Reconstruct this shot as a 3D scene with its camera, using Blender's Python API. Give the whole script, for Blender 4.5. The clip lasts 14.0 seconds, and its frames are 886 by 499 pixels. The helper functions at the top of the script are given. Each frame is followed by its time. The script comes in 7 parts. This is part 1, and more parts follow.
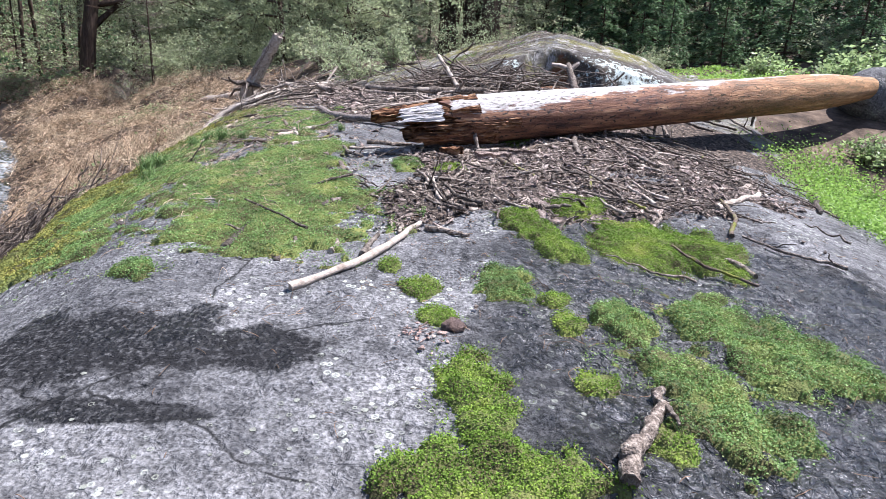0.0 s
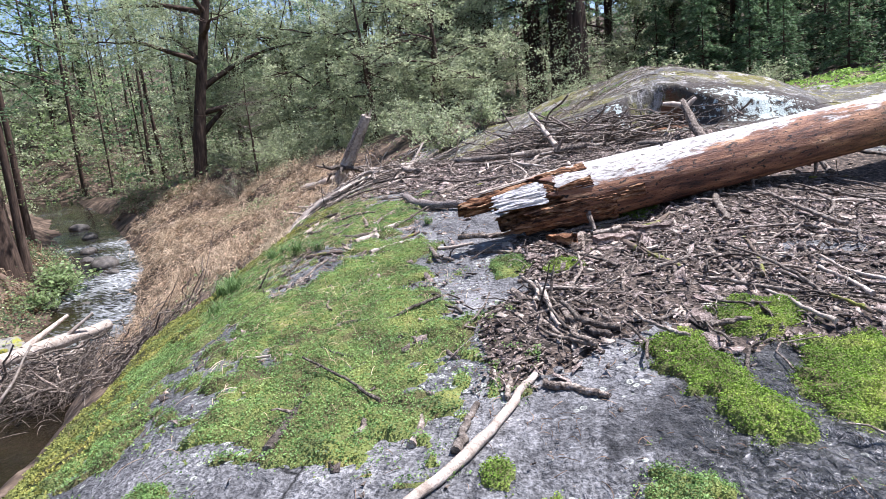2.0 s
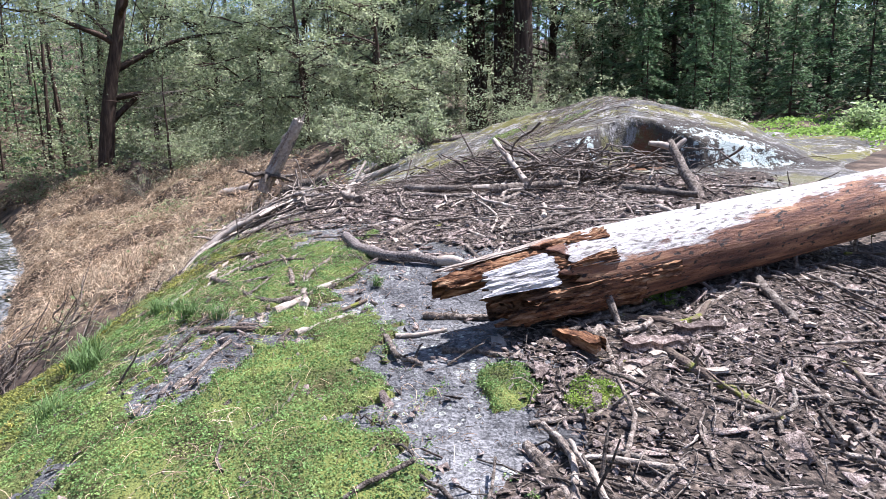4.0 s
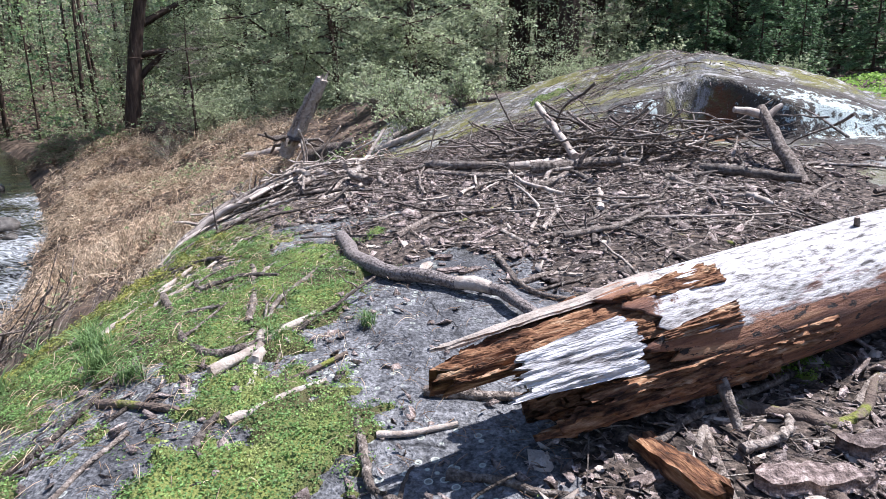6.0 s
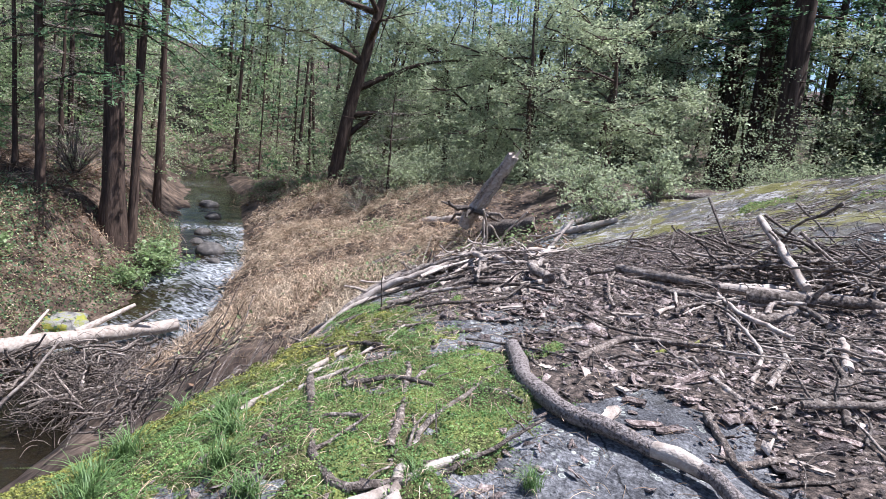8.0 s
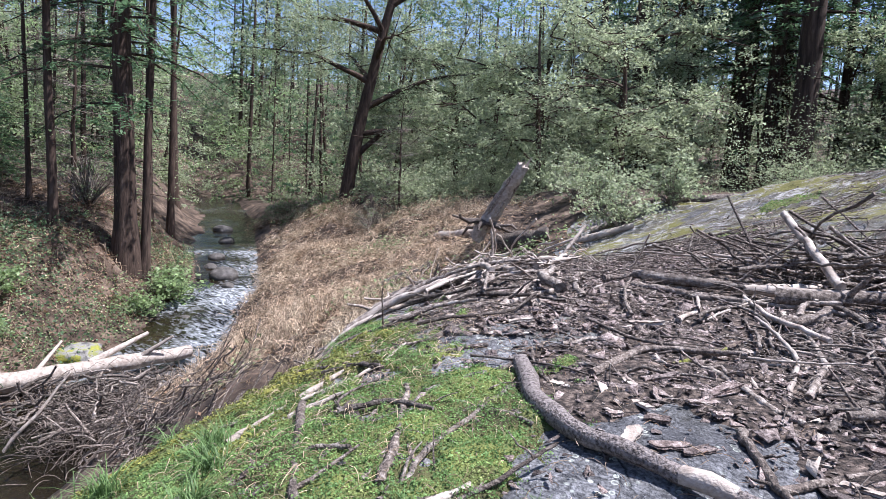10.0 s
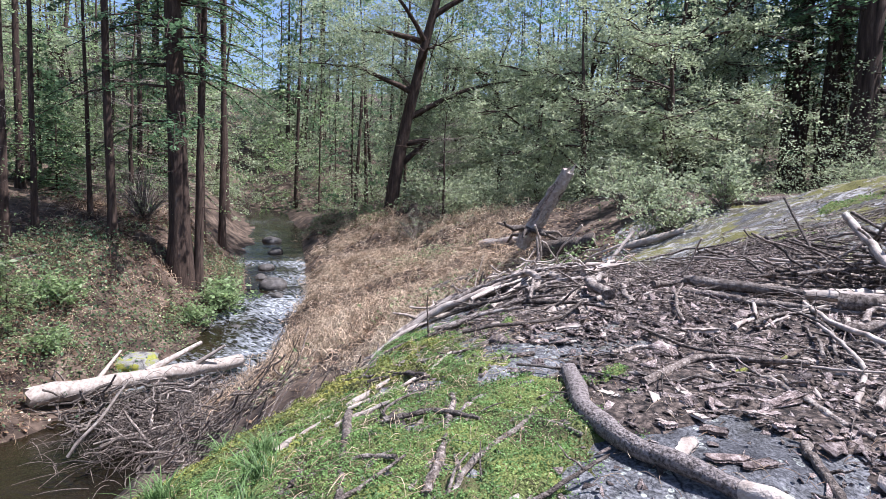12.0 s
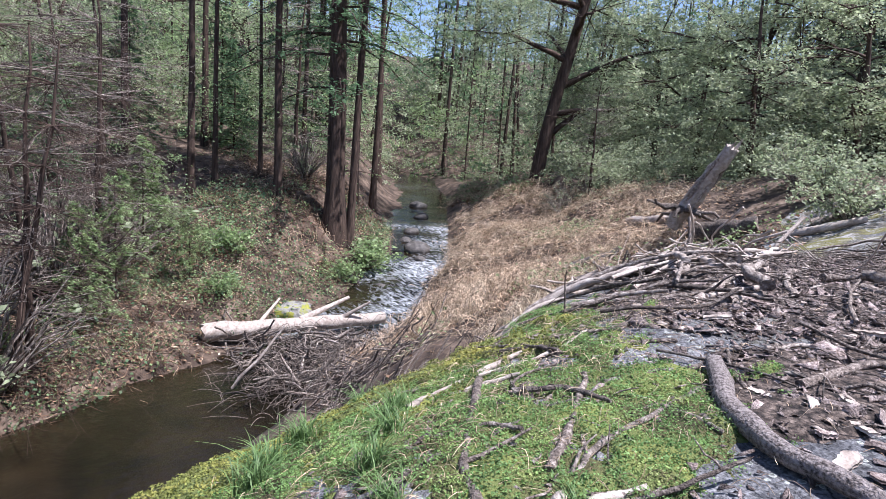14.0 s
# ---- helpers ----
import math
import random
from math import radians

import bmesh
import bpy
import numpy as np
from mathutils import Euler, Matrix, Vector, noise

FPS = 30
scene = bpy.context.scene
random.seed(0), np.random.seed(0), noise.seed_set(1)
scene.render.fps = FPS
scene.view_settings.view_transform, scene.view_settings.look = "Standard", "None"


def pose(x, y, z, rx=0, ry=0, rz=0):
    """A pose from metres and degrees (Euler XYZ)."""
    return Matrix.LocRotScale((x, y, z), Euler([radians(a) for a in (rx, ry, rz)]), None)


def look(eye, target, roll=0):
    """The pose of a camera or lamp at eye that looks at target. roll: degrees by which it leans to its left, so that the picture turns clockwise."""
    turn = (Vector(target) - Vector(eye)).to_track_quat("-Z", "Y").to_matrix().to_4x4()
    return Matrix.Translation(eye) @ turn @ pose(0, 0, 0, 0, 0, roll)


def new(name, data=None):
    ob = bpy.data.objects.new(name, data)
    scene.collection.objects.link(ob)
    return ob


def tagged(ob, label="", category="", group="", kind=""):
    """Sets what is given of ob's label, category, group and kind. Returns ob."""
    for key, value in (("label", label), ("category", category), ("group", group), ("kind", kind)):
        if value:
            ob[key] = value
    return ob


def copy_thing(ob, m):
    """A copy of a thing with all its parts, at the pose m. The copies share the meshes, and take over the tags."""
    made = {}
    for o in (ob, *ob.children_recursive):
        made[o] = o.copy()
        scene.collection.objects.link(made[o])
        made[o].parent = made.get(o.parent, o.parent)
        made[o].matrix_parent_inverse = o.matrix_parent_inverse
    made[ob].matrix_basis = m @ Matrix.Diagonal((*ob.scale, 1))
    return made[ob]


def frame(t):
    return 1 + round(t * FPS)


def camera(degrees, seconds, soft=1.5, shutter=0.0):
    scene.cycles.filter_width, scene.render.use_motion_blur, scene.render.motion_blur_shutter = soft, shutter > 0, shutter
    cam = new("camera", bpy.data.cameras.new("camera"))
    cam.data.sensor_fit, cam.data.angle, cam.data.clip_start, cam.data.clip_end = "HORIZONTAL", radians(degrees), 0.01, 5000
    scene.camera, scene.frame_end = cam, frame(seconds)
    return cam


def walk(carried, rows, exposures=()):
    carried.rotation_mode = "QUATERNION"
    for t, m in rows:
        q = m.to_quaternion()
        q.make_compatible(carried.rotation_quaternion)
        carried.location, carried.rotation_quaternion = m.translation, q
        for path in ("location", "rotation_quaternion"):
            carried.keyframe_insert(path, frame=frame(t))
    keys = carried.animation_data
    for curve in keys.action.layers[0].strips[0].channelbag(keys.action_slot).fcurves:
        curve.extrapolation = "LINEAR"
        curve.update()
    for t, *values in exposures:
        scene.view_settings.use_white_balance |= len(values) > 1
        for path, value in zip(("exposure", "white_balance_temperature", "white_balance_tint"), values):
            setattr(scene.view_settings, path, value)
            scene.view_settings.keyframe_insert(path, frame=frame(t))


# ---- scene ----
# ---------- camera ----------
cam = camera(71.2, 14.0, soft=0.5)
PATH = [  # seconds, x, y, z, turn to the left, pitch, lean
    (0.0, 0.000, 0.000, 3.040, 3.31, -15.25, 2.89),
    (0.5, 0.024, 0.210, 3.036, 3.02, -16.25, 0.56),
    (1.0, 0.153, 0.576, 3.139, 7.60, -15.14, -6.67),
    (1.5, 0.137, 0.843, 3.199, 10.41, -11.54, -6.24),
    (2.0, -0.110, 1.329, 3.272, 13.64, -10.26, -6.05),
    (2.5, -0.260, 1.665, 3.318, 16.43, -12.34, -1.96),
    (3.0, -0.406, 2.094, 3.418, 20.29, -8.84, -3.79),
    (3.5, -0.567, 2.544, 3.413, 10.28, -10.43, -1.91),
    (3.7, -0.706, 2.728, 3.434, 6.50, -9.54, -0.91),
    (5.8, -0.757, 4.368, 3.560, 7.87, -14.05, -2.66),
    (6.0, -0.781, 4.512, 3.573, 10.22, -13.56, -1.06),
    (6.5, -0.791, 4.833, 3.638, 13.56, -12.43, -2.42),
    (7.0, -0.927, 5.023, 3.647, 11.86, -8.97, 0.59),
    (7.5, -1.067, 5.108, 3.657, 16.28, -7.59, 6.63),
    (8.0, -1.108, 5.144, 3.685, 25.82, -7.49, 5.90),
    (8.2, -1.110, 5.171, 3.697, 28.03, -6.55, 4.87),
    (10.3, -1.136, 5.484, 3.612, 26.90, -6.05, 2.62),
    (10.5, -1.137, 5.482, 3.614, 26.08, -6.30, 2.18),
    (11.0, -1.138, 5.482, 3.616, 25.86, -5.93, 1.20),
    (11.5, -1.139, 5.483, 3.617, 26.51, -5.49, 1.11),
    (12.0, -1.143, 5.499, 3.612, 31.74, -5.56, 2.04),
    (12.5, -1.146, 5.523, 3.607, 37.46, -5.79, 3.39),
    (13.0, -1.146, 5.521, 3.610, 40.31, -6.79, 3.52),
    (13.5, -1.146, 5.526, 3.609, 42.03, -7.16, 4.03),
    (14.0, -1.144, 5.519, 3.615, 44.71, -9.00, 4.16),
]


def heading(x, y, z, turn, pitch, lean):
    a, b = radians(turn), radians(pitch)
    ahead = Vector((-math.sin(a) * math.cos(b), math.cos(a) * math.cos(b), math.sin(b)))
    return look((x, y, z), Vector((x, y, z)) + ahead, lean)


walk(cam, [(t, heading(*row)) for t, *row in PATH], exposures=[(0.0, 1.14, 5850, 19), (3.7, 1.2, 5800, 20), (6.0, 1.02, 5700, 18), (14.0, 1.03, 5600, 22)])

# ---------- sky and sun ----------
SUN_FROM = Vector((0.40, 0.20, 0.89)).normalized()
world = bpy.data.worlds.new("world")
scene.world = world
world.use_nodes = True
wn = world.node_tree.nodes
sky = wn.new("ShaderNodeTexSky")
sky.sky_type, sky.sun_disc = "NISHITA", False
sky.sun_elevation, sky.sun_rotation = math.asin(SUN_FROM.z), math.atan2(SUN_FROM.x, SUN_FROM.y)
wn["Background"].inputs["Strength"].default_value = 0.09
world.node_tree.links.new(sky.outputs["Color"], wn["Background"].inputs["Color"])
sun = new("sun", bpy.data.lights.new("sun", "SUN"))
sun.data.energy, sun.data.angle, sun.data.color = 5.0, radians(0.6), (1.0, 0.95, 0.86)
sun.matrix_world = look((0, 0, 30), Vector((0, 0, 30)) - SUN_FROM)

# ---------- lie of the land ----------
U = 1.9  # the land is laid out on a grid of this many metres
CREEK = np.array([(-60, 50, 2.6), (-30, 28, 1.35), (-20, 20.2, 0.75), (-15.6, 17.0, 0.40), (-12.1, 13.5, 0.0), (-10.3, 11.9, -0.30), (-8.8, 9.6, -0.75),
                  (-7.7, 7.8, -1.02), (-6.7, 5.4, -1.05), (-6.1, 3.6, -1.06), (-6.0, 0.0, -1.08), (-7.5, -6.0, -1.12), (-20, -40, -1.5)])


def lattice(ix, iy, seed):
    n = (ix.astype(np.int64) * 374761393 + iy.astype(np.int64) * 668265263 + seed * 1442695041) & 0x7FFFFFFF
    n = ((n ^ (n >> 13)) * 1274126177) & 0x7FFFFFFF
    return ((n ^ (n >> 16)) & 0xFFFF) / 65535.0


def bumps(x, y, size, seed=0, octaves=3):
    """Smooth noise between about -1 and 1, with its largest bumps of that size."""
    x, y = np.asarray(x, float) / size, np.asarray(y, float) / size
    total, weight = 0.0, 1.0
    for k in range(octaves):
        ix, iy = np.floor(x), np.floor(y)
        fx, fy = x - ix, y - iy
        fx, fy = fx * fx * (3 - 2 * fx), fy * fy * (3 - 2 * fy)
        a, b = lattice(ix, iy, seed + k), lattice(ix + 1, iy, seed + k)
        c, d = lattice(ix, iy + 1, seed + k), lattice(ix + 1, iy + 1, seed + k)
        total = total + weight * (2 * (a + (b - a) * fx + (c - a) * fy + (a - b - c + d) * fx * fy) - 1)
        x, y, weight = x * 2.03 + 17.3, y * 2.03 - 9.1, weight * 0.5
    return total / 1.6


def ease(lo, hi, v):
    v = np.clip((np.asarray(v, float) - lo) / (hi - lo), 0, 1)
    return v * v * (3 - 2 * v)


def creek_near(u, v):
    """Distance from the creek's middle, its level there, and whether the place lies on its far bank."""
    best = np.full(np.shape(u), 1e9)
    level, side = np.zeros(np.shape(u)), np.zeros(np.shape(u))
    for (ax, ay, az), (bx, by, bz) in zip(CREEK[:-1], CREEK[1:]):
        dx, dy = bx - ax, by - ay
        t = np.clip(((u - ax) * dx + (v - ay) * dy) / (dx * dx + dy * dy), 0, 1)
        dist = np.hypot(u - ax - t * dx, v - ay - t * dy)
        cross = dx * (v - ay) - dy * (u - ax)
        near = dist < best
        best = np.where(near, dist, best)
        level = np.where(near, az + t * (bz - az), level)
        side = np.where(near, cross < 0, side)
    return best, level, side


def hump(u, v):
    top = 2.27 - 0.1 * np.clip(0.75 - u, 0, 9) ** 1.8 - 0.2 * np.clip(u - 0.75, 0, 9) ** 1.5
    return top - 0.095 * np.clip(9.2 - v, 0, 9) ** 2 - 0.012 * np.clip(v - 9.2, 0, 30) ** 2


def edge_drop(u, v):
    return -0.6 - 0.18 * np.clip(v, -2, 16) - u


def brink(v):
    """How far past the crest the rock breaks off towards the creek."""
    return 1.3 - 0.45 * ease(3.8, 4.7, v) - 0.3 * (1 - ease(1.8, 3.0, v))


def land(x, y):
    """Height of the ground, rock included, in metres."""
    u, v = np.asarray(x, float) / U, np.asarray(y, float) / U
    base = 0.95 + 0.105 * (np.clip(v, -4, 9) - 1.3) + 0.03 * np.clip(v - 9, 0, 60) + 0.09 * (1 - ease(-6, -2.5, u)) * np.clip(v - 9, 0, 7)
    base = base - 0.25 * np.clip(-0.4 - v, 0, 4)
    right = np.clip(u - 0.2, 0, 2.4)
    fall = 0.08 * right**2 + 0.3 * np.clip(u - 2.6, 0, 3)
    base = base - fall * (1 - ease(4.2, 6.6, v))
    base = base + 0.12 * np.clip(u - 3.0, 0, 12) * ease(10, 16, v)
    d = np.clip(edge_drop(u, v), 0, 60)
    steep = 0.60 - 0.09 * ease(5.5, 12, v)
    lower = 0.57 - 0.23 * ease(8.3, 10.5, v) - 0.24 * ease(11, 14, v)
    near = np.minimum(d, 2.2)
    base = base - steep * (np.sqrt(near * near + 0.25) - 0.5) - lower * (d - near)
    over = d - brink(v) + 0.1 * bumps(u, v, 0.5, 9)
    base = base - 2.2 * np.clip(over, 0, 2) * (1 - ease(4.5, 5.3, v)) - 0.2 * ease(0, 0.4, over) * ease(4.4, 5.0, v) * (1 - ease(5.6, 7.2, v))
    soft = 0.12 + 1.5 * (1 - ease(-0.6, 0.4, u))
    front = 7.15 + 0.25 * bumps(u * 3, 0 * u, 1.6, 5) + 0.4 * np.exp(-((u - 0.62) / 0.3) ** 2)
    m = np.clip((v - front + soft * 0.5) / soft, 0, 1)
    m = m * m * (3 - 2 * m)
    base = base + np.clip(hump(u, v) - base, 0, 9) * m
    dist, level, far = creek_near(u, v)
    bank = 0.28 + 0.75 * ease(6, 9, v)
    beyond = level + bank * ease(0.75, 2.5, dist) + 0.12 * np.clip(dist - 0.8, 0, 14) + 0.2 * np.clip(dist - 12, 0, 60)
    cap = level + 0.1 + 0.42 * np.clip(dist - 0.6, 0, 9)
    bankside = np.maximum(base, level + 0.12 + 0.04 * dist)
    bankside = bankside + (np.minimum(bankside, cap) - bankside) * ease(5.6, 9.2, v)
    z = np.where(far > 0.5, beyond, bankside)
    width = 0.52 + 0.5 * (1 - ease(5.0, 8.0, v)) + 0.1 * bumps(u, v, 1.1, 31)
    bed = level - 0.16
    z = bed + (z - bed) * ease(width * 0.75, width * 1.25 + 0.55 * (1 - far) * ease(6.5, 8.0, v), dist)
    z = z + 0.32 * np.exp(-((u + 5.1) ** 2 + (v - 8.0) ** 2) / 0.9)
    away = np.hypot(u, v - 4)
    z = z + 0.22 * np.clip(away - 26, 0, 40)
    rough = ease(0.3, 2.0, d) + ease(3.0, 5.0, u)
    mounds = 0.17 * bumps(u, v, 0.8, 8, 2) * ease(0.7, 1.5, dist) * ease(0.6, 1.3, d) * ease(5.0, 6.0, v) * (1 - far)
    return (z + mounds + rough * (0.06 * bumps(u, v, 1.7, 3) + 0.12 * bumps(u, v, 0.6, 6, 2) * ease(0.6, 1.6, dist))) * U


def rockness(x, y):
    """1 well on the granite, below 0 past its edge."""
    u, v = np.asarray(x, float) / U, np.asarray(y, float) / U
    left = 1.5 - 0.9 * ease(4.5, 6.5, v) - edge_drop(u, v)
    right = 2.6 + 1.2 * ease(7, 9, v) - u
    back = 12.0 - v
    flank = 0.6 + u + 1.9 + 0.06 * v
    out = np.minimum(np.minimum(left, right), np.minimum(back, flank + 2 * (1 - ease(6, 8, v))))
    return out + 0.25 * bumps(u, v, 0.9, 11)


def rock_top(x, y):
    x, y = np.asarray(x, float), np.asarray(y, float)
    z = land(x, y) + 0.05 * bumps(x, y, 1.3, 41, 3) + 0.02 * bumps(x, y, 0.3, 47, 3) + 0.13 * bumps(x, y, 1.1, 53, 4) * ease(14.5, 16.0, y)
    near = ease(-3.2, -2.7, x) * (1 - ease(2.6, 3.0, x)) * ease(0.6, 1.2, y) * (1 - ease(5.0, 5.6, y))
    flaky = ease(-0.7, 0.4, x + 0.25 * bumps(x, y, 0.6, 65, 2))
    z = z + near * (0.007 * bumps(x, y, 0.13, 61, 2) + flaky * (0.04 * np.abs(bumps(x + 0.4 * y, y * 1.5, 0.24, 63, 3)) + 0.018 * bumps(x, y, 0.09, 67, 2)))
    return z - 0.5 * np.clip(0.25 - rockness(x, y), 0, 3) + 0.03


def surface(x, y):
    """Top of the ground or the rock, whichever is higher."""
    return np.maximum(rock_top(x, y), ground_top(x, y))


def ground_top(x, y):
    x, y = np.asarray(x, float), np.asarray(y, float)
    r = rockness(x, y)
    return land(x, y) + 0.06 * bumps(x, y, 0.9, 71) * (1 - ease(-0.5, 0.3, r)) - 0.25 * ease(0.1, 0.8, r)

# ---------- materials ----------
def material(name, stops, size=1.0, rough=0.85, bump=0.3, detail=6.0, bump_size=None, coords="Object", glow=0.0, spread=0.0, metal=0.0, stretch=(1, 1, 1)):
    """A noise-coloured surface. stops: (place, colour) of its ramp; size: metres of its larger spots; glow: share of light let through."""
    mat = bpy.data.materials.new(name)
    mat.use_nodes = True
    n, l = mat.node_tree.nodes, mat.node_tree.links
    bsdf = n["Principled BSDF"]
    co = n.new("ShaderNodeTexCoord")
    mp = n.new("ShaderNodeMapping")
    mp.inputs["Scale"].default_value = stretch
    l.new(co.outputs[coords], mp.inputs["Vector"])
    tex = n.new("ShaderNodeTexNoise")
    tex.inputs["Scale"].default_value, tex.inputs["Detail"].default_value, tex.inputs["Roughness"].default_value = 1 / size, detail, 0.65
    l.new(mp.outputs["Vector"], tex.inputs["Vector"])
    ramp = n.new("ShaderNodeValToRGB")
    while len(ramp.color_ramp.elements) < len(stops):
        ramp.color_ramp.elements.new(0.5)
    for e, (at, c) in zip(ramp.color_ramp.elements, stops):
        e.position, e.color = at, (*c, 1)
    l.new(tex.outputs["Fac"], ramp.inputs["Fac"])
    colour = ramp.outputs["Color"]
    if spread:
        info = n.new("ShaderNodeNewGeometry")
        ob = n.new("ShaderNodeObjectInfo")
        add = n.new("ShaderNodeMath")
        add.operation = "ADD"
        l.new(info.outputs["Random Per Island"], add.inputs[0])
        l.new(ob.outputs["Random"], add.inputs[1])
        frac = n.new("ShaderNodeMath")
        frac.operation = "FRACT"
        l.new(add.outputs[0], frac.inputs[0])
        val = n.new("ShaderNodeMapRange")
        val.inputs["To Min"].default_value, val.inputs["To Max"].default_value = 1 - spread, 1 + spread
        l.new(frac.outputs[0], val.inputs["Value"])
        hsv = n.new("ShaderNodeHueSaturation")
        l.new(val.outputs["Result"], hsv.inputs["Value"])
        l.new(colour, hsv.inputs["Color"])
        colour = hsv.outputs["Color"]
    l.new(colour, bsdf.inputs["Base Color"])
    bsdf.inputs["Roughness"].default_value, bsdf.inputs["Metallic"].default_value = rough, metal
    bsdf.inputs["Specular IOR Level"].default_value = 0.3
    if bump:
        fine = n.new("ShaderNodeTexNoise")
        fine.inputs["Scale"].default_value, fine.inputs["Detail"].default_value = 1 / (bump_size or size * 0.25), 6
        l.new(mp.outputs["Vector"], fine.inputs["Vector"])
        b = n.new("ShaderNodeBump")
        b.inputs["Strength"].default_value, b.inputs["Distance"].default_value = bump, 0.02
        l.new(fine.outputs["Fac"], b.inputs["Height"])
        l.new(b.outputs["Normal"], bsdf.inputs["Normal"])
    if glow:
        tr = n.new("ShaderNodeBsdfTranslucent")
        l.new(colour, tr.inputs["Color"])
        mix = n.new("ShaderNodeMixShader")
        mix.inputs["Fac"].default_value = glow
        l.new(bsdf.outputs[0], mix.inputs[1])
        l.new(tr.outputs[0], mix.inputs[2])
        l.new(mix.outputs[0], n["Material Output"].inputs["Surface"])
    return mat


M_GROUND = material("forest_floor", [(0.34, (0.018, 0.012, 0.009)), (0.46, (0.055, 0.038, 0.026)), (0.58, (0.12, 0.085, 0.06)), (0.72, (0.26, 0.2, 0.145))], 0.5, 0.95, 0.8, 10, 0.06)


def granite():
    """Grey speckled granite with pale lichen rings, black algae stains, a darkened right side and wet dark runnels."""
    mat = bpy.data.materials.new("granite")
    mat.use_nodes = True
    n, l = mat.node_tree.nodes, mat.node_tree.links
    bsdf = n["Principled BSDF"]
    co = n.new("ShaderNodeTexCoord").outputs["Object"]

    def noise_at(size, detail=8.0, rough=0.65, warp=0.0):
        t = n.new("ShaderNodeTexNoise")
        t.inputs["Scale"].default_value, t.inputs["Detail"].default_value, t.inputs["Roughness"].default_value, t.inputs["Distortion"].default_value = 1 / size, detail, rough, warp
        l.new(co, t.inputs["Vector"])
        return t.outputs["Fac"]

    def ramp(v, stops):
        r = n.new("ShaderNodeValToRGB")
        while len(r.color_ramp.elements) < len(stops):
            r.color_ramp.elements.new(0.5)
        for e, (at, c) in zip(r.color_ramp.elements, stops):
            e.position, e.color = at, (*c, 1) if isinstance(c, tuple) else (c, c, c, 1)
        l.new(v, r.inputs["Fac"])
        return r.outputs["Color"]

    def mix(f, a, b, how="MIX"):
        m = n.new("ShaderNodeMixRGB")
        m.blend_type = how
        for v, k in ((f, 0), (a, 1), (b, 2)):
            if hasattr(v, "links"):
                l.new(v, m.inputs[k])
            else:
                m.inputs[k].default_value = v
        return m.outputs[0]

    def calc(op, a, b=0.0):
        m = n.new("ShaderNodeMath")
        m.operation = op
        for v, k in ((a, 0), (b, 1)):
            if hasattr(v, "links"):
                l.new(v, m.inputs[k])
            else:
                m.inputs[k].default_value = v
        return m.outputs[0]

    base = ramp(noise_at(0.7, 14, 0.7), [(0.34, (0.085, 0.085, 0.088)), (0.46, (0.145, 0.145, 0.147)), (0.54, (0.185, 0.184, 0.185)), (0.68, (0.27, 0.267, 0.265))])
    speck = ramp(noise_at(0.018, 2.5, 0.6), [(0.36, 0.45), (0.46, 0.8), (0.55, 1.0), (0.66, 1.4)])
    col = mix(1.0, base, speck, "MULTIPLY")
    col = mix(0.85, col, ramp(noise_at(0.07, 4, 0.65), [(0.34, 0.45), (0.46, 0.82), (0.55, 0.98), (0.68, 1.25)]), "MULTIPLY")
    pits = ramp(noise_at(0.06, 3, 0.6), [(0.34, 1.0), (0.4, 0.0)])
    col = mix(calc("MULTIPLY", pits, 0.7), col, (0.03, 0.03, 0.033, 1))
    cells = n.new("ShaderNodeTexVoronoi")
    cells.inputs["Scale"].default_value = 16
    l.new(co, cells.inputs["Vector"])
    ring = ramp(cells.outputs["Distance"], [(0.16, 0.25), (0.24, 0.95), (0.30, 0.0)])
    spots = calc("MULTIPLY", ring, ramp(noise_at(0.5, 3), [(0.5, 0.0), (0.58, 0.95)]))
    col = mix(spots, col, (0.5, 0.53, 0.45, 1))
    streak = ramp(noise_at(0.5, 14, 0.82), [(0.42, 1.0), (0.47, 0.0)])
    col = mix(calc("MULTIPLY", streak, 0.45), col, (0.03, 0.03, 0.033, 1))
    blot = None
    # the last ellipse darkens the right side of the rock
    for cx, cy, rx, ry in ((-1.75, 2.5, 0.85, 0.42), (-1.0, 2.55, 0.5, 0.24), (-1.35, 2.02, 0.45, 0.1), (2.5, 2.3, 1.2, 2.3)):
        m = n.new("ShaderNodeMapping")
        m.vector_type = "TEXTURE"
        m.inputs["Location"].default_value, m.inputs["Scale"].default_value = (cx, cy, 0), (rx, ry, 50)
        l.new(co, m.inputs["Vector"])
        d = n.new("ShaderNodeVectorMath")
        d.operation = "LENGTH"
        l.new(m.outputs[0], d.inputs[0])
        v = calc("ADD", d.outputs["Value"], calc("MULTIPLY", calc("SUBTRACT", noise_at(0.3, 12, 0.7), 0.5), 2.2))
        blot = v if blot is None else calc("MINIMUM", blot, v)
    blotted = ramp(blot, [(0.72, 1.0), (0.95, 0.0)])
    flecks = ramp(noise_at(0.028, 3, 0.6), [(0.5, 1.0), (0.62, 0.6)])
    col = mix(calc("MULTIPLY", blotted, flecks), col, (0.012, 0.012, 0.013, 1))
    m = n.new("ShaderNodeMapping")
    m.vector_type = "TEXTURE"
    m.inputs["Location"].default_value, m.inputs["Scale"].default_value = (1.45, 3.0, 0), (1.5, 2.2, 50)
    l.new(co, m.inputs["Vector"])
    d = n.new("ShaderNodeVectorMath")
    d.operation = "LENGTH"
    l.new(m.outputs[0], d.inputs[0])
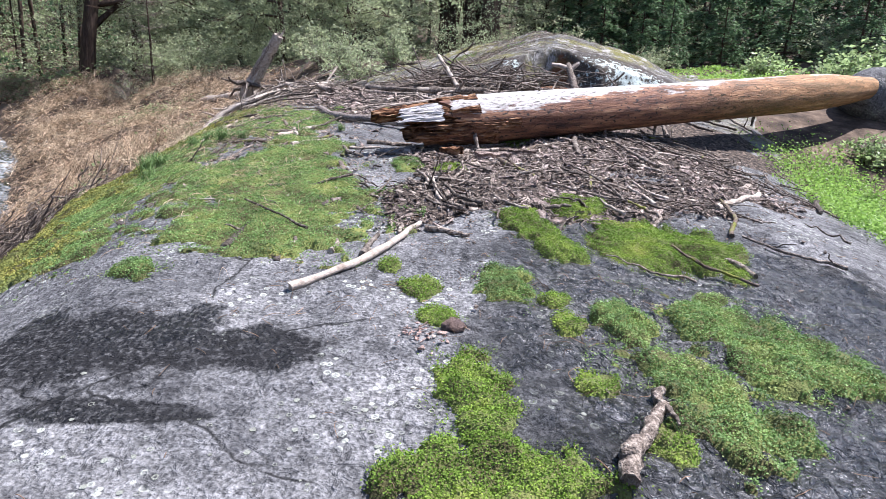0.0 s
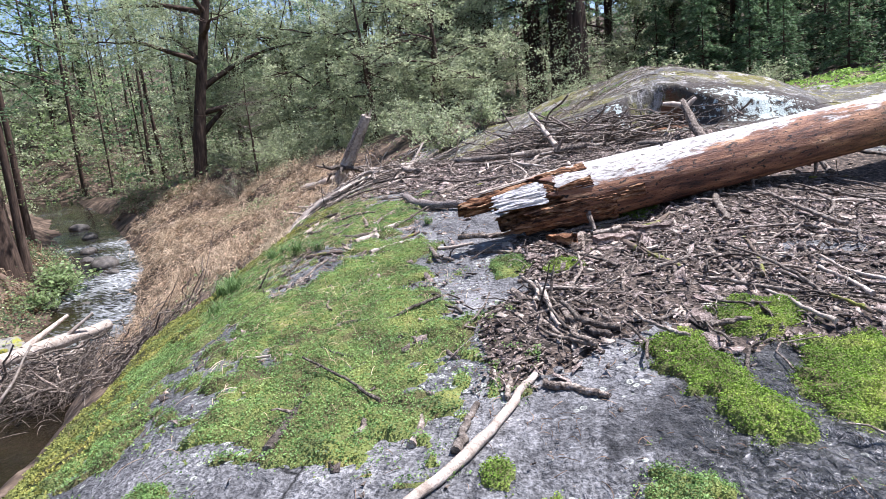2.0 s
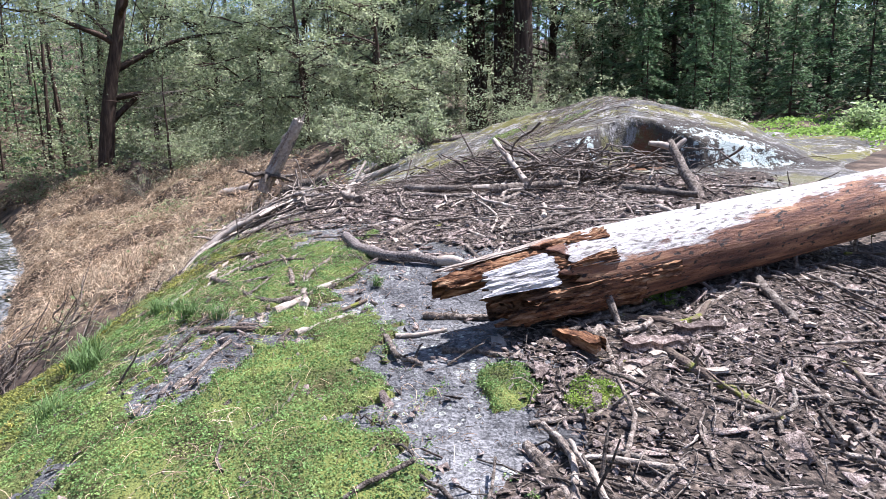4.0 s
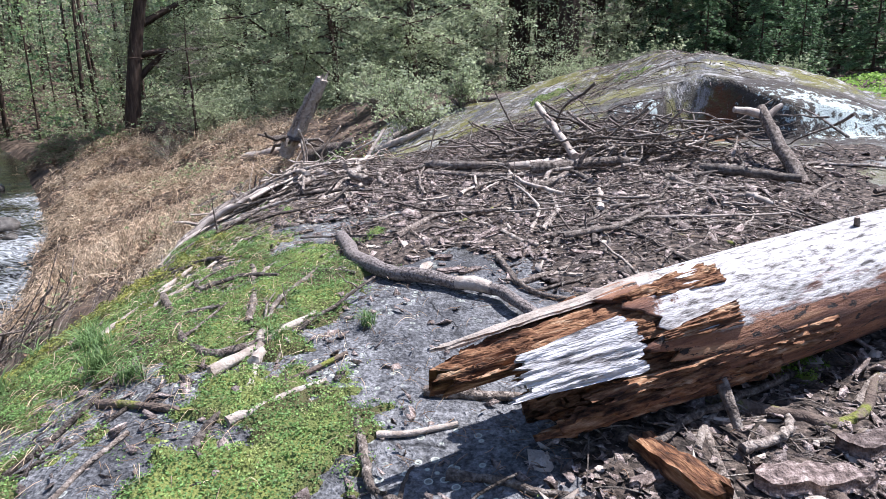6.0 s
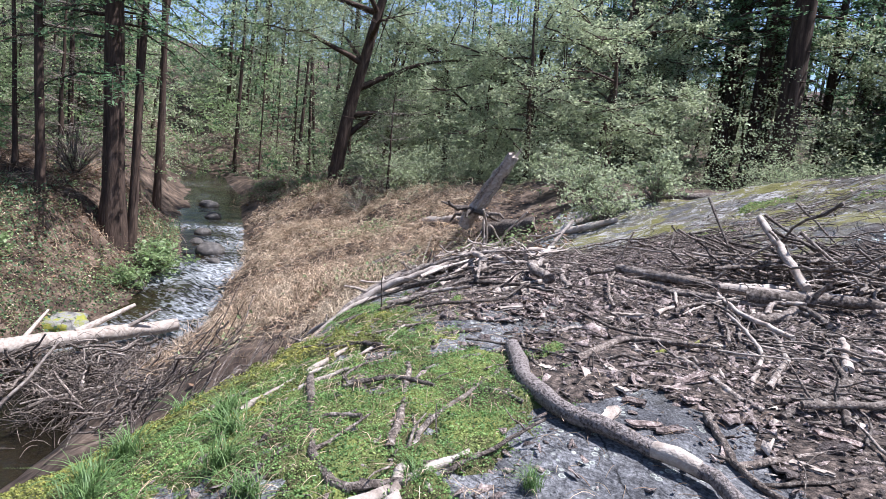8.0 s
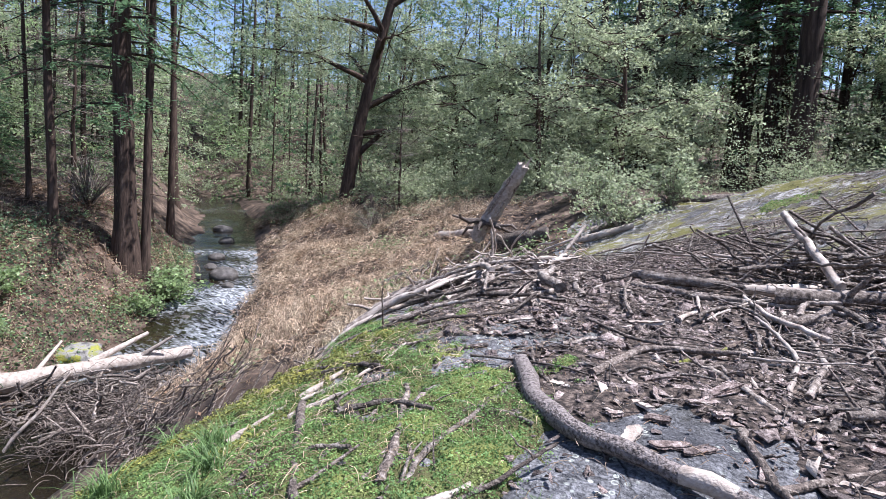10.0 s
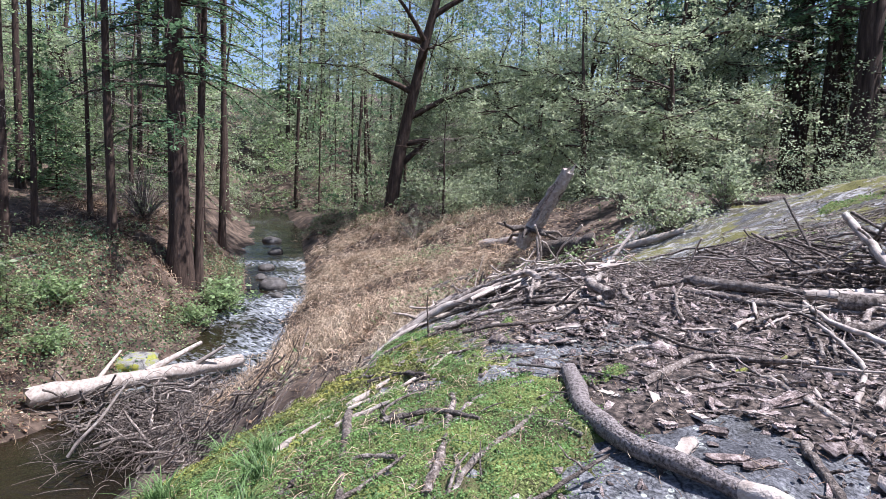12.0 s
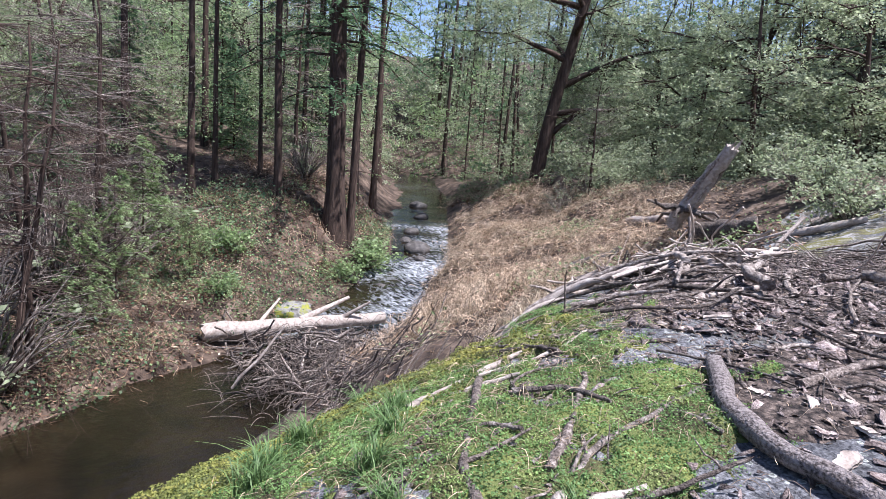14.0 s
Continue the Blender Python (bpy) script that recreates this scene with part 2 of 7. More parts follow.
    damp = ramp(calc("ADD", d.outputs["Value"], calc("MULTIPLY", calc("SUBTRACT", noise_at(0.5, 12, 0.75), 0.5), 1.4)), [(0.75, 1.0), (1.1, 0.0)])
    grit = ramp(noise_at(0.045, 3.5, 0.6, 1.0), [(0.44, 1.0), (0.58, 0.38)])
    col = mix(calc("MULTIPLY", damp, grit), col, (0.017, 0.018, 0.018, 1))
    green = ramp(noise_at(0.6, 14, 0.8), [(0.42, 0.0), (0.52, 0.95)])
    sep = n.new("ShaderNodeSeparateXYZ")
    l.new(co, sep.inputs[0])
    far = n.new("ShaderNodeMapRange")
    far.inputs["From Min"].default_value, far.inputs["From Max"].default_value = 8.5, 15.0
    l.new(sep.outputs["Y"], far.inputs["Value"])
    col = mix(calc("MULTIPLY", green, far.outputs["Result"]), col, (0.105, 0.094, 0.066, 1))
    olive = ramp(noise_at(1.1, 10, 0.7), [(0.5, 0.0), (0.56, 0.9)])
    col = mix(calc("MULTIPLY", olive, far.outputs["Result"]), col, (0.16, 0.15, 0.045, 1))
    pale = ramp(noise_at(0.6, 12, 0.85, 0.6), [(0.52, 0.0), (0.57, 0.95)])
    col = mix(calc("MULTIPLY", pale, far.outputs["Result"]), col, (0.38, 0.37, 0.35, 1))
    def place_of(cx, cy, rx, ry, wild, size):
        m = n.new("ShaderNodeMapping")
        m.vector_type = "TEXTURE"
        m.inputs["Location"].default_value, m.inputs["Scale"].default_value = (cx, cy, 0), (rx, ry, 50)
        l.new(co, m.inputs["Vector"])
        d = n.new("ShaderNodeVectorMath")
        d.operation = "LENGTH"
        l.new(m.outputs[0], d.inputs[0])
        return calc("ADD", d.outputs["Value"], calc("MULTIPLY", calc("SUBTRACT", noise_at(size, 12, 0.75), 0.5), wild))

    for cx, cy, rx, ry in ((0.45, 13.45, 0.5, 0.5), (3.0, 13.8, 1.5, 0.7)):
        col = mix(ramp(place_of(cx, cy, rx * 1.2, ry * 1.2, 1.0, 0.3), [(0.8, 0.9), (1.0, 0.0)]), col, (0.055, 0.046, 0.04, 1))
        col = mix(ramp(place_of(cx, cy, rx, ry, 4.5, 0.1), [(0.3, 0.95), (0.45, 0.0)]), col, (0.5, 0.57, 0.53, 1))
    # red-brown rock of the hollow, with the shade under the lip painted in
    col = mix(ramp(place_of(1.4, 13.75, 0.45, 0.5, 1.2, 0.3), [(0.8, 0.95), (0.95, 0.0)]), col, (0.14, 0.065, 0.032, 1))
    crack = n.new("ShaderNodeTexVoronoi")
    crack.feature = "DISTANCE_TO_EDGE"
    crack.inputs["Scale"].default_value = 0.75
    bent = n.new("ShaderNodeMixRGB")
    bent.blend_type = "ADD"
    bent.inputs[0].default_value = 0.22
    l.new(co, bent.inputs[1])
    wn_ = n.new("ShaderNodeTexNoise")
    wn_.inputs["Scale"].default_value, wn_.inputs["Detail"].default_value = 3.5, 8
    l.new(co, wn_.inputs["Vector"])
    l.new(wn_.outputs["Color"], bent.inputs[2])
    l.new(bent.outputs[0], crack.inputs["Vector"])
    fissure = calc("MULTIPLY", ramp(crack.outputs["Distance"], [(0.002, 1.0), (0.007, 0.0)]), ramp(noise_at(0.8, 3), [(0.48, 0.0), (0.55, 1.0)]))
    col = mix(fissure, col, (0.012, 0.012, 0.012, 1))
    l.new(col, bsdf.inputs["Base Color"])
    wet = ramp(noise_at(0.6, 10, 0.7), [(0.38, 0.35), (0.5, 0.85)])
    wet = calc("MAXIMUM", calc("SUBTRACT", wet, calc("MULTIPLY", damp, 0.5)), 0.27)
    l.new(calc("MULTIPLY_ADD", damp, 0.4), bsdf.inputs["Specular IOR Level"])
    bsdf.inputs["Specular IOR Level"].links[0].from_node.inputs[2].default_value = 0.18
    l.new(calc("MAXIMUM", wet, far.outputs["Result"]), bsdf.inputs["Roughness"])
    bsdf.inputs["Specular IOR Level"].default_value = 0.18
    height_mix = calc("ADD", calc("ADD", calc("MULTIPLY", noise_at(0.16, 3, 0.55), 0.8), calc("MULTIPLY", noise_at(0.06, 3, 0.6, 1.2), calc("MULTIPLY_ADD", damp, 0.8))), calc("MULTIPLY", noise_at(0.018, 2, 0.5), 0.25))
    b = n.new("ShaderNodeBump")
    b.inputs["Strength"].default_value, b.inputs["Distance"].default_value = 1.0, 0.055
    l.new(height_mix, b.inputs["Height"])
    l.new(b.outputs["Normal"], bsdf.inputs["Normal"])
    return mat


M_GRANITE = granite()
M_BARK = material("bark", [(0.3, (0.018, 0.012, 0.009)), (0.55, (0.07, 0.046, 0.033)), (0.75, (0.15, 0.11, 0.085))], 0.12, 0.95, 1.0, 8, 0.03, stretch=(1, 1, 0.15))
M_STICK = material("dead_wood", [(0.34, (0.055, 0.043, 0.035)), (0.5, (0.2, 0.165, 0.135)), (0.7, (0.45, 0.4, 0.34))], 0.05, 0.9, 1.0, 10, 0.012, spread=0.5)
M_LEAF = material("evergreen_leaf", [(0.3, (0.06, 0.11, 0.055)), (0.55, (0.14, 0.23, 0.115)), (0.8, (0.3, 0.4, 0.2))], 1.2, 0.45, 0, 4, glow=0.55, spread=0.5)
M_BAY = material("bay_leaf", [(0.3, (0.2, 0.25, 0.13)), (0.55, (0.38, 0.43, 0.26)), (0.8, (0.58, 0.6, 0.42))], 1.0, 0.45, 0, 4, glow=0.55, spread=0.45)
M_FERN = material("young_leaf", [(0.3, (0.18, 0.25, 0.1)), (0.6, (0.33, 0.43, 0.2)), (0.8, (0.52, 0.58, 0.3))], 0.6, 0.4, 0, 4, glow=0.55, spread=0.45)
M_MOSS = material("moss", [(0.25, (0.03, 0.03, 0.014)), (0.42, (0.09, 0.085, 0.033)), (0.52, (0.13, 0.155, 0.045)), (0.64, (0.19, 0.21, 0.055)), (0.75, (0.25, 0.2, 0.085))], 0.35, 0.95, 1.0, 10, 0.012)
M_STRAW = material("dead_bracken", [(0.36, (0.16, 0.11, 0.07)), (0.47, (0.42, 0.33, 0.22)), (0.58, (0.62, 0.51, 0.36)), (0.75, (0.8, 0.7, 0.54))], 0.9, 0.9, 0, 5, spread=0.4)
M_CANE = material("brown_cane", [(0.36, (0.15, 0.1, 0.062)), (0.48, (0.46, 0.34, 0.22)), (0.7, (0.7, 0.56, 0.4))], 0.5, 0.9, 0, 4, spread=0.6)

M_RUST = material("rusty_stalk", [(0.34, (0.035, 0.02, 0.012)), (0.5, (0.13, 0.075, 0.045)), (0.7, (0.32, 0.21, 0.13))], 0.5, 0.9, 0, 4, spread=0.6)
M_CHIP = material("bark_chip", [(0.32, (0.07, 0.05, 0.042)), (0.5, (0.23, 0.18, 0.155)), (0.7, (0.5, 0.42, 0.375))], 0.03, 0.75, 1.0, 8, 0.008, spread=0.65)
M_PALE = material("bleached_wood", [(0.3, (0.2, 0.155, 0.12)), (0.55, (0.42, 0.36, 0.3)), (0.75, (0.62, 0.57, 0.5))], 0.1, 0.85, 0.5, 8, 0.012, spread=0.2)
M_DARK = material("dark_branch", [(0.34, (0.035, 0.027, 0.022)), (0.5, (0.14, 0.112, 0.09)), (0.68, (0.36, 0.31, 0.26))], 0.03, 0.9, 1.0, 10, 0.01, spread=0.5)
M_MOSSY = material("mossy_branch", [(0.35, (0.07, 0.05, 0.04)), (0.52, (0.17, 0.13, 0.1)), (0.6, (0.17, 0.18, 0.04)), (0.75, (0.26, 0.26, 0.06))], 0.15, 0.95, 0.8, 8, 0.012)
M_ROT = material("split_heartwood", [(0.36, (0.02, 0.009, 0.005)), (0.46, (0.13, 0.058, 0.028)), (0.56, (0.27, 0.14, 0.07)), (0.68, (0.46, 0.32, 0.2))], 0.035, 0.9, 1.0, 12, 0.012, stretch=(0.22, 1, 1))
M_SILVER = material("silvered_wood", [(0.36, (0.12, 0.11, 0.105)), (0.44, (0.36, 0.345, 0.335)), (0.54, (0.52, 0.505, 0.5)), (0.7, (0.68, 0.665, 0.66))], 0.03, 0.8, 1.0, 12, 0.008, stretch=(0.16, 1, 1))
M_DRY = material("dead_leaf", [(0.3, (0.12, 0.07, 0.04)), (0.55, (0.26, 0.165, 0.1)), (0.75, (0.42, 0.3, 0.2))], 0.4, 0.8, 0, 4, spread=0.5, glow=0.15)
M_GRASS = material("grass_blade", [(0.3, (0.09, 0.15, 0.05)), (0.6, (0.17, 0.27, 0.09)), (0.8, (0.33, 0.38, 0.16))], 0.3, 0.5, 0, 4, spread=0.35, glow=0.35)
M_CLOVER = material("clover", [(0.28, (0.08, 0.09, 0.035)), (0.42, (0.125, 0.215, 0.065)), (0.56, (0.19, 0.31, 0.09)), (0.66, (0.29, 0.34, 0.11)), (0.76, (0.38, 0.33, 0.17))], 0.22, 0.55, 0, 3, spread=0.38, glow=0.35)
M_HERB = material("lime_herb", [(0.3, (0.17, 0.3, 0.06)), (0.6, (0.3, 0.47, 0.1)), (0.8, (0.46, 0.6, 0.2))], 0.5, 0.5, 0, 4, spread=0.3, glow=0.5)
M_YELLOW = material("yellow_moss", [(0.3, (0.08, 0.08, 0.03)), (0.5, (0.19, 0.21, 0.05)), (0.62, (0.31, 0.29, 0.07)), (0.76, (0.42, 0.36, 0.17))], 0.3, 0.8, 0, 8, spread=0.4, glow=0.25)
M_SPHAG = material("moss_tip", [(0.3, (0.06, 0.1, 0.015)), (0.5, (0.15, 0.25, 0.03)), (0.72, (0.32, 0.39, 0.07))], 0.35, 0.8, 0, 6, spread=0.4, glow=0.25)


def log_wood():
    """Silvery bleached upper side, red-brown flecked flanks, with streaks along the grain (the log lies along its own x)."""
    mat = bpy.data.materials.new("log_wood")
    mat.use_nodes = True
    n, l = mat.node_tree.nodes, mat.node_tree.links
    bsdf = n["Principled BSDF"]
    tc = n.new("ShaderNodeTexCoord")

    def streaks(scale, size, detail=8):
        m = n.new("ShaderNodeMapping")
        m.inputs["Scale"].default_value = (scale, 1, 1)
        l.new(tc.outputs["Object"], m.inputs["Vector"])
        t = n.new("ShaderNodeTexNoise")
        t.inputs["Scale"].default_value, t.inputs["Detail"].default_value, t.inputs["Roughness"].default_value = 1 / size, detail, 0.7
        l.new(m.outputs[0], t.inputs["Vector"])
        return t.outputs["Fac"]

    def ramp(v, stops):
        r = n.new("ShaderNodeValToRGB")
        while len(r.color_ramp.elements) < len(stops):
            r.color_ramp.elements.new(0.5)
        for e, (at, c) in zip(r.color_ramp.elements, stops):
            e.position, e.color = at, (*c, 1)
        l.new(v, r.inputs["Fac"])
        return r.outputs["Color"]

    brown = ramp(streaks(0.13, 0.075, 10), [(0.34, (0.025, 0.011, 0.007)), (0.45, (0.115, 0.046, 0.025)), (0.56, (0.24, 0.11, 0.055)), (0.7, (0.46, 0.27, 0.14))])
    fleck = ramp(streaks(0.4, 0.035, 10), [(0.41, (1, 1, 1)), (0.44, (0, 0, 0))])
    flecked = n.new("ShaderNodeMixRGB")
    l.new(fleck, flecked.inputs[0])
    l.new(brown, flecked.inputs[1])
    flecked.inputs[2].default_value = (0.012, 0.007, 0.005, 1)
    gold = n.new("ShaderNodeMixRGB")
    gold.blend_type = "ADD"
    reach = n.new("ShaderNodeMapRange")
    reach.inputs["From Min"].default_value, reach.inputs["From Max"].default_value = 3.0, 7.5
    along = n.new("ShaderNodeSeparateXYZ")
    l.new(tc.outputs["Object"], along.inputs[0])
    l.new(along.outputs["X"], reach.inputs["Value"])
    l.new(reach.outputs[0], gold.inputs[0])
    l.new(flecked.outputs[0], gold.inputs[1])
    gold.inputs[2].default_value = (0.14, 0.09, 0.025, 1)
    brown = gold.outputs[0]
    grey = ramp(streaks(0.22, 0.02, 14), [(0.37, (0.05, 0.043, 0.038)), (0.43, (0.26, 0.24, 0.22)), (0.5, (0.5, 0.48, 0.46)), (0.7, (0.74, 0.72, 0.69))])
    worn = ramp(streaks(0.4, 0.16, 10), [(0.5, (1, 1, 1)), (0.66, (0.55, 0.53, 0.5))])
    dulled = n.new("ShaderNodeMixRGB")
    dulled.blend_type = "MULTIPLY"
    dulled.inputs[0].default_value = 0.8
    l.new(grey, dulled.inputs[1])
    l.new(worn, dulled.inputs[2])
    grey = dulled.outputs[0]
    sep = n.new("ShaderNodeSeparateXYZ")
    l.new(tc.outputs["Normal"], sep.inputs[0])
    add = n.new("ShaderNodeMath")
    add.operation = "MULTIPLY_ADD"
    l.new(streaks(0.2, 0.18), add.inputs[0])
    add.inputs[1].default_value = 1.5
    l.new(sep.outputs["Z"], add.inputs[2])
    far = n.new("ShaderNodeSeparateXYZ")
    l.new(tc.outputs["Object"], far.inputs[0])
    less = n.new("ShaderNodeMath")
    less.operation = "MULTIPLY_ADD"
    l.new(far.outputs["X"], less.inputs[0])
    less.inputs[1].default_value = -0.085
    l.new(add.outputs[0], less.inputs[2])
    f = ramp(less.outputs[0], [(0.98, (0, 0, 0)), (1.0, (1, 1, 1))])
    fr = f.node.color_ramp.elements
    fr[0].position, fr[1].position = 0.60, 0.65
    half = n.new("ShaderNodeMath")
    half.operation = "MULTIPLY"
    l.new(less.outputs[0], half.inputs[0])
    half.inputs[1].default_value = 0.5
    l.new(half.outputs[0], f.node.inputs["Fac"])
    mx = n.new("ShaderNodeMixRGB")
    start = n.new("ShaderNodeMath")
    start.operation = "MULTIPLY_ADD"
    l.new(streaks(1.0, 0.16, 10), start.inputs[0])
    start.inputs[1].default_value = 0.9
    l.new(far.outputs["X"], start.inputs[2])
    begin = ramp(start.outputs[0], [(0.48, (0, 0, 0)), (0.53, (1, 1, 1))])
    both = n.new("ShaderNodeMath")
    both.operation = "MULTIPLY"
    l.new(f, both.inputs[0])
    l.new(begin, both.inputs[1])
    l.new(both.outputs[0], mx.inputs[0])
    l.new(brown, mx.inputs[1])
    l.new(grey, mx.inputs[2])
    l.new(mx.outputs[0], bsdf.inputs["Base Color"])
    bsdf.inputs["Roughness"].default_value = 0.75
    b = n.new("ShaderNodeBump")
    b.inputs["Strength"].default_value, b.inputs["Distance"].default_value = 0.9, 0.02
    l.new(streaks(0.2, 0.022, 14), b.inputs["Height"])
    l.new(b.outputs["Normal"], bsdf.inputs["Normal"])
    return mat


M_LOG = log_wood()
M_SCALY = material("scaly_bark", [(0.34, (0.04, 0.033, 0.03)), (0.45, (0.15, 0.125, 0.11)), (0.6, (0.3, 0.26, 0.235))], 0.018, 0.9, 1.0, 6, 0.012)


# ---------- mesh making ----------
def mesh(name, verts, faces, mat, smooth=True):
    me = bpy.data.meshes.new(name)
    verts, faces = np.asarray(verts, np.float32), np.asarray(faces, np.int32)
    k = faces.shape[1]
    me.vertices.add(len(verts))
    me.vertices.foreach_set("co", verts.ravel())
    me.loops.add(faces.size)
    me.loops.foreach_set("vertex_index", faces.ravel())
    me.polygons.add(len(faces))
    me.polygons.foreach_set("loop_start", np.arange(0, faces.size, k, dtype=np.int32))
    if smooth:
        me.polygons.foreach_set("use_smooth", np.ones(len(faces), bool))
    me.materials.append(mat)
    me.update(calc_edges=True)
    me.validate()
    return me


def part(name, me, parent, label=""):
    ob = tagged(new(name, me), label)
    ob.parent = parent
    return ob


def sheet(xs, ys, height):
    """A grid of quads over xs and ys at the given heights."""
    gx, gy = np.meshgrid(xs, ys)
    verts = np.stack([gx, gy, height(gx, gy)], -1).reshape(-1, 3)
    nx, ny = len(xs), len(ys)
    a = (np.arange(ny - 1)[:, None] * nx + np.arange(nx - 1)).ravel()
    return verts, np.stack([a, a + 1, a + nx + 1, a + nx], -1)


def tube(points, radii, sides=7, rng=None, knots=0.0):
    """A round limb along points, closed at both ends with a blunt break."""
    pts, radii = np.asarray(points, float), np.asarray(radii, float)
    tang = np.gradient(pts, axis=0)
    tang /= np.linalg.norm(tang, axis=1, keepdims=True) + 1e-9
    ref = np.array([0.0, 0, 1]) if abs(tang[0][2]) < 0.9 else np.array([1.0, 0, 0])
    a = np.cross(tang, ref)
    a /= np.linalg.norm(a, axis=1, keepdims=True) + 1e-9
    b = np.cross(tang, a)
    ang = np.arange(sides) * 2 * math.pi / sides
    r = np.repeat(radii[:, None], sides, 1)
    if rng is not None and knots:
        r = r * (1 + knots * rng.uniform(-1, 1, r.shape))
    ring = pts[:, None] + (np.cos(ang)[:, None] * a[:, None] + np.sin(ang)[:, None] * b[:, None]) * r[..., None]
    n = len(pts)
    end_a, end_b = ring[0], ring[-1]
    if rng is not None:
        end_a = end_a - tang[0] * (radii[0] * rng.uniform(0, 0.5, (sides, 1)))
        end_b = end_b + tang[-1] * (radii[-1] * rng.uniform(0, 0.5, (sides, 1)))
        ring[0], ring[-1] = end_a, end_b
    verts = np.concatenate([ring.reshape(-1, 3), end_a, end_b, [pts[0] - tang[0] * radii[0] * 0.25], [pts[-1] + tang[-1] * radii[-1] * 0.25]])
    i, j = np.meshgrid(np.arange(n - 1), np.arange(sides), indexing="ij")
    k = (j + 1) % sides
    quads = np.stack([i * sides + j, i * sides + k, (i + 1) * sides + k, (i + 1) * sides + j], -1).reshape(-1, 4)
    j = np.arange(sides)
    k = (j + 1) % sides
    m = n * sides
    caps = np.concatenate([np.stack([np.full(sides, m + 2 * sides), m + k, m + j], -1), np.stack([np.full(sides, m + 2 * sides + 1), m + sides + j, m + sides + k], -1)])
    return verts, quads, caps


def tubes_mesh(name, limbs, mat, sides=6, rng=None, knots=0.0):
    vs, fs, off = [], [], 0
    for pts, radii in limbs:
        v, q, c = tube(pts, radii, sides, rng, knots)
        vs.append(v)
        fs += [q[:, [0, 1, 2]] + off, q[:, [0, 2, 3]] + off, c + off]
        off += len(v)
    return mesh(name, np.concatenate(vs), np.concatenate(fs), mat)


def leaves(centres, size, rng, flat=0.5, long=1.7, lean=None):
    """A folded diamond leaf at each centre: two triangles. flat: how much they lie level."""
    c = np.asarray(centres, float)
    n = len(c)
    d = rng.normal(size=(n, 3))
    d[:, 2] *= 1 - flat
    if lean is not None:
        d = d * 0.6 + lean
    d /= np.linalg.norm(d, axis=1, keepdims=True)
    up = rng.normal(size=(n, 3)) * (1 - flat) + np.array([0, 0, 1.0]) * flat
    s = np.cross(d, up)
    s /= np.linalg.norm(s, axis=1, keepdims=True) + 1e-9
    nor = np.cross(s, d)
    k = (size * rng.uniform(0.6, 1.4, n))[:, None]
    v = np.stack([c - d * k * long / 2, c + s * k / 2 + nor * k * 0.12, c + d * k * long / 2, c - s * k / 2 + nor * k * 0.12], 1).reshape(-1, 3)
    i = np.arange(n)[:, None] * 4
    return v, np.concatenate([i + [0, 1, 2], i + [0, 2, 3]])


def clumps(centres, per, wide, rng, thin=0.35):
    """Places of leaves that sit in flat sprays round the centres, with gaps between the sprays."""
    c = np.asarray(centres, float)
    r = wide * rng.uniform(0.5, 1.4, (len(c), 1, 1))
    tilt = rng.normal(0, 0.3, (len(c), 1, 2))
    p = rng.normal(size=(len(c), per, 3)) * r * np.array([1, 1, thin])
    p[..., 2] += (p[..., :2] * tilt).sum(-1)
    return (c[:, None] + p).reshape(-1, 3)


# ---------- ground, rock, water ----------
def spaced(lo, a, b, hi, step, grow):
    """Even steps between a and b, widening outwards to lo and hi."""
    mid = list(np.arange(a, b + 1e-6, step))
    s, left, right = step, [], []
    v = a
    while v > lo:
        s *= grow
        v -= s
        left.append(v)
    s, v = step, b
    while v < hi:
        s *= grow
        v += s
        right.append(v)
    return np.array(left[::-1] + mid + right)


ground = tagged(new("ground", mesh("ground", *sheet(spaced(-400, -36, 14, 400, 0.25, 1.12), spaced(-300, -4, 46, 600, 0.25, 1.12), ground_top), M_GROUND)),
                "brown forest floor of needles, twigs and dead leaves", "ground", kind="structure")
rx = np.concatenate([np.arange(-7.6, -3.2, 0.09), np.arange(-3.19, 3.0, 0.034), np.arange(3.05, 8.2, 0.09)])
ry = np.concatenate([np.arange(-3.5, 0.8, 0.09), np.arange(0.82, 5.6, 0.034), np.arange(5.65, 12.95, 0.09), np.arange(12.97, 14.3, 0.03), np.arange(14.34, 26, 0.1)])
rv, rf = sheet(rx, ry, rock_top)
keep = (rockness(rv[:, 0], rv[:, 1]) > -0.35)[rf].any(1)
rf = rf[keep]
used = np.unique(rf)
remap = np.zeros(len(rv), int)
remap[used] = np.arange(len(used))
rock = tagged(new("rock_outcrop", mesh("rock_outcrop", rv[used], remap[rf], M_GRANITE)), "broad grey granite outcrop with dark lichen stains and a hollow painted in shade", "rock", kind="structure")



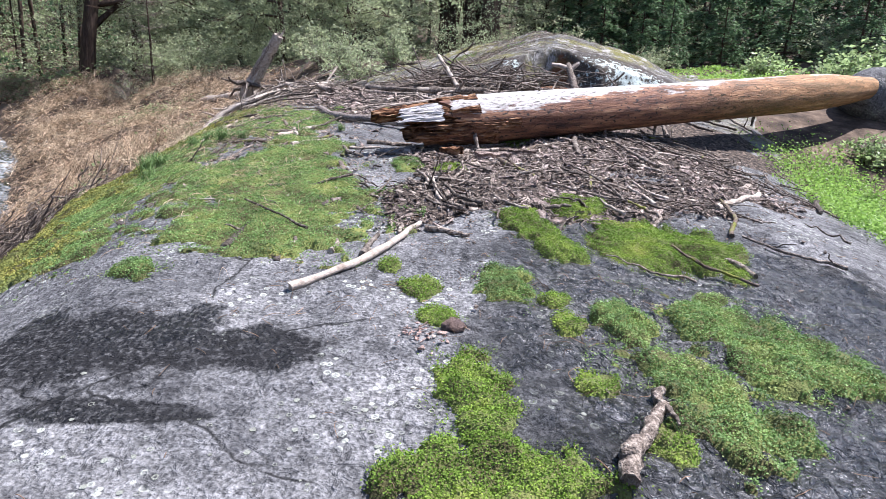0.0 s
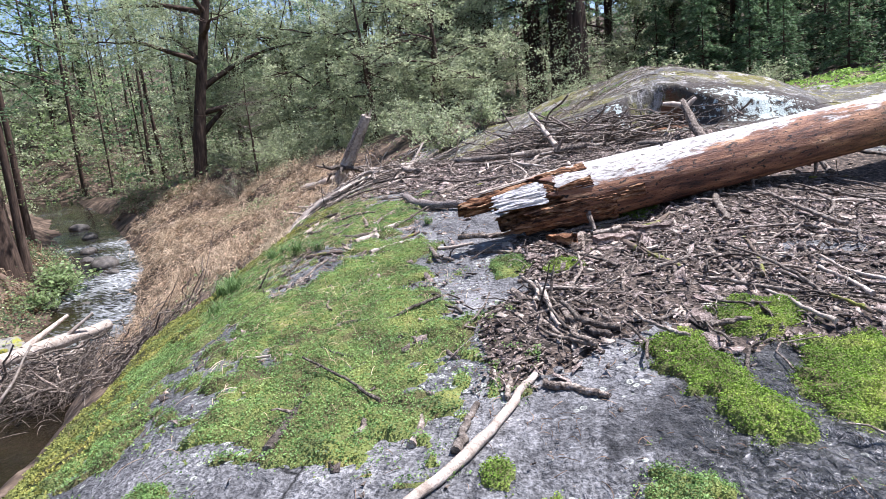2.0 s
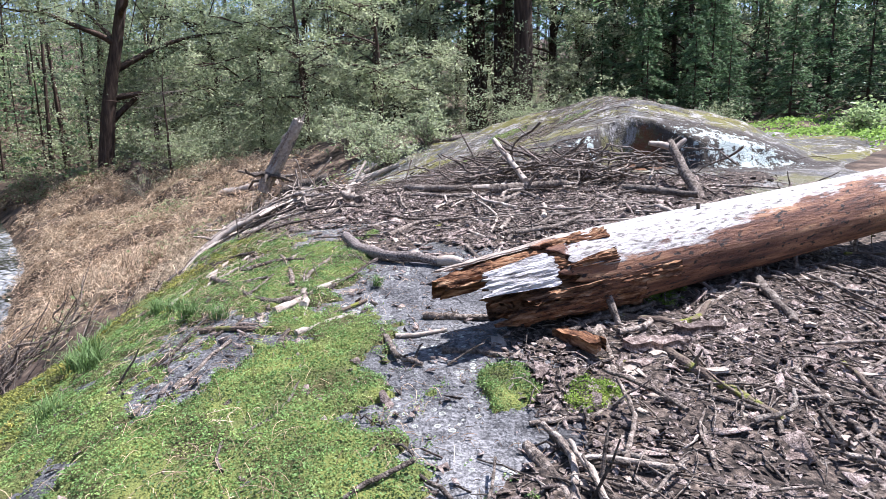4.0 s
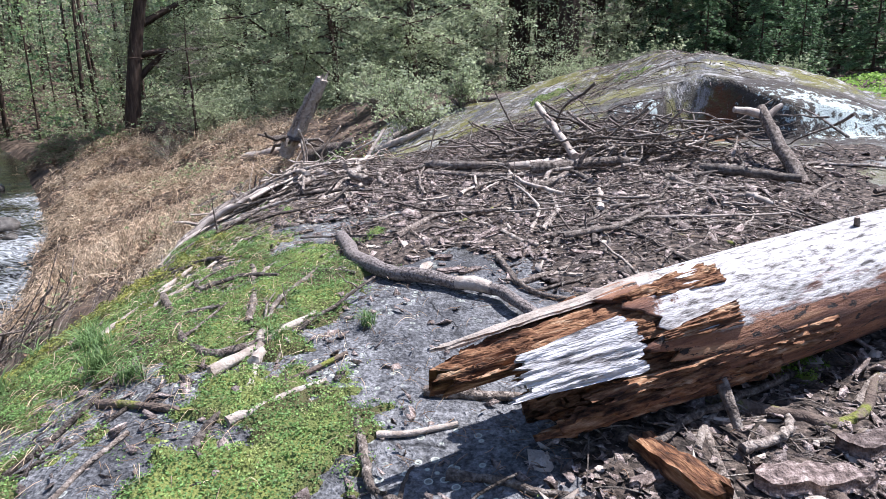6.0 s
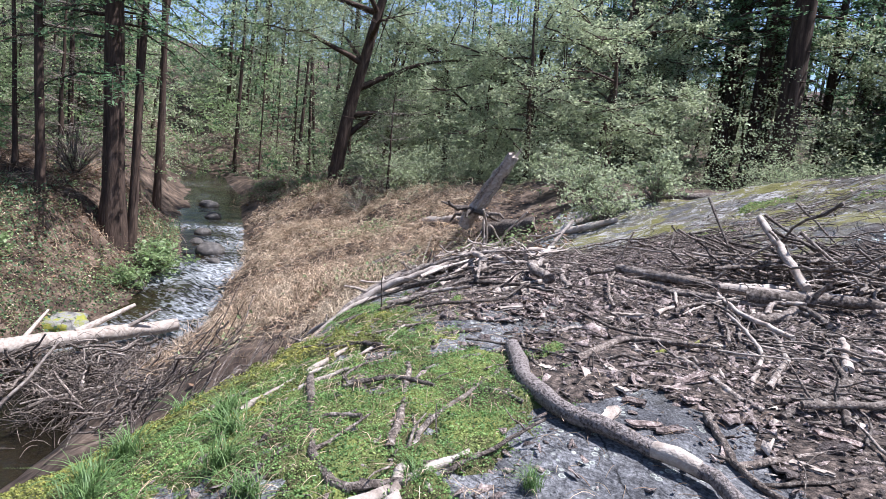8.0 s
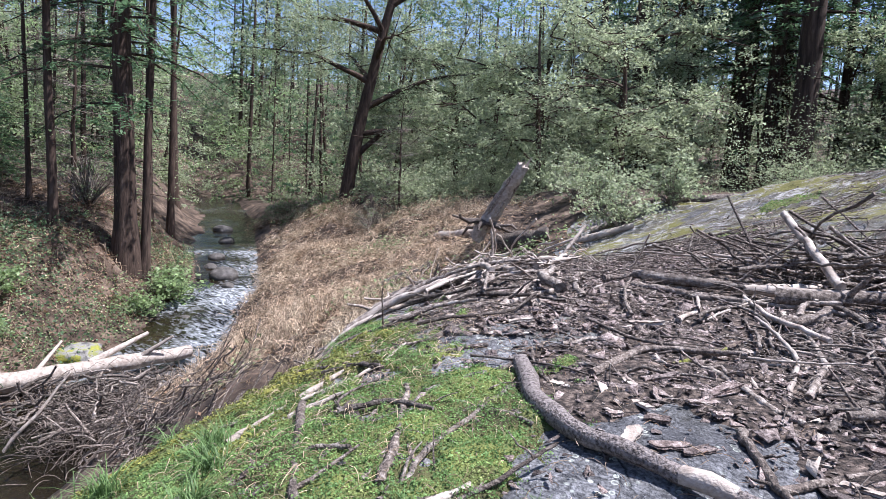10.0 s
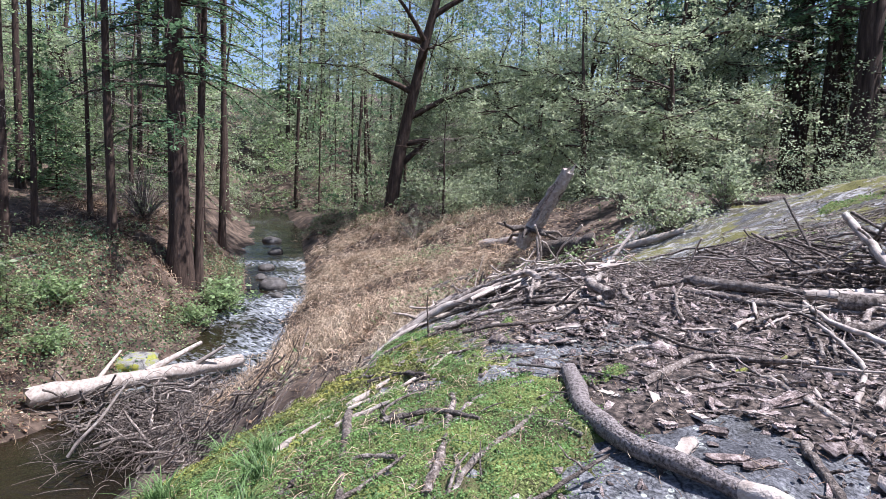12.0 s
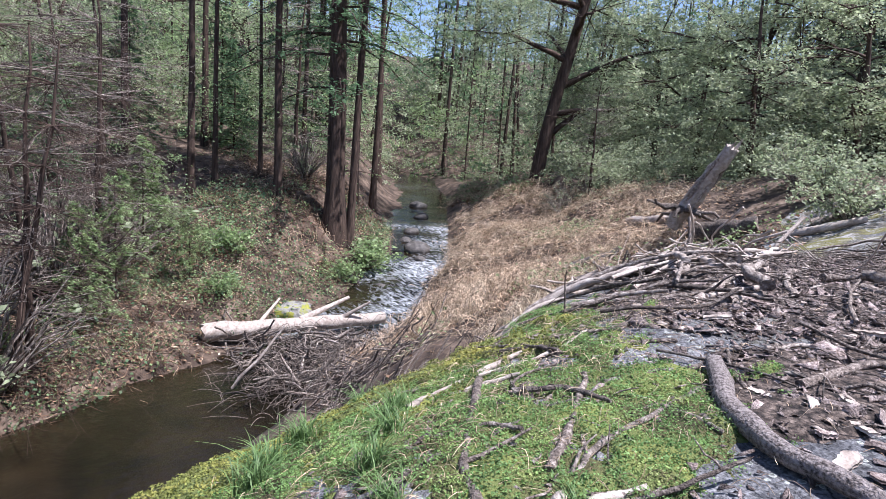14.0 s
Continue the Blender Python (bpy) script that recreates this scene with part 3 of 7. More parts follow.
def creek_water():
    """Dark clear water, broken white where it runs steeply (the share of foam is stored with the mesh)."""
    mat = material("water", [(0.3, (0.006, 0.005, 0.003)), (0.7, (0.02, 0.014, 0.007))], 1.5, 0.05, 0.9, 5, 0.16)
    n, l = mat.node_tree.nodes, mat.node_tree.links
    bsdf = n["Principled BSDF"]
    bsdf.inputs["Specular IOR Level"].default_value = 0.35
    at = n.new("ShaderNodeAttribute")
    at.attribute_name = "foam"
    tex = n.new("ShaderNodeTexNoise")
    tex.inputs["Scale"].default_value, tex.inputs["Detail"].default_value, tex.inputs["Distortion"].default_value = 5.0, 10, 0.8
    tc = n.new("ShaderNodeTexCoord")
    along = n.new("ShaderNodeMapping")
    along.inputs["Rotation"].default_value = (0, 0, radians(40))
    along.inputs["Scale"].default_value = (0.8, 1.9, 1)
    l.new(tc.outputs["Object"], along.inputs["Vector"])
    l.new(along.outputs[0], tex.inputs["Vector"])
    m = n.new("ShaderNodeMath")
    m.operation = "MULTIPLY"
    l.new(at.outputs["Fac"], m.inputs[0])
    l.new(tex.outputs["Fac"], m.inputs[1])
    r = n.new("ShaderNodeMapRange")
    r.inputs["From Min"].default_value, r.inputs["From Max"].default_value = 0.36, 1.0
    l.new(m.outputs[0], r.inputs["Value"])
    mx = n.new("ShaderNodeMixRGB")
    l.new(r.outputs[0], mx.inputs[0])
    l.new(bsdf.inputs["Base Color"].links[0].from_socket, mx.inputs[1])
    mx.inputs[2].default_value = (0.62, 0.65, 0.67, 1)
    l.new(mx.outputs[0], bsdf.inputs["Base Color"])
    ro = n.new("ShaderNodeMapRange")
    ro.inputs["To Min"].default_value, ro.inputs["To Max"].default_value = 0.05, 0.6
    l.new(r.outputs[0], ro.inputs["Value"])
    l.new(ro.outputs[0], bsdf.inputs["Roughness"])
    return mat


M_WATER = creek_water()


def water_strip():
    rows, width = 700, 21
    t = np.linspace(0, len(CREEK) - 1.001, rows)
    k = t.astype(int)
    f = (t - k)[:, None]
    mid = (CREEK[k] * (1 - f) + CREEK[k + 1] * f)
    for _ in range(3):
        mid[1:-1] = (mid[:-2] + mid[1:-1] * 2 + mid[2:]) / 4
    d = np.gradient(mid[:, :2], axis=0)
    d /= np.linalg.norm(d, axis=1, keepdims=True)
    side = np.stack([-d[:, 1], d[:, 0]], -1)
    w = np.linspace(-1.5, 1.5, width)
    xy = mid[:, None, :2] + side[:, None] * w[None, :, None]
    z = np.repeat(mid[:, None, 2], width, 1)
    xyz = np.concatenate([xy, z[..., None]], -1) * U
    steep = np.clip(-np.gradient(mid[:, 2]) / (np.linalg.norm(np.gradient(mid[:, :2], axis=0), axis=1) + 1e-6), 0, 0.4)[:, None]
    foam = np.repeat(np.clip(0.47 + steep * 4.5, 0, 1.2) * ease(0.02, 0.06, steep), width, 1)
    foam = foam * (0.8 + 0.45 * bumps(xyz[..., 0], xyz[..., 1], 2.2, 79, 2))
    xyz[..., 2] += 0.5 * steep * bumps(xyz[..., 0], xyz[..., 1], 0.5, 77, 3) + 0.01 * bumps(xyz[..., 0], xyz[..., 1], 0.3, 78, 2)
    a = (np.arange(rows - 1)[:, None] * width + np.arange(width - 1)).ravel()
    me = mesh("water", xyz.reshape(-1, 3), np.stack([a, a + 1, a + width + 1, a + width], -1), M_WATER)
    me.attributes.new("foam", "FLOAT", "POINT").data.foreach_set("value", foam.ravel().astype(np.float32))
    return me


water = tagged(new("water", water_strip()), "dark clear creek water running over stones", "creek", kind="structure")


# ---------- fallen log ----------
def height(x, y):
    return float(surface(np.array([x]), np.array([y]))[0])


LOG_A, LOG_B = Vector((-0.5, 6.904, 2.60)), Vector((6.98, 12.03, 3.3))


def fallen_log():
    """The log lies along its own x, from the broken end at 0."""
    rng = np.random.default_rng(3)
    root = new("fallen_log")
    x_axis = (LOG_B - LOG_A).normalized()
    y_axis = Vector((0, 0, 1)).cross(x_axis).normalized()
    z_axis = x_axis.cross(y_axis)
    root.matrix_basis = Matrix.Translation(LOG_A) @ Matrix((x_axis, y_axis, z_axis)).transposed().to_4x4()
    length, n, sides = (LOG_B - LOG_A).length, 170, 56
    s = np.linspace(0, 1, n) ** 1.15 * length
    ang = np.arange(sides) * 2 * math.pi / sides
    sg, ag = np.meshgrid(s, ang, indexing="ij")
    r = 0.268 + 0.004 * sg
    r = r * (1 + 0.035 * bumps(sg * 0.6, ag * 1.2, 0.7, 91) + 0.02 * bumps(sg * 0.5, ag * 3, 0.25, 92))
    jag = 0.22 * bumps(ag * 3.0, ag * 0, 1.0, 93, 5) + 0.10 * bumps(ag * 14.0, ag * 0, 1.0, 95, 2)
    xx = sg + jag * np.exp(-sg * 2.5)
    r = r * (1 - 0.10 * np.exp(-sg * 6)) * (1 - 0.4 * ease(length - 2.6, length, sg) ** 1.6)
    v = np.stack([xx, r * np.cos(ag), r * np.sin(ag)], -1).reshape(-1, 3)
    v = np.concatenate([v, [[0.35, 0, 0], [length + 0.05, 0, 0]]])
    i, j = np.meshgrid(np.arange(n - 1), np.arange(sides), indexing="ij")
    k = (j + 1) % sides
    q = np.stack([i * sides + j, i * sides + k, (i + 1) * sides + k, (i + 1) * sides + j], -1).reshape(-1, 4)
    j = np.arange(sides)
    k = (j + 1) % sides
    tri = np.concatenate([q[:, [0, 1, 2]], q[:, [0, 2, 3]], np.stack([np.full(sides, n * sides), k, j], -1), np.stack([np.full(sides, n * sides + 1), (n - 1) * sides + j, (n - 1) * sides + k], -1)])
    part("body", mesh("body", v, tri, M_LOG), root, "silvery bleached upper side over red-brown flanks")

    def shell(name, a0, a1, s0, s1, r0, r1, thick, mat, label, seed, taper=0.6):
        """A torn plank of the outer wood, curved round the log, with ragged ends."""
        ni, nj = 64, 40
        a = np.linspace(radians(a0), radians(a1), nj)
        t = np.linspace(0, 1, ni)
        tg, aa = np.meshgrid(t, a, indexing="ij")
        mid = radians(a0 + a1) / 2
        aa = mid + (aa - mid) * (taper + (1 - taper) * tg)
        rag = 0.15 * bumps(aa * 9, aa * 0 + seed, 1.0, seed, 5) + 0.05 * bumps(aa * 40, aa * 0 + seed, 1.0, seed + 2, 2)
        ss = s0 + (s1 - s0) * tg + rag * (1 - tg) + 0.6 * np.roll(rag, 7, 1) * tg * (s1 < 0.1)
        rr = r0 + (r1 - r0) * tg + (1.0 if mat is M_ROT else 0.35) * (0.022 * bumps(ss * 0.9, aa * 2.5, 0.12, seed + 5, 4) + 0.014 * bumps(ss * 0.35, aa * 3.0, 0.06, seed + 6, 3)) + 0.012 * np.round(1.5 * bumps(ss, aa * 1.5, 0.16, seed + 8, 3)) * (mat is M_ROT)
        out = np.stack([ss, rr * np.cos(aa), rr * np.sin(aa)], -1)
        inn = np.stack([ss, (rr - thick) * np.cos(aa), (rr - thick) * np.sin(aa)], -1)
        v = np.concatenate([out.reshape(-1, 3), inn.reshape(-1, 3)])
        i, j = np.meshgrid(np.arange(ni - 1), np.arange(nj - 1), indexing="ij")
        top = np.stack([i * nj + j, i * nj + j + 1, (i + 1) * nj + j + 1, (i + 1) * nj + j], -1).reshape(-1, 4)
        m = ni * nj
        e = np.concatenate([np.arange(nj), np.arange(1, ni) * nj + nj - 1, (ni - 1) * nj + np.arange(nj - 2, -1, -1), np.arange(ni - 2, 0, -1) * nj])
        f = np.roll(e, -1)
        rim = np.stack([e, f, f + m, e + m], -1)
        part(name, mesh(name, v, np.concatenate([top, top[:, ::-1] + m, rim]), mat), root, label)

    slab = "splintered orange-brown heartwood slab"
    shell("broken_slab", 62, 158, -0.78, 0.35, 0.16, 0.25, 0.09, M_ROT, slab, 7, 0.45)
    shell("broken_slab", 15, 85, -0.45, 0.35, 0.2, 0.255, 0.06, M_ROT, slab, 9, 0.5)
    shell("broken_slab", 120, 205, -0.42, 0.35, 0.13, 0.22, 0.08, M_ROT, slab, 37, 0.6)
    shell("broken_slab", 185, 300, -0.40, 0.35, 0.15, 0.252, 0.08, M_ROT, slab, 13, 0.55)
    shell("broken_slab", -60, 30, -0.35, 0.35, 0.17, 0.25, 0.07, M_ROT, slab, 15, 0.55)
    shell("splinter", 70, 98, -0.72, 0.2, 0.205, 0.268, 0.012, M_PALE, "pale weathered strip of outer wood", 23, 0.35)
    shell("splinter", 124, 172, -0.53, -0.08, 0.235, 0.272, 0.02, M_SILVER, "bright silvered splinter", 17, 0.75)
    shell("splinter", 96, 122, 0.0, 0.4, 0.262, 0.278, 0.02, M_ROT, "torn brown strip of outer wood", 27, 0.6)
    shell("splinter", 140, 160, 0.05, 0.38, 0.262, 0.284, 0.02, M_ROT, "torn brown strip of outer wood", 28, 0.4)
    shell("splinter", 176, 200, -0.3, 0.9, 0.235, 0.284, 0.02, M_ROT, "torn brown strip of outer wood", 31, 0.5)
    shell("splinter", 196, 232, -0.36, 0.6, 0.235, 0.280, 0.025, M_ROT, "torn brown strip of outer wood", 29, 0.6)
    shell("splinter", 230, 262, -0.22, 0.7, 0.24, 0.280, 0.02, M_ROT, "torn brown strip of outer wood", 33, 0.6)

    def stub(s0, deg, ln, rad, mat, drop=0.0, label=""):
        a = radians(deg)
        d = np.array([-0.25, math.cos(a), math.sin(a)])
        base = np.array([s0, 0, 0]) + np.array([0, math.cos(a), math.sin(a)]) * 0.2
        t = np.linspace(0, 1, 6)[:, None]
        pts = base + d * ln * t + np.array([0, 0, -drop]) * t**2
        part("branch_stub", tubes_mesh("branch_stub", [(pts, np.linspace(rad, rad * 0.6, 6))], mat, 8, rng, 0.12), root, label)

    stub(0.32, 212, 0.2, 0.03, M_STICK, 0.06, "short grey branch stub")
    stub(1.35, 100, 0.12, 0.02, M_STICK)
    stub(2.0, 262, 0.34, 0.06, M_DARK, 0.1)
    stub(2.35, 240, 0.2, 0.024, M_DARK, 0.1)
    stub(3.4, 265, 0.15, 0.025, M_DARK, 0.05)
    stub(5.6, 270, 0.18, 0.03, M_DARK, 0.05)
    return tagged(root, "barkless fallen log, bleached on top, with a splintered end", "log")


fallen_log()


# ---------- sticks ----------
WOODS = {"p": (M_PALE, "pale barkless dead branch on the rock"), "d": (M_DARK, "dark rough-barked branch fallen on the rock"), "b": (M_STICK, "grey-brown dead stick lying on the granite"),
         "m": (M_MOSSY, "fallen branch with yellow-green moss"), "o": (M_ROT, "split piece of orange heartwood"), "B": (M_SCALY, "long bowed branch with scaly dark bark and a bared cut")}
stick_rng = np.random.default_rng(21)
LAST_PATH = []


def smooth_path(points, n):
    p = np.asarray(points, float)
    if len(p) == 2:
        return p[0] + (p[1] - p[0]) * np.linspace(0, 1, n)[:, None]
    t = np.linspace(0, len(p) - 1, n)
    k = np.clip(t.astype(int), 0, len(p) - 2)
    f = (t - k)[:, None]
    q = np.concatenate([[2 * p[0] - p[1]], p, [2 * p[-1] - p[-2]]])
    a, b, c, d = q[k], q[k + 1], q[k + 2], q[k + 3]
    return 0.5 * (2 * b + (c - a) * f + (2 * a - 5 * b + 4 * c - d) * f**2 + (3 * b - a - 3 * c + d) * f**3)


def stick(kind, radius, *places, lift=0.0, rise=0.0):
    """A dead branch that lies along the places on the ground. lift: how high it rests on others; rise: how far its last end stands up."""
    rng = stick_rng
    radius *= 0.62 if kind == "p" else 0.78
    xy = smooth_path(places, 18 if len(places) > 2 else 10)
    z = surface(xy[:, 0], xy[:, 1])
    line = np.linspace(z[0], z[-1], len(z))
    line = line + max(0.0, float((z - line).max()) - 0.02)
    stiff = 0.45 if len(places) <= 3 else 0.06
    z = np.maximum(z - 0.01, stiff * line + (1 - stiff) * z) + radius * 0.8 + lift
    t = np.linspace(0, 1, len(z))
    z = z + rise * t
    pts = np.column_stack([xy, z])
    bend = np.cumsum(rng.normal(0, 1, (len(pts), 3)), 0)
    bend -= np.linspace(bend[0], bend[-1], len(pts))
    pts[1:-1] += rng.normal(0, radius * 0.12, (len(pts) - 2, 3)) + bend[1:-1] * np.array([0.25, 0.25, 0.1]) * radius
    wob = rng.normal(size=len(pts))
    for _ in range(3):
        wob[1:-1] = (wob[:-2] + wob[1:-1] + wob[2:]) / 3
    r = radius * np.linspace(1.05, 0.68, len(pts)) * (1 + 0.16 * wob)
    LAST_PATH.append(pts)
    mat, label = WOODS[kind]
    root = tagged(new("branch", tubes_mesh("branch", [(pts, r)], mat, 9 if radius > 0.025 else 7, rng, 0.12)), label, "branch", "dead branches")
    length = np.linalg.norm(pts[-1] - pts[0])
    if kind in "dbm" and length > 0.5:
        for _ in range(int(rng.integers(0, 3))):
            i = int(rng.integers(2, len(pts) - 2))
            d = rng.normal(size=3) * np.array([1, 1, 0.3]) + np.array([0, 0, 0.35])
            d /= np.linalg.norm(d)
            ln = rng.uniform(0.08, 0.3) * min(1.3, length)
            tw = pts[i] + d * ln * np.linspace(0, 1, 5)[:, None] + rng.normal(0, 0.006, (5, 3))
            part("twig", tubes_mesh("twig", [(tw, np.linspace(radius * 0.5, radius * 0.2, 5))], mat, 5), root)
    return root


stick("p", 0.042, (-1.00, 3.13), (-0.78, 3.39), (-0.59, 3.74), (-0.49, 4.08), (-0.42, 4.26))
stick("d", 0.030, (-1.60, 3.68), (-1.61, 4.11), (-1.44, 4.43), (-1.28, 4.82))
stick("b", 0.025, (-1.20, 3.81), (-1.25, 4.14))
stick("b", 0.024, (-0.93, 3.74), (-0.95, 4.06))
stick("b", 0.028, (-0.71, 3.66), (-0.68, 4.03))
stick("p", 0.019, (-0.61, 4.20), (-0.64, 4.37))
stick("b", 0.022, (-0.53, 4.07), (-0.55, 4.28))
stick("d", 0.028, (-0.37, 4.20), (-0.21, 4.13), (-0.07, 4.06))
stick("d", 0.034, (-1.31, 6.95), (-0.81, 6.97))
stick("m", 0.039, (-0.54, 7.27), (0.06, 7.00), (0.39, 6.94), (0.63, 7.29))
stick("d", 0.023, (-0.18, 6.94), (-0.17, 6.22), (-0.30, 5.81), (-0.64, 5.69))
stick("d", 0.022, (-0.64, 5.50), (-0.38, 4.94), (-0.22, 4.65), (-0.08, 4.45))
stick("d", 0.029, (-0.54, 5.60), (-0.29, 5.01), (-0.21, 4.78))
stick("d", 0.025, (-0.66, 5.53), (-0.47, 5.06), (-0.27, 4.62))
stick("d", 0.021, (-0.33, 5.40), (-0.16, 5.01), (0.15, 4.90), (0.45, 4.99), (0.71, 5.29))
stick("m", 0.034, (0.13, 6.62), (0.41, 5.94), (0.66, 5.47))
stick("d", 0.030, (0.97, 5.75), (1.31, 6.04), (1.80, 6.08))
stick("b", 0.055, (1.09, 8.22), (1.09, 7.62), (1.02, 6.94))
stick("d", 0.036, (0.86, 6.40), (0.99, 5.81))
stick("d", 0.043, (1.54, 8.43), (2.37, 9.15), (2.72, 9.02), (3.46, 9.11))
stick("d", 0.016, (0.56, 3.98), (0.55, 4.21), (0.65, 4.56), (0.84, 4.74))
stick("d", 0.022, (1.11, 4.95), (1.32, 5.25), (1.40, 5.46))
stick("d", 0.019, (0.67, 5.07), (0.82, 4.71))
stick("d", 0.020, (0.30, 5.66), (0.27, 6.02))
stick("d", 0.025, (-0.47, 4.57), (-0.44, 4.87))
stick("d", 0.020, (-0.05, 6.63), (0.06, 7.00))
stick("b", 0.030, (-0.23, 6.70), (-0.03, 7.13))
stick("d", 0.035, (-3.42, 8.20), (-2.56, 7.17), (-2.20, 7.28))
stick("p", 0.045, (-2.35, 6.99), (-2.08, 7.64))
stick("d", 0.026, (-1.77, 5.01), (-1.51, 5.05), (-1.27, 5.24))
stick("b", 0.022, (-1.99, 4.75), (-1.74, 4.54))
stick("d", 0.026, (-3.36, 6.11), (-3.00, 6.21), (-2.85, 6.67), (-2.85, 7.58))
stick("d", 0.019, (-2.68, 4.72), (-2.60, 4.92))
stick("b", 0.022, (0.81, 4.92), (0.96, 4.73))
stick("d", 0.027, (-1.56, 6.73), (-1.37, 6.33), (-1.22, 6.24))
bowed = stick("B", 0.064, (-2.38, 8.98), (-2.13, 8.52), (-1.87, 8.26), (-1.58, 8.12), (-1.36, 8.05), (-1.15, 7.98), (-0.97, 7.81), (-0.8, 7.6))
bow_pts = LAST_PATH[-1]
part("bared_patch", tubes_mesh("bared_patch", [(bow_pts[10:13] + np.array([0.004, -0.004, 0.007]), 0.046 * np.array([0.9, 1.0, 0.85]))], M_PALE, 10), bowed, "pale bared wood under the stripped bark")
stick("m", 0.024, (-2.78, 6.76), (-2.30, 6.70), (-2.08, 6.84), (-1.77, 7.25))
stick("p", 0.032, (-2.08, 6.64), (-1.79, 7.00))
stick("p", 0.039, (-2.11, 6.90), (-2.26, 7.33))
stick("d", 0.031, (-2.11, 6.41), (-2.14, 6.69))
stick("d", 0.018, (-2.55, 6.00), (-2.47, 6.53))
stick("d", 0.016, (-2.90, 6.28), (-2.71, 6.50), (-2.60, 6.72))
stick("d", 0.020, (-2.85, 8.36), (-2.41, 7.59), (-2.17, 7.26))
stick("d", 0.016, (-2.45, 8.10), (-2.20, 7.55), (-2.10, 7.15))
stick("p", 0.023, (-1.44, 6.63), (-1.14, 6.74))
stick("d", 0.025, (-1.12, 6.44), (-0.87, 6.39), (-0.67, 6.36))
stick("m", 0.020, (-0.42, 6.37), (-0.06, 6.37), (0.20, 6.45), (0.48, 6.68))
stick("p", 0.03, (-0.29, 6.89), (0.15, 6.95))
stick("d", 0.016, (-1.75, 6.82), (-1.59, 6.66), (-1.51, 6.52))
stick("d", 0.021, (-2.53, 7.51), (-2.75, 7.92), (-2.93, 8.37))
stick("d", 0.024, (-2.37, 7.76), (-2.42, 8.10), (-2.34, 8.63), (-2.24, 8.94))
stick("d", 0.017, (-2.33, 7.63), (-2.49, 7.85), (-2.60, 7.94))
stick("b", 0.010, (-2.54, 7.89), (-2.43, 8.03))
stick("d", 0.031, (-4.11, 7.96), (-3.89, 8.24), (-3.69, 8.54))
stick("d", 0.038, (-3.89, 8.93), (-3.70, 8.95), (-3.62, 9.13))
stick("d", 0.016, (-3.34, 8.37), (-3.14, 8.33), (-2.98, 8.23))
stick("d", 0.023, (-2.98, 7.82), (-2.94, 8.14))
stick("d", 0.057, (-6.47, 12.40), (-5.47, 11.75))
stick("b", 0.032, (-4.93, 12.15), (-3.70, 10.69), (-3.36, 10.69), (-3.19, 11.13))
stick("b", 0.032, (-4.32, 10.93), (-3.57, 10.55), (-3.20, 10.86), (-3.05, 11.24))
stick("b", 0.031, (-3.94, 10.06), (-3.31, 9.90), (-3.18, 10.53), (-3.03, 11.35))
stick("b", 0.028, (-3.13, 9.18), (-3.01, 9.67), (-2.81, 10.15), (-2.61, 10.37))
stick("b", 0.038, (-2.94, 9.97), (-2.99, 10.61), (-2.98, 11.04), (-2.76, 11.27))
stick("d", 0.032, (-3.84, 12.48), (-3.27, 12.07), (-2.80, 11.61))
stick("d", 0.023, (-3.13, 8.85), (-2.89, 9.05), (-2.71, 9.21))
stick("p", 0.021, (-3.73, 11.56), (-3.92, 12.41))
stick("b", 0.021, (-3.44, 11.39), (-4.01, 12.54))
stick("b", 0.039, (-2.48, 10.70), (-2.72, 11.31), (-2.65, 11.71))
stick("b", 0.046, (-2.78, 10.19), (-2.69, 10.68))
stick("d", 0.043, (-2.17, 11.31), (-1.79, 11.24), (-1.41, 11.21))
stick("p", 0.077, (-1.22, 11.61), (-0.76, 11.88), (-0.09, 12.71))
stick("d", 0.025, (-2.22, 10.70), (-1.75, 10.65), (-1.22, 10.75))
stick("d", 0.056, (-0.96, 10.66), (-0.77, 10.90), (-0.53, 11.78))
stick("p", 0.039, (-0.94, 10.72), (-0.99, 11.43))
stick("d", 0.019, (-1.03, 9.73), (-0.94, 10.53))
stick("d", 0.043, (-1.64, 11.78), (-1.10, 12.75), (-0.50, 13.35), (0.29, 13.26))
stick("d", 0.041, (-0.88, 12.01), (-0.35, 12.96), (-0.01, 13.28))
stick("b", 0.033, (0.44, 10.41), (0.72, 11.01), (0.98, 12.65))
stick("b", 0.041, (0.30, 11.40), (0.46, 10.73), (0.77, 10.41))
stick("d", 0.033, (-0.15, 13.07), (0.30, 13.09), (0.71, 12.56), (1.29, 12.27))
stick("d", 0.027, (-0.22, 10.75), (0.29, 11.03), (1.26, 11.64))
stick("p", 0.058, (-0.37, 9.92), (-0.35, 10.55))
stick("d", 0.031, (-0.78, 8.91), (-0.59, 9.22), (-0.31, 9.40), (0.10, 9.44))
stick("d", 0.046, (0.10, 9.44), (0.49, 9.51), (0.87, 9.49))
stick("m", 0.030, (0.13, 9.13), (0.38, 9.08), (0.54, 8.91))
stick("p", 0.018, (-0.04, 9.05), (0.25, 8.89), (0.60, 8.74))
stick("p", 0.057, (0.91, 10.26), (1.04, 10.06))
stick("b", 0.029, (-1.36, 9.49), (-1.06, 9.06), (-0.88, 8.92))
stick("d", 0.029, (-1.14, 8.70), (-1.05, 8.46), (-0.94, 8.19), (-0.63, 7.97))
stick("d", 0.024, (-0.98, 8.26), (-0.61, 8.60), (-0.08, 8.79), (0.29, 8.67))
stick("d", 0.015, (-0.91, 8.15), (-0.53, 8.38), (-0.11, 8.60))
stick("b", 0.023, (-0.19, 9.73), (0.01, 10.24), (0.14, 10.59))
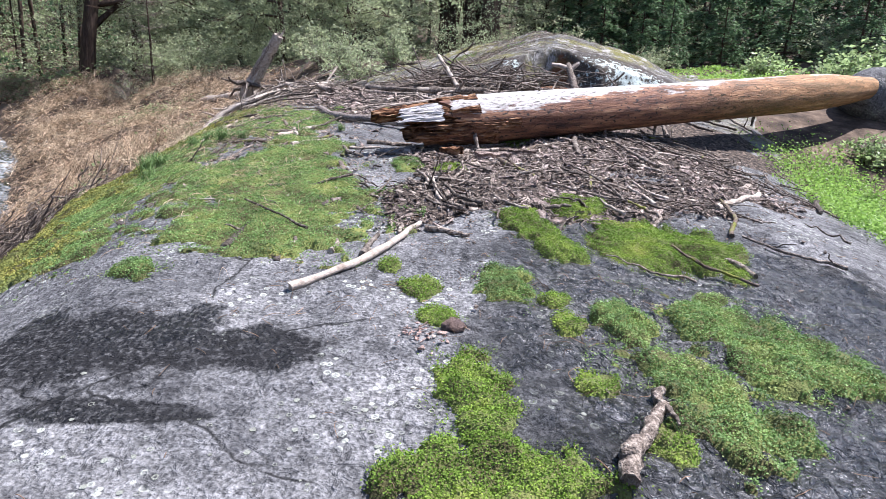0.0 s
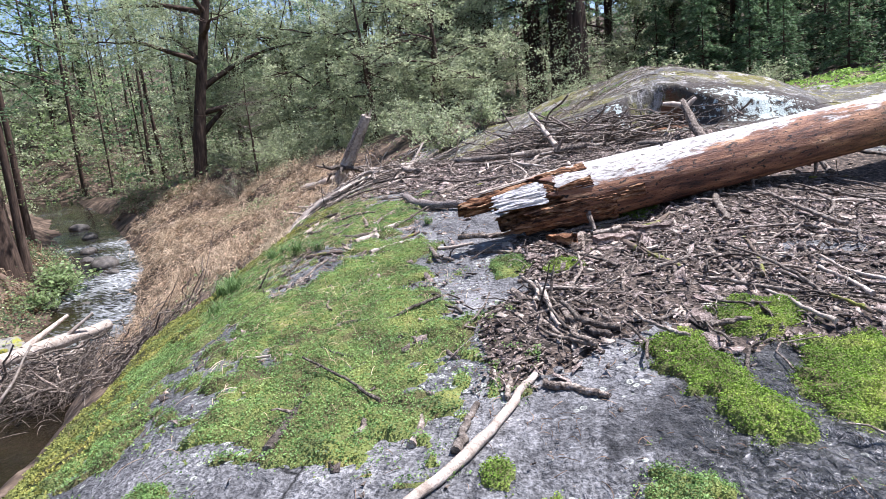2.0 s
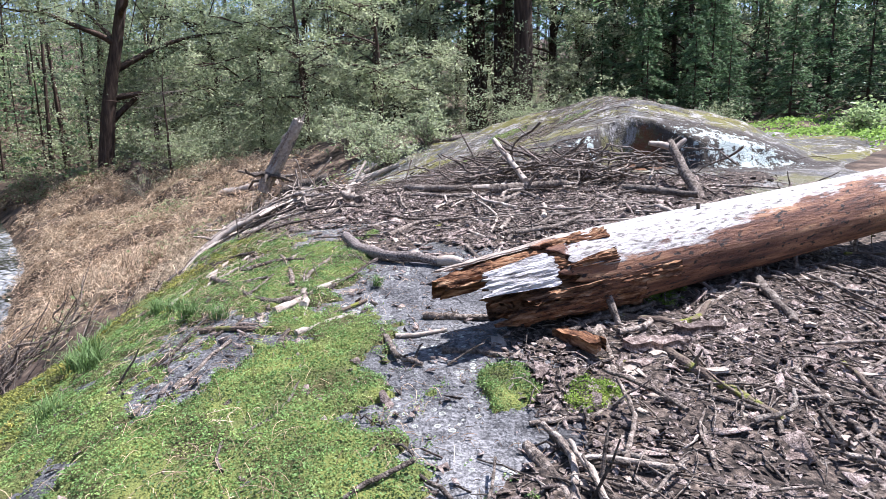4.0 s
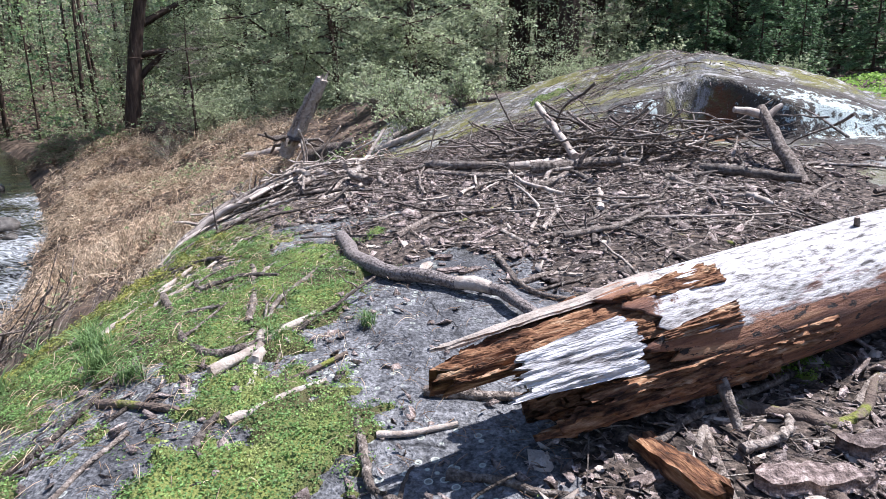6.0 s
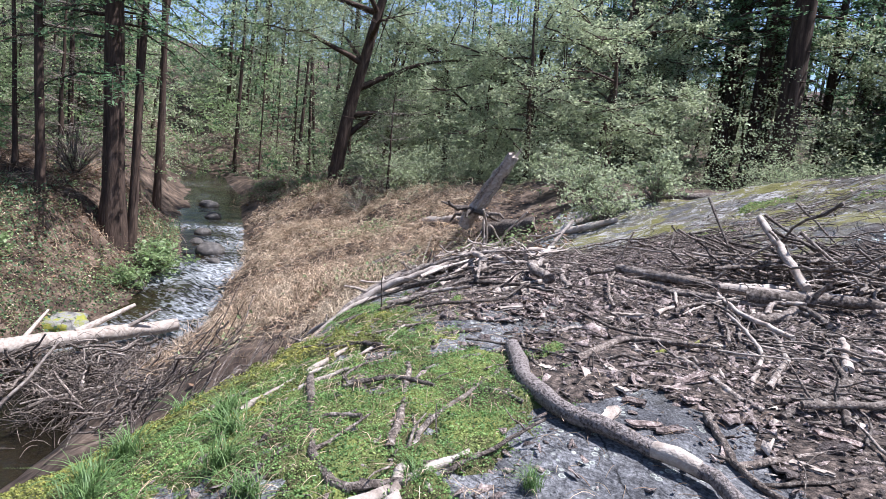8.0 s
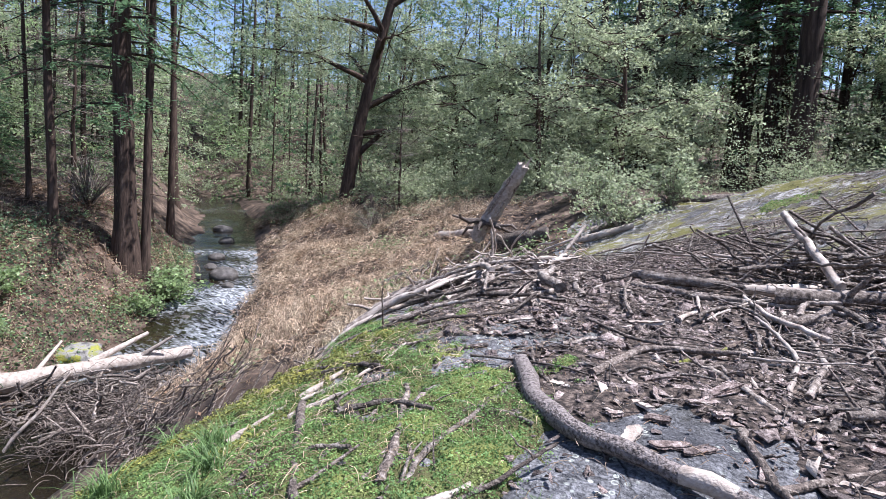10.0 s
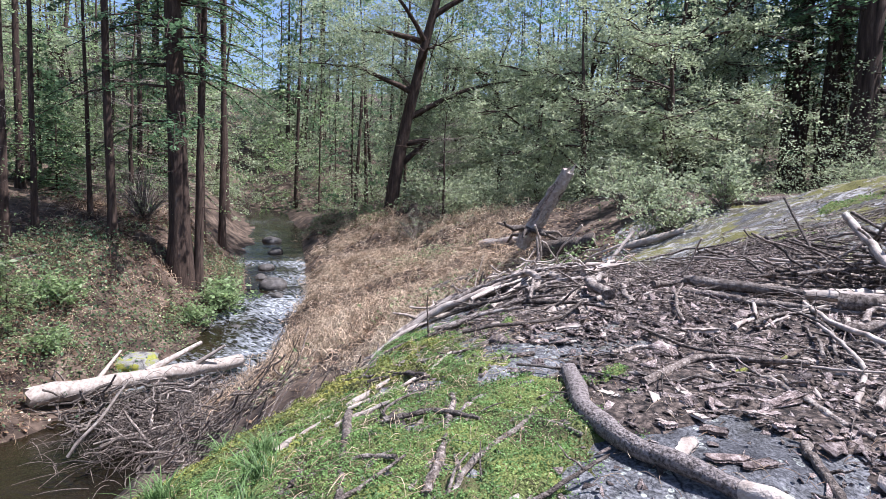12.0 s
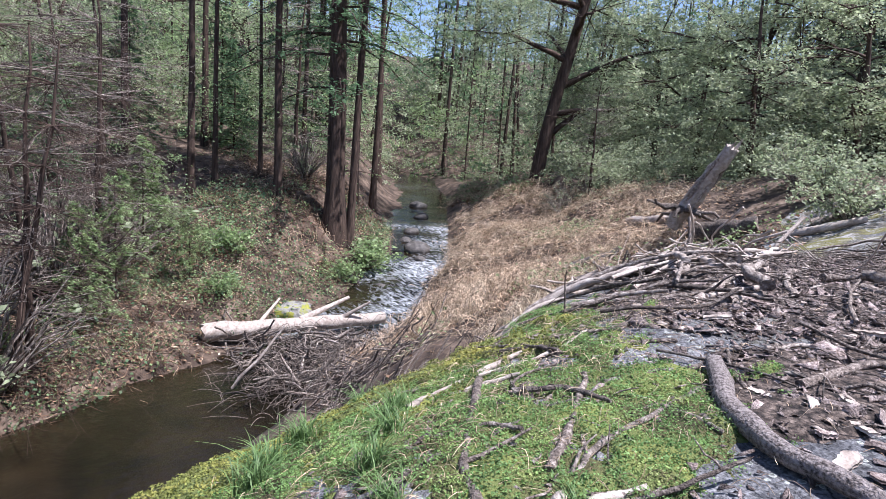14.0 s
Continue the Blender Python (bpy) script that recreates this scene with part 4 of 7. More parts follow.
stick("d", 0.020, (-0.45, 8.61), (-0.02, 8.71), (0.19, 8.57))
stick("d", 0.019, (-0.72, 10.52), (-0.30, 10.45), (0.29, 11.03))
stick("d", 0.043, (0.54, 1.78), (0.65, 2.04), (0.79, 2.36))
stick("d", 0.031, (1.69, 4.18), (1.80, 3.95))
stick("d", 0.048, (4.54, 8.69), (3.67, 6.83))
stick("p", 0.052, (2.08, 5.53), (2.96, 6.77))

stick("d", 0.030, (-2.39, 7.46), (-2.58, 7.86), (-2.85, 8.41), lift=0.015)
stick("b", 0.024, (-2.34, 7.41), (-2.31, 7.55), (-2.35, 7.72), (-2.34, 8.13), (-2.32, 8.63), lift=0.015)
stick("b", 0.020, (-2.34, 7.37), (-2.34, 7.53), (-2.21, 7.44), (-2.09, 7.29), lift=0.015)
stick("p", 0.045, (-2.19, 7.10), (-2.27, 7.36), lift=0.015)
stick("p", 0.034, (-3.68, 7.89), (-3.59, 8.28), (-3.47, 8.82), lift=0.015)
stick("d", 0.018, (-2.47, 7.45), (-2.57, 7.99), (-2.64, 8.53), lift=0.015)
stick("b", 0.018, (-2.74, 7.52), (-2.74, 7.88), (-2.67, 8.04), lift=0.015)
stick("p", 0.030, (-3.48, 7.99), (-3.21, 8.31), lift=0.015)
stick("d", 0.020, (-2.21, 7.44), (-2.06, 7.59), (-2.04, 7.67), lift=0.015)
stick("b", 0.030, (-2.71, 8.38), (-2.57, 8.70), (-2.43, 8.93), lift=0.015)
stick("p", 0.022, (-3.50, 8.29), (-3.28, 8.66), (-3.28, 9.11), lift=0.015)


def post(name, mat, label, radius, base, top, sides=10, seed=1, mid=None):
    """A branch or trunk piece that stands free from base to top."""
    rng = np.random.default_rng(seed)
    pts = smooth_path([base, mid, top] if mid else [base, top], 12)
    pts[1:-1] += rng.normal(0, radius * 0.12, (len(pts) - 2, 3))
    return tagged(new(name, tubes_mesh(name, [(pts, radius * np.linspace(1.1, 0.85, len(pts)))], mat, sides, rng, 0.12)), label, "branch")


leaning = post("branch", M_DARK, "thick dark branch leaning up behind the log", 0.068, (1.65, 10.95, 2.62), (1.42, 11.9, 3.42), 11, 5)
part("branch_stub", tubes_mesh("branch_stub", [(np.array([(1.42, 11.85, 3.36), (1.28, 11.82, 3.40), (1.12, 11.8, 3.42)]), np.array([0.05, 0.042, 0.03]))], M_PALE, 8), leaning, "pale broken stub")
part("branch_stub", tubes_mesh("branch_stub", [(np.array([(1.44, 11.8, 3.3), (1.56, 11.84, 3.42), (1.62, 11.86, 3.46)]), np.array([0.04, 0.035, 0.025]))], M_PALE, 7), leaning)
post("branch", M_PALE, "pale bare branch standing out of the brush pile", 0.04, (-0.55, 11.5, 2.95), (-1.0, 12.6, 3.5), 8, 6)
post("branch", M_PALE, "white forked stick on the brush pile", 0.022, (-3.25, 12.3, 2.75), (-3.05, 12.75, 3.2), 8, 7)
post("branch", M_DARK, "thin twig sticking out of the brush", 0.015, (-1.1, 12.2, 2.9), (-1.55, 12.9, 3.65), 6, 8)
post("branch", M_STICK, "thin twig sticking out of the brush", 0.018, (-3.9, 12.1, 2.55), (-4.05, 12.3, 3.1), 6, 9)


def scatter(n, cx, cy, rx, ry, low, high, rad, seed, turn=None, spread=1.6, lift=0.05):
    """Loose dead sticks strewn round a place."""
    rng = np.random.default_rng(seed)
    for _ in range(n):
        x, y = cx + rng.normal() * rx * 0.55, cy + rng.normal() * ry * 0.55
        a = rng.uniform(0, math.pi) if turn is None else radians(turn) + rng.normal() * spread * 0.3
        ln = rng.uniform(low, high)
        bow = rng.normal() * 0.12 * ln
        dx, dy = math.cos(a) * ln / 2, math.sin(a) * ln / 2
        stick(str(rng.choice(list("dbpm"), p=[0.45, 0.36, 0.13, 0.06])), float(rng.uniform(0.5, 1.2) * rad),
              (x - dx, y - dy), (x + bow * math.sin(a), y - bow * math.cos(a)), (x + dx, y + dy), lift=float(rng.uniform(0, lift)), rise=float(max(0, rng.normal() * 0.05)))


def brush(name, n, cx, cy, rx, ry, low, high, rad, seed, mat, label, turn=None, spread=1.6, lift=0.15, tilt=0.12):
    """A brush pile: sticks too many to count, lying over one another."""
    rng = np.random.default_rng(seed)
    limbs = []
    for _ in range(n):
        x, y = cx + rng.normal() * rx * 0.55, cy + rng.normal() * ry * 0.55
        a = rng.uniform(0, math.pi) if turn is None else radians(turn) + rng.normal() * spread * 0.4
        ln = rng.uniform(low, high)
        t = np.linspace(-0.5, 0.5, 9)
        bow, wave = rng.normal() * 0.22 * ln, rng.normal() * 0.06 * ln
        off = bow * (0.25 - t**2) + wave * np.sin(t * 9)
        px, py = x + math.cos(a) * ln * t - math.sin(a) * off, y + math.sin(a) * ln * t + math.cos(a) * off
        z = surface(px, py)
        line = np.linspace(z[0], z[-1], 9)
        z = line + max(0.0, float((z - line).max())) + rng.uniform(0.01, lift) + rng.normal() * tilt * ln * t + rng.normal(0, 0.012, 9)
        z = np.maximum(z, surface(px, py) + 0.01)
        limbs.append((np.column_stack([px, py, z]), rad * rng.uniform(0.5, 1.3) * np.linspace(1.1, 0.5, 9)))
    return tagged(new(name, tubes_mesh(name, limbs, mat, 5, rng, 0.12)), label, "brush pile", kind="stuff")


scatter(30, 1.0, 5.8, 1.4, 1.2, 0.25, 0.9, 0.022, 31)
scatter(30, 2.2, 8.0, 1.5, 1.2, 0.4, 1.2, 0.024, 32)
scatter(12, -0.25, 5.0, 0.5, 0.6, 0.3, 0.7, 0.024, 33, 125)
scatter(30, -0.3, 10.3, 2.0, 1.4, 0.3, 1.3, 0.028, 34)
scatter(22, 0.2, 12.2, 1.7, 0.8, 0.6, 1.8, 0.03, 35, 10, 2.4, 0.2)
scatter(10, -3.6, 11.9, 1.2, 0.8, 0.4, 1.0, 0.022, 36, None, 1.6, 0.2)


def fan(n, apex, mid, wide, low, high, rad, seed):
    """Grey sticks heaped so that they spread from the apex down the slope."""
    rng = np.random.default_rng(seed)
    for k in range(n):
        end = np.array(mid) + rng.normal(0, 1, 2) * np.array(wide)
        start = np.array(apex) + rng.normal(0, 0.28, 2)
        d = (end - start) / np.linalg.norm(end - start)
        slip, ln = rng.uniform(-0.2, 0.7), rng.uniform(low, high)
        a = start + d * slip
        b = a + d * ln
        m = (a + b) / 2 + np.array([-d[1], d[0]]) * rng.normal() * 0.09 * ln
        stick(str(rng.choice(list("bpd"), p=[0.22, 0.72, 0.06])), float(rng.uniform(0.5, 1.5) * rad * 1.35), tuple(b), tuple((b + m) / 2 + rng.normal(0, 0.02, 2)), tuple(m), tuple((a + m) / 2 + rng.normal(0, 0.02, 2)), tuple(a), lift=float(rng.uniform(0.0, 0.13)), rise=float(rng.normal() * 0.06))


fan(62, (-3.75, 11.75), (-5.2, 11.1), (0.4, 0.6), 0.9, 2.3, 0.034, 361)
fan(14, (-3.5, 12.1), (-2.9, 10.2), (0.5, 0.3), 0.6, 1.6, 0.03, 362)
scatter(12, -3.0, 8.2, 1.0, 1.2, 0.3, 0.9, 0.02, 38)
scatter(12, -3.4, 10.2, 0.9, 0.7, 0.4, 1.2, 0.024, 39, 35, 1.2, 0.1)
scatter(10, -1.6, 5.2, 0.9, 1.0, 0.2, 0.7, 0.016, 40)
scatter(12, 2.8, 10.6, 1.2, 1.0, 0.5, 1.4, 0.03, 43)
BRUSH_TEXT = "tangled pile of dead brown branches on the rock"
brush("brush_pile", 70, 0.0, 12.4, 1.5, 0.65, 0.5, 1.5, 0.017, 71, M_DARK, BRUSH_TEXT, 12, 2.4, 0.4, 0.3)
brush("brush_pile", 90, 0.1, 12.3, 1.5, 0.65, 0.4, 1.3, 0.016, 72, M_STICK, BRUSH_TEXT, None, 2.2, 0.45, 0.35)
brush("brush_pile", 60, -3.9, 11.8, 1.1, 0.7, 0.3, 1.0, 0.010, 74, M_PALE, "heap of thin grey dead sticks at the rock's edge", None, 1.6, 0.25, 0.4)
brush("brush_pile", 90, -6.3, 9.9, 0.9, 1.0, 0.3, 1.1, 0.014, 79, M_DARK, "dark tangle of dead branches below the rock's edge", None, 2, 0.3, 0.35)
brush("brush_pile", 110, -8.9, 11.7, 1.1, 0.9, 0.3, 1.1, 0.014, 81, M_DARK, "dark tangle of dead branches on the steep bank", None, 2, 0.3, 0.4)
brush("brush_pile", 90, -10.2, 12.4, 1.0, 1.0, 0.3, 1.1, 0.014, 82, M_DARK, "tangle of dead branches on the steep bank", None, 2, 0.3, 0.4)
brush("brush_pile", 50, -6.0, 9.6, 0.9, 0.9, 0.3, 1.0, 0.016, 80, M_STICK, "dark tangle of dead branches below the rock's edge", None, 2, 0.3, 0.35)
brush("brush_pile", 30, -2.4, 14.6, 1.2, 1.0, 0.4, 1.1, 0.012, 75, M_DARK, "thin dead branches beside the hump", None, 2.5, 0.12)
brush("brush_pile", 60, 2.0, 8.4, 1.8, 1.3, 0.3, 1.1, 0.011, 76, M_DARK, "thin dead sticks under the fallen log", None, 2, 0.06, 0.05)
brush("brush_pile", 70, 0.9, 5.7, 1.4, 1.1, 0.2, 0.8, 0.010, 77, M_DARK, "thin dead sticks strewn over the rock", None, 2, 0.05, 0.05)
brush("brush_pile", 60, -0.2, 10.2, 2.0, 1.4, 0.3, 1.1, 0.012, 78, M_STICK, "thin dead sticks strewn over the rock", None, 2, 0.05, 0.05)

# ---------- bark chips and needles on the rock ----------
def ellipse(x, y, cx, cy, rx, ry, turn=0.0):
    c, s = math.cos(radians(turn)), math.sin(radians(turn))
    dx, dy = x - cx, y - cy
    return 1 - np.hypot((dx * c + dy * s) / rx, (dy * c - dx * s) / ry)


def litter_mask(x, y):
    m = np.full(np.shape(x), -9.0)
    for e in ((-0.2, 10.2, 2.6, 1.9), (0.3, 12.0, 2.6, 1.2), (-2.7, 11.4, 1.3, 2.0), (-2.6, 14.2, 1.7, 2.2), (1.9, 7.6, 2.0, 1.4), (0.8, 5.7, 1.5, 0.95), (2.6, 9.6, 1.8, 1.3), (0.7, 6.6, 1.2, 0.8), (-0.45, 5.0, 0.4, 0.6)):
        m = np.maximum(m, ellipse(x, y, *e))
    return m



ZONES = ((0.5, 6.55, 0.9, 0.6), (0.7, 5.5, 1.5, 1.0), (1.9, 7.2, 1.6, 1.2), (-0.1, 9.8, 1.9, 1.6), (0.4, 11.8, 1.9, 1.0), (-2.6, 10.6, 1.1, 1.5), (-2.6, 13.4, 1.4, 1.8), (-0.5, 4.6, 0.6, 0.8), (-0.9, 6.2, 0.6, 0.7), (-0.4, 3.4, 0.6, 0.4))


def zone_points(rng, n, zones, k=0.6):
    w = np.array([z[2] * z[3] for z in zones])
    pick = rng.choice(len(zones), n, p=w / w.sum())
    z = np.array(zones)[pick]
    return z[:, 0] + rng.normal(size=n) * z[:, 2] * k, z[:, 1] + rng.normal(size=n) * z[:, 3] * k


def chips(name, n, zones, low, high, mat, seed, label, k=0.6, tip=0.35):
    """Flat uneven flakes, each a thin slab of five sides, lying about."""
    rng = np.random.default_rng(seed)
    x, y = zone_points(rng, n, zones, k)
    if high > 0.03 and k == 0.6:
        on = litter_mask(x, y) + 0.55 * bumps(x, y, 0.7, 161, 5) > rng.uniform(-0.2, 0.15, n)
        x, y = x[on], y[on]
        n = len(x)
    size = rng.uniform(low, high, n) * rng.uniform(0.5, 1.3, n)
    e = 0.02
    nx = -(surface(x + e, y) - surface(x - e, y)) / (2 * e)
    ny = -(surface(x, y + e) - surface(x, y - e)) / (2 * e)
    nor = np.stack([nx, ny, np.ones(n)], -1) + rng.normal(0, tip, (n, 3))
    nor /= np.linalg.norm(nor, axis=1, keepdims=True)
    a = rng.normal(size=(n, 3))
    a -= nor * (a * nor).sum(1, keepdims=True)
    a /= np.linalg.norm(a, axis=1, keepdims=True)
    b = np.cross(nor, a)
    c = np.stack([x, y, surface(x, y) + rng.uniform(0.004, 0.03, n)], -1)
    ang = np.sort(rng.uniform(0, 2 * math.pi, (n, 6)), 1)
    rad = rng.uniform(0.6, 1.1, (n, 6)) * size[:, None]
    long = rng.uniform(0.25, 0.75, n)[:, None]
    top = c[:, None] + a[:, None] * (np.cos(ang) * rad)[..., None] + b[:, None] * (np.sin(ang) * rad * long)[..., None] + nor[:, None] * (rng.normal(0, 0.09, (n, 6)) * size[:, None])[..., None]
    low_side = top - nor[:, None] * (size[:, None, None] * 0.07)
    v = np.concatenate([top, low_side], 1).reshape(-1, 3)
    i = np.arange(n)[:, None] * 12
    f = [i + [0, k, k + 1] for k in range(1, 5)] + [i + [6, k + 7, k + 6] for k in range(1, 5)]
    for k in range(6):
        m = (k + 1) % 6
        f += [i + [k, k + 6, m + 6], i + [k, m + 6, m]]
    return tagged(new(name, mesh(name, v, np.concatenate(f), mat, False)), label, "litter", kind="stuff")


chips("bark_litter", 13000, ZONES, 0.02, 0.06, M_CHIP, 51, "pinkish brown flakes of fallen bark on the rock")
chips("bark_litter", 6500, ZONES[:7], 0.04, 0.11, M_CHIP, 52, "large curled flakes of fallen bark")
chips("wood_chips", 2200, ZONES, 0.025, 0.085, M_PALE, 53, "pale chips of dead wood among the litter")
chips("dark_crumbs", 2600, ZONES + ((0.6, 3.4, 1.0, 0.8), (1.9, 4.6, 0.9, 1.0)), 0.006, 0.025, M_DARK, 54, "dark crumbs of bark and soil on the rock", 0.7)


def flakes(name, n, zones, size, mat, seed, label, k=0.65):
    """Crumbs of bark, small folded scales that cover the bed of litter."""
    rng = np.random.default_rng(seed)
    x, y = zone_points(rng, n, zones, k)
    on = litter_mask(x, y) + 0.55 * bumps(x, y, 0.7, 161, 5) > rng.uniform(-0.12, 0.1, n)
    x, y = x[on], y[on]
    v, f = leaves(np.stack([x, y, surface(x, y) + rng.uniform(0.004, 0.034, len(x))], -1), size, rng, 0.72, 1.6)
    return tagged(new(name, mesh(name, v, f, mat, False)), label, "litter", kind="stuff")


flakes("bark_crumbs", 34000, ZONES, 0.022, M_CHIP, 57, "small brown scales of bark over the rock")
flakes("bark_crumbs", 16000, ZONES, 0.028, M_DARK, 58, "dark scales of bark over the rock")


def needles(name, n, zones, low, high, thick, mat, seed, label, up=0.02, k=0.7, on=surface):
    """Thin curved strands lying about, three-sided."""
    rng = np.random.default_rng(seed)
    x, y = zone_points(rng, n, zones, k)
    if zones is ZONES:
        lies = litter_mask(x, y) + 0.55 * bumps(x, y, 0.7, 161, 5) > rng.uniform(-0.25, 0.15, n)
        x, y = x[lies], y[lies]
        n = len(x)
    a = rng.uniform(0, 2 * math.pi, n)
    ln = rng.uniform(low, high, n)
    bow = rng.normal(0, 0.09, n) * ln
    t = np.linspace(-0.5, 0.5, 5)
    px = x[:, None] + np.cos(a)[:, None] * ln[:, None] * t + np.sin(a)[:, None] * bow[:, None] * (4 * t**2)
    py = y[:, None] + np.sin(a)[:, None] * ln[:, None] * t - np.cos(a)[:, None] * bow[:, None] * (4 * t**2)
    pz = on(px, py) + np.abs(rng.normal(0, up, n))[:, None] + (1 - 4 * t**2) * np.abs(rng.normal(0, up, n))[:, None] + thick
    p = np.stack([px, py, pz], -1)
    d = np.stack([np.cos(a), np.sin(a), 0 * a], -1)[:, None]
    s = np.stack([-np.sin(a), np.cos(a), 0 * a], -1)[:, None]
    w = thick * np.array([0.8, 1, 1, 0.9, 0.5])[None, :, None]
    ring = np.stack([p + s * w, p - s * w * 0.5 + np.array([0, 0, 0.87]) * w, p - s * w * 0.5 - np.array([0, 0, 0.87]) * w], 2)
    v = ring.reshape(-1, 3)
    base = np.arange(n)[:, None] * 15
    f = []
    for i in range(4):
        for j in range(3):
            m = (j + 1) % 3
            f.append(base + [i * 3 + j, i * 3 + m, i * 3 + 3 + m, i * 3 + 3 + j])
    return tagged(new(name, mesh(name, v, np.concatenate(f), mat)), label, "litter", kind="stuff")


needles("twig_litter", 1600, ZONES, 0.08, 0.35, 0.004, M_STICK, 61, "thin dead twigs strewn over the rock", 0.03)
needles("twig_litter", 500, ((0.0, 12.6, 2.2, 1.3), (-3.4, 12.0, 1.6, 1.1), (-2.0, 14.6, 1.8, 1.4)), 0.3, 0.9, 0.006, M_DARK, 62, "tangled thin dead twigs of the brush pile", 0.06)
needles("needle_litter", 3200, ZONES + ((0.5, 3.0, 1.6, 1.2), (-1.5, 6.5, 1.5, 2.2)), 0.03, 0.10, 0.0016, M_DRY, 63, "dry conifer needles on the rock", 0.01)


# the large weathered logs that lie in the brush pile
for a, b, r, m in (((-1.25, 11.3), (0.15, 11.75), 0.085, "p"), ((-1.0, 11.1), (0.0, 11.5), 0.09, "d"), ((-2.2, 11.5), (-1.1, 11.35), 0.06, "b"), ((0.7, 11.2), (1.5, 10.75), 0.07, "b")):
    stick(m, r, a, b, lift=0.06)
chips("bark_litter", 1500, ((-2.6, 7.4, 1.0, 1.2), (-1.8, 5.4, 0.8, 1.0), (-3.4, 8.6, 0.8, 1.0)), 0.02, 0.06, M_CHIP, 55, "flakes of bark lying on the moss", 0.7)
needles("straw_litter", 2600, ((-2.9, 7.6, 0.9, 1.2), (-2.0, 5.2, 0.6, 0.8), (-3.8, 9.0, 0.8, 0.9)), 0.04, 0.16, 0.0014, M_CANE, 64, "dry grass stalks lying on the moss", 0.03)


def wood_slab(x, y, length, width, thick, turn, mat, label, seed, tilt=0.0):
    """A split piece of wood or a curled plate of bark with ragged ends."""
    rng = np.random.default_rng(seed)
    ni, nj = 9, 6
    s, w = np.meshgrid(np.linspace(-0.5, 0.5, ni), np.linspace(-0.5, 0.5, nj), indexing="ij")
    end = rng.uniform(0.75, 1.15, nj)[None] * (1 + 0 * s)
    side = rng.uniform(0.8, 1.1, ni)[:, None] * (1 + 0 * s)
    px, py = s * length * end, w * width * side
    up = thick * (0.6 + 0.5 * rng.random((ni, nj))) - 1.2 * w**2 * width * 0.3 + tilt * s * length
    low = up - thick
    v = np.concatenate([np.stack([px, py, up], -1).reshape(-1, 3), np.stack([px, py, low], -1).reshape(-1, 3)])
    i, j = np.meshgrid(np.arange(ni - 1), np.arange(nj - 1), indexing="ij")
    top = np.stack([i * nj + j, (i + 1) * nj + j, (i + 1) * nj + j + 1, i * nj + j + 1], -1).reshape(-1, 4)
    m = ni * nj
    e = np.concatenate([np.arange(nj), np.arange(1, ni) * nj + nj - 1, (ni - 1) * nj + np.arange(nj - 2, -1, -1), np.arange(ni - 2, 0, -1) * nj])
    f = np.roll(e, -1)
    ob = tagged(new("wood_piece", mesh("wood_piece", v, np.concatenate([top, top[:, ::-1] + m, np.stack([f, e, e + m, f + m], -1)]), mat, False)), label, "wood piece", "broken wood")
    ob.matrix_basis = pose(x, y, height(x, y) + thick * 0.75 + abs(tilt) * length * 0.4, 0, 0, turn)
    return ob


M_PLATE = material("bark_plate", [(0.34, (0.045, 0.031, 0.026)), (0.5, (0.18, 0.135, 0.115)), (0.62, (0.35, 0.285, 0.25)), (0.75, (0.52, 0.46, 0.42))], 0.03, 0.85, 1.0, 10, 0.01, spread=0.35)
wood_slab(-0.33, 6.5, 0.42, 0.11, 0.06, -62, M_ROT, "split wedge of orange heartwood under the log", 901, 0.12)
wood_slab(0.1, 6.55, 0.36, 0.13, 0.05, 8, M_PLATE, "grey-brown broken plank of bark under the log", 902)
wood_slab(0.42, 6.78, 0.3, 0.12, 0.05, 20, M_PLATE, "grey-brown broken plank of bark under the log", 903)
plate_rng = np.random.default_rng(77)
for k in range(150):
    zone = ((0.3, 6.3, 0.9, 0.5), (1.2, 6.4, 1.2, 0.8), (-0.2, 9.9, 1.7, 1.2), (0.3, 11.3, 1.5, 0.8), (-2.4, 10.4, 0.8, 0.9), (2.4, 7.4, 1.0, 0.9), (-1.6, 8.9, 0.7, 0.7))[k % 7]
    wood_slab(zone[0] + float(plate_rng.normal()) * zone[2] * 0.55, zone[1] + float(plate_rng.normal()) * zone[3] * 0.55, float(plate_rng.uniform(0.08, 0.26)), float(plate_rng.uniform(0.04, 0.1)), float(plate_rng.uniform(0.008, 0.025)),
              float(plate_rng.uniform(0, 360)), (M_PLATE, M_PLATE, M_CHIP, M_PALE)[int(plate_rng.integers(0, 4))], "broken plate of bark in the litter", 910 + k, float(plate_rng.normal() * 0.12))


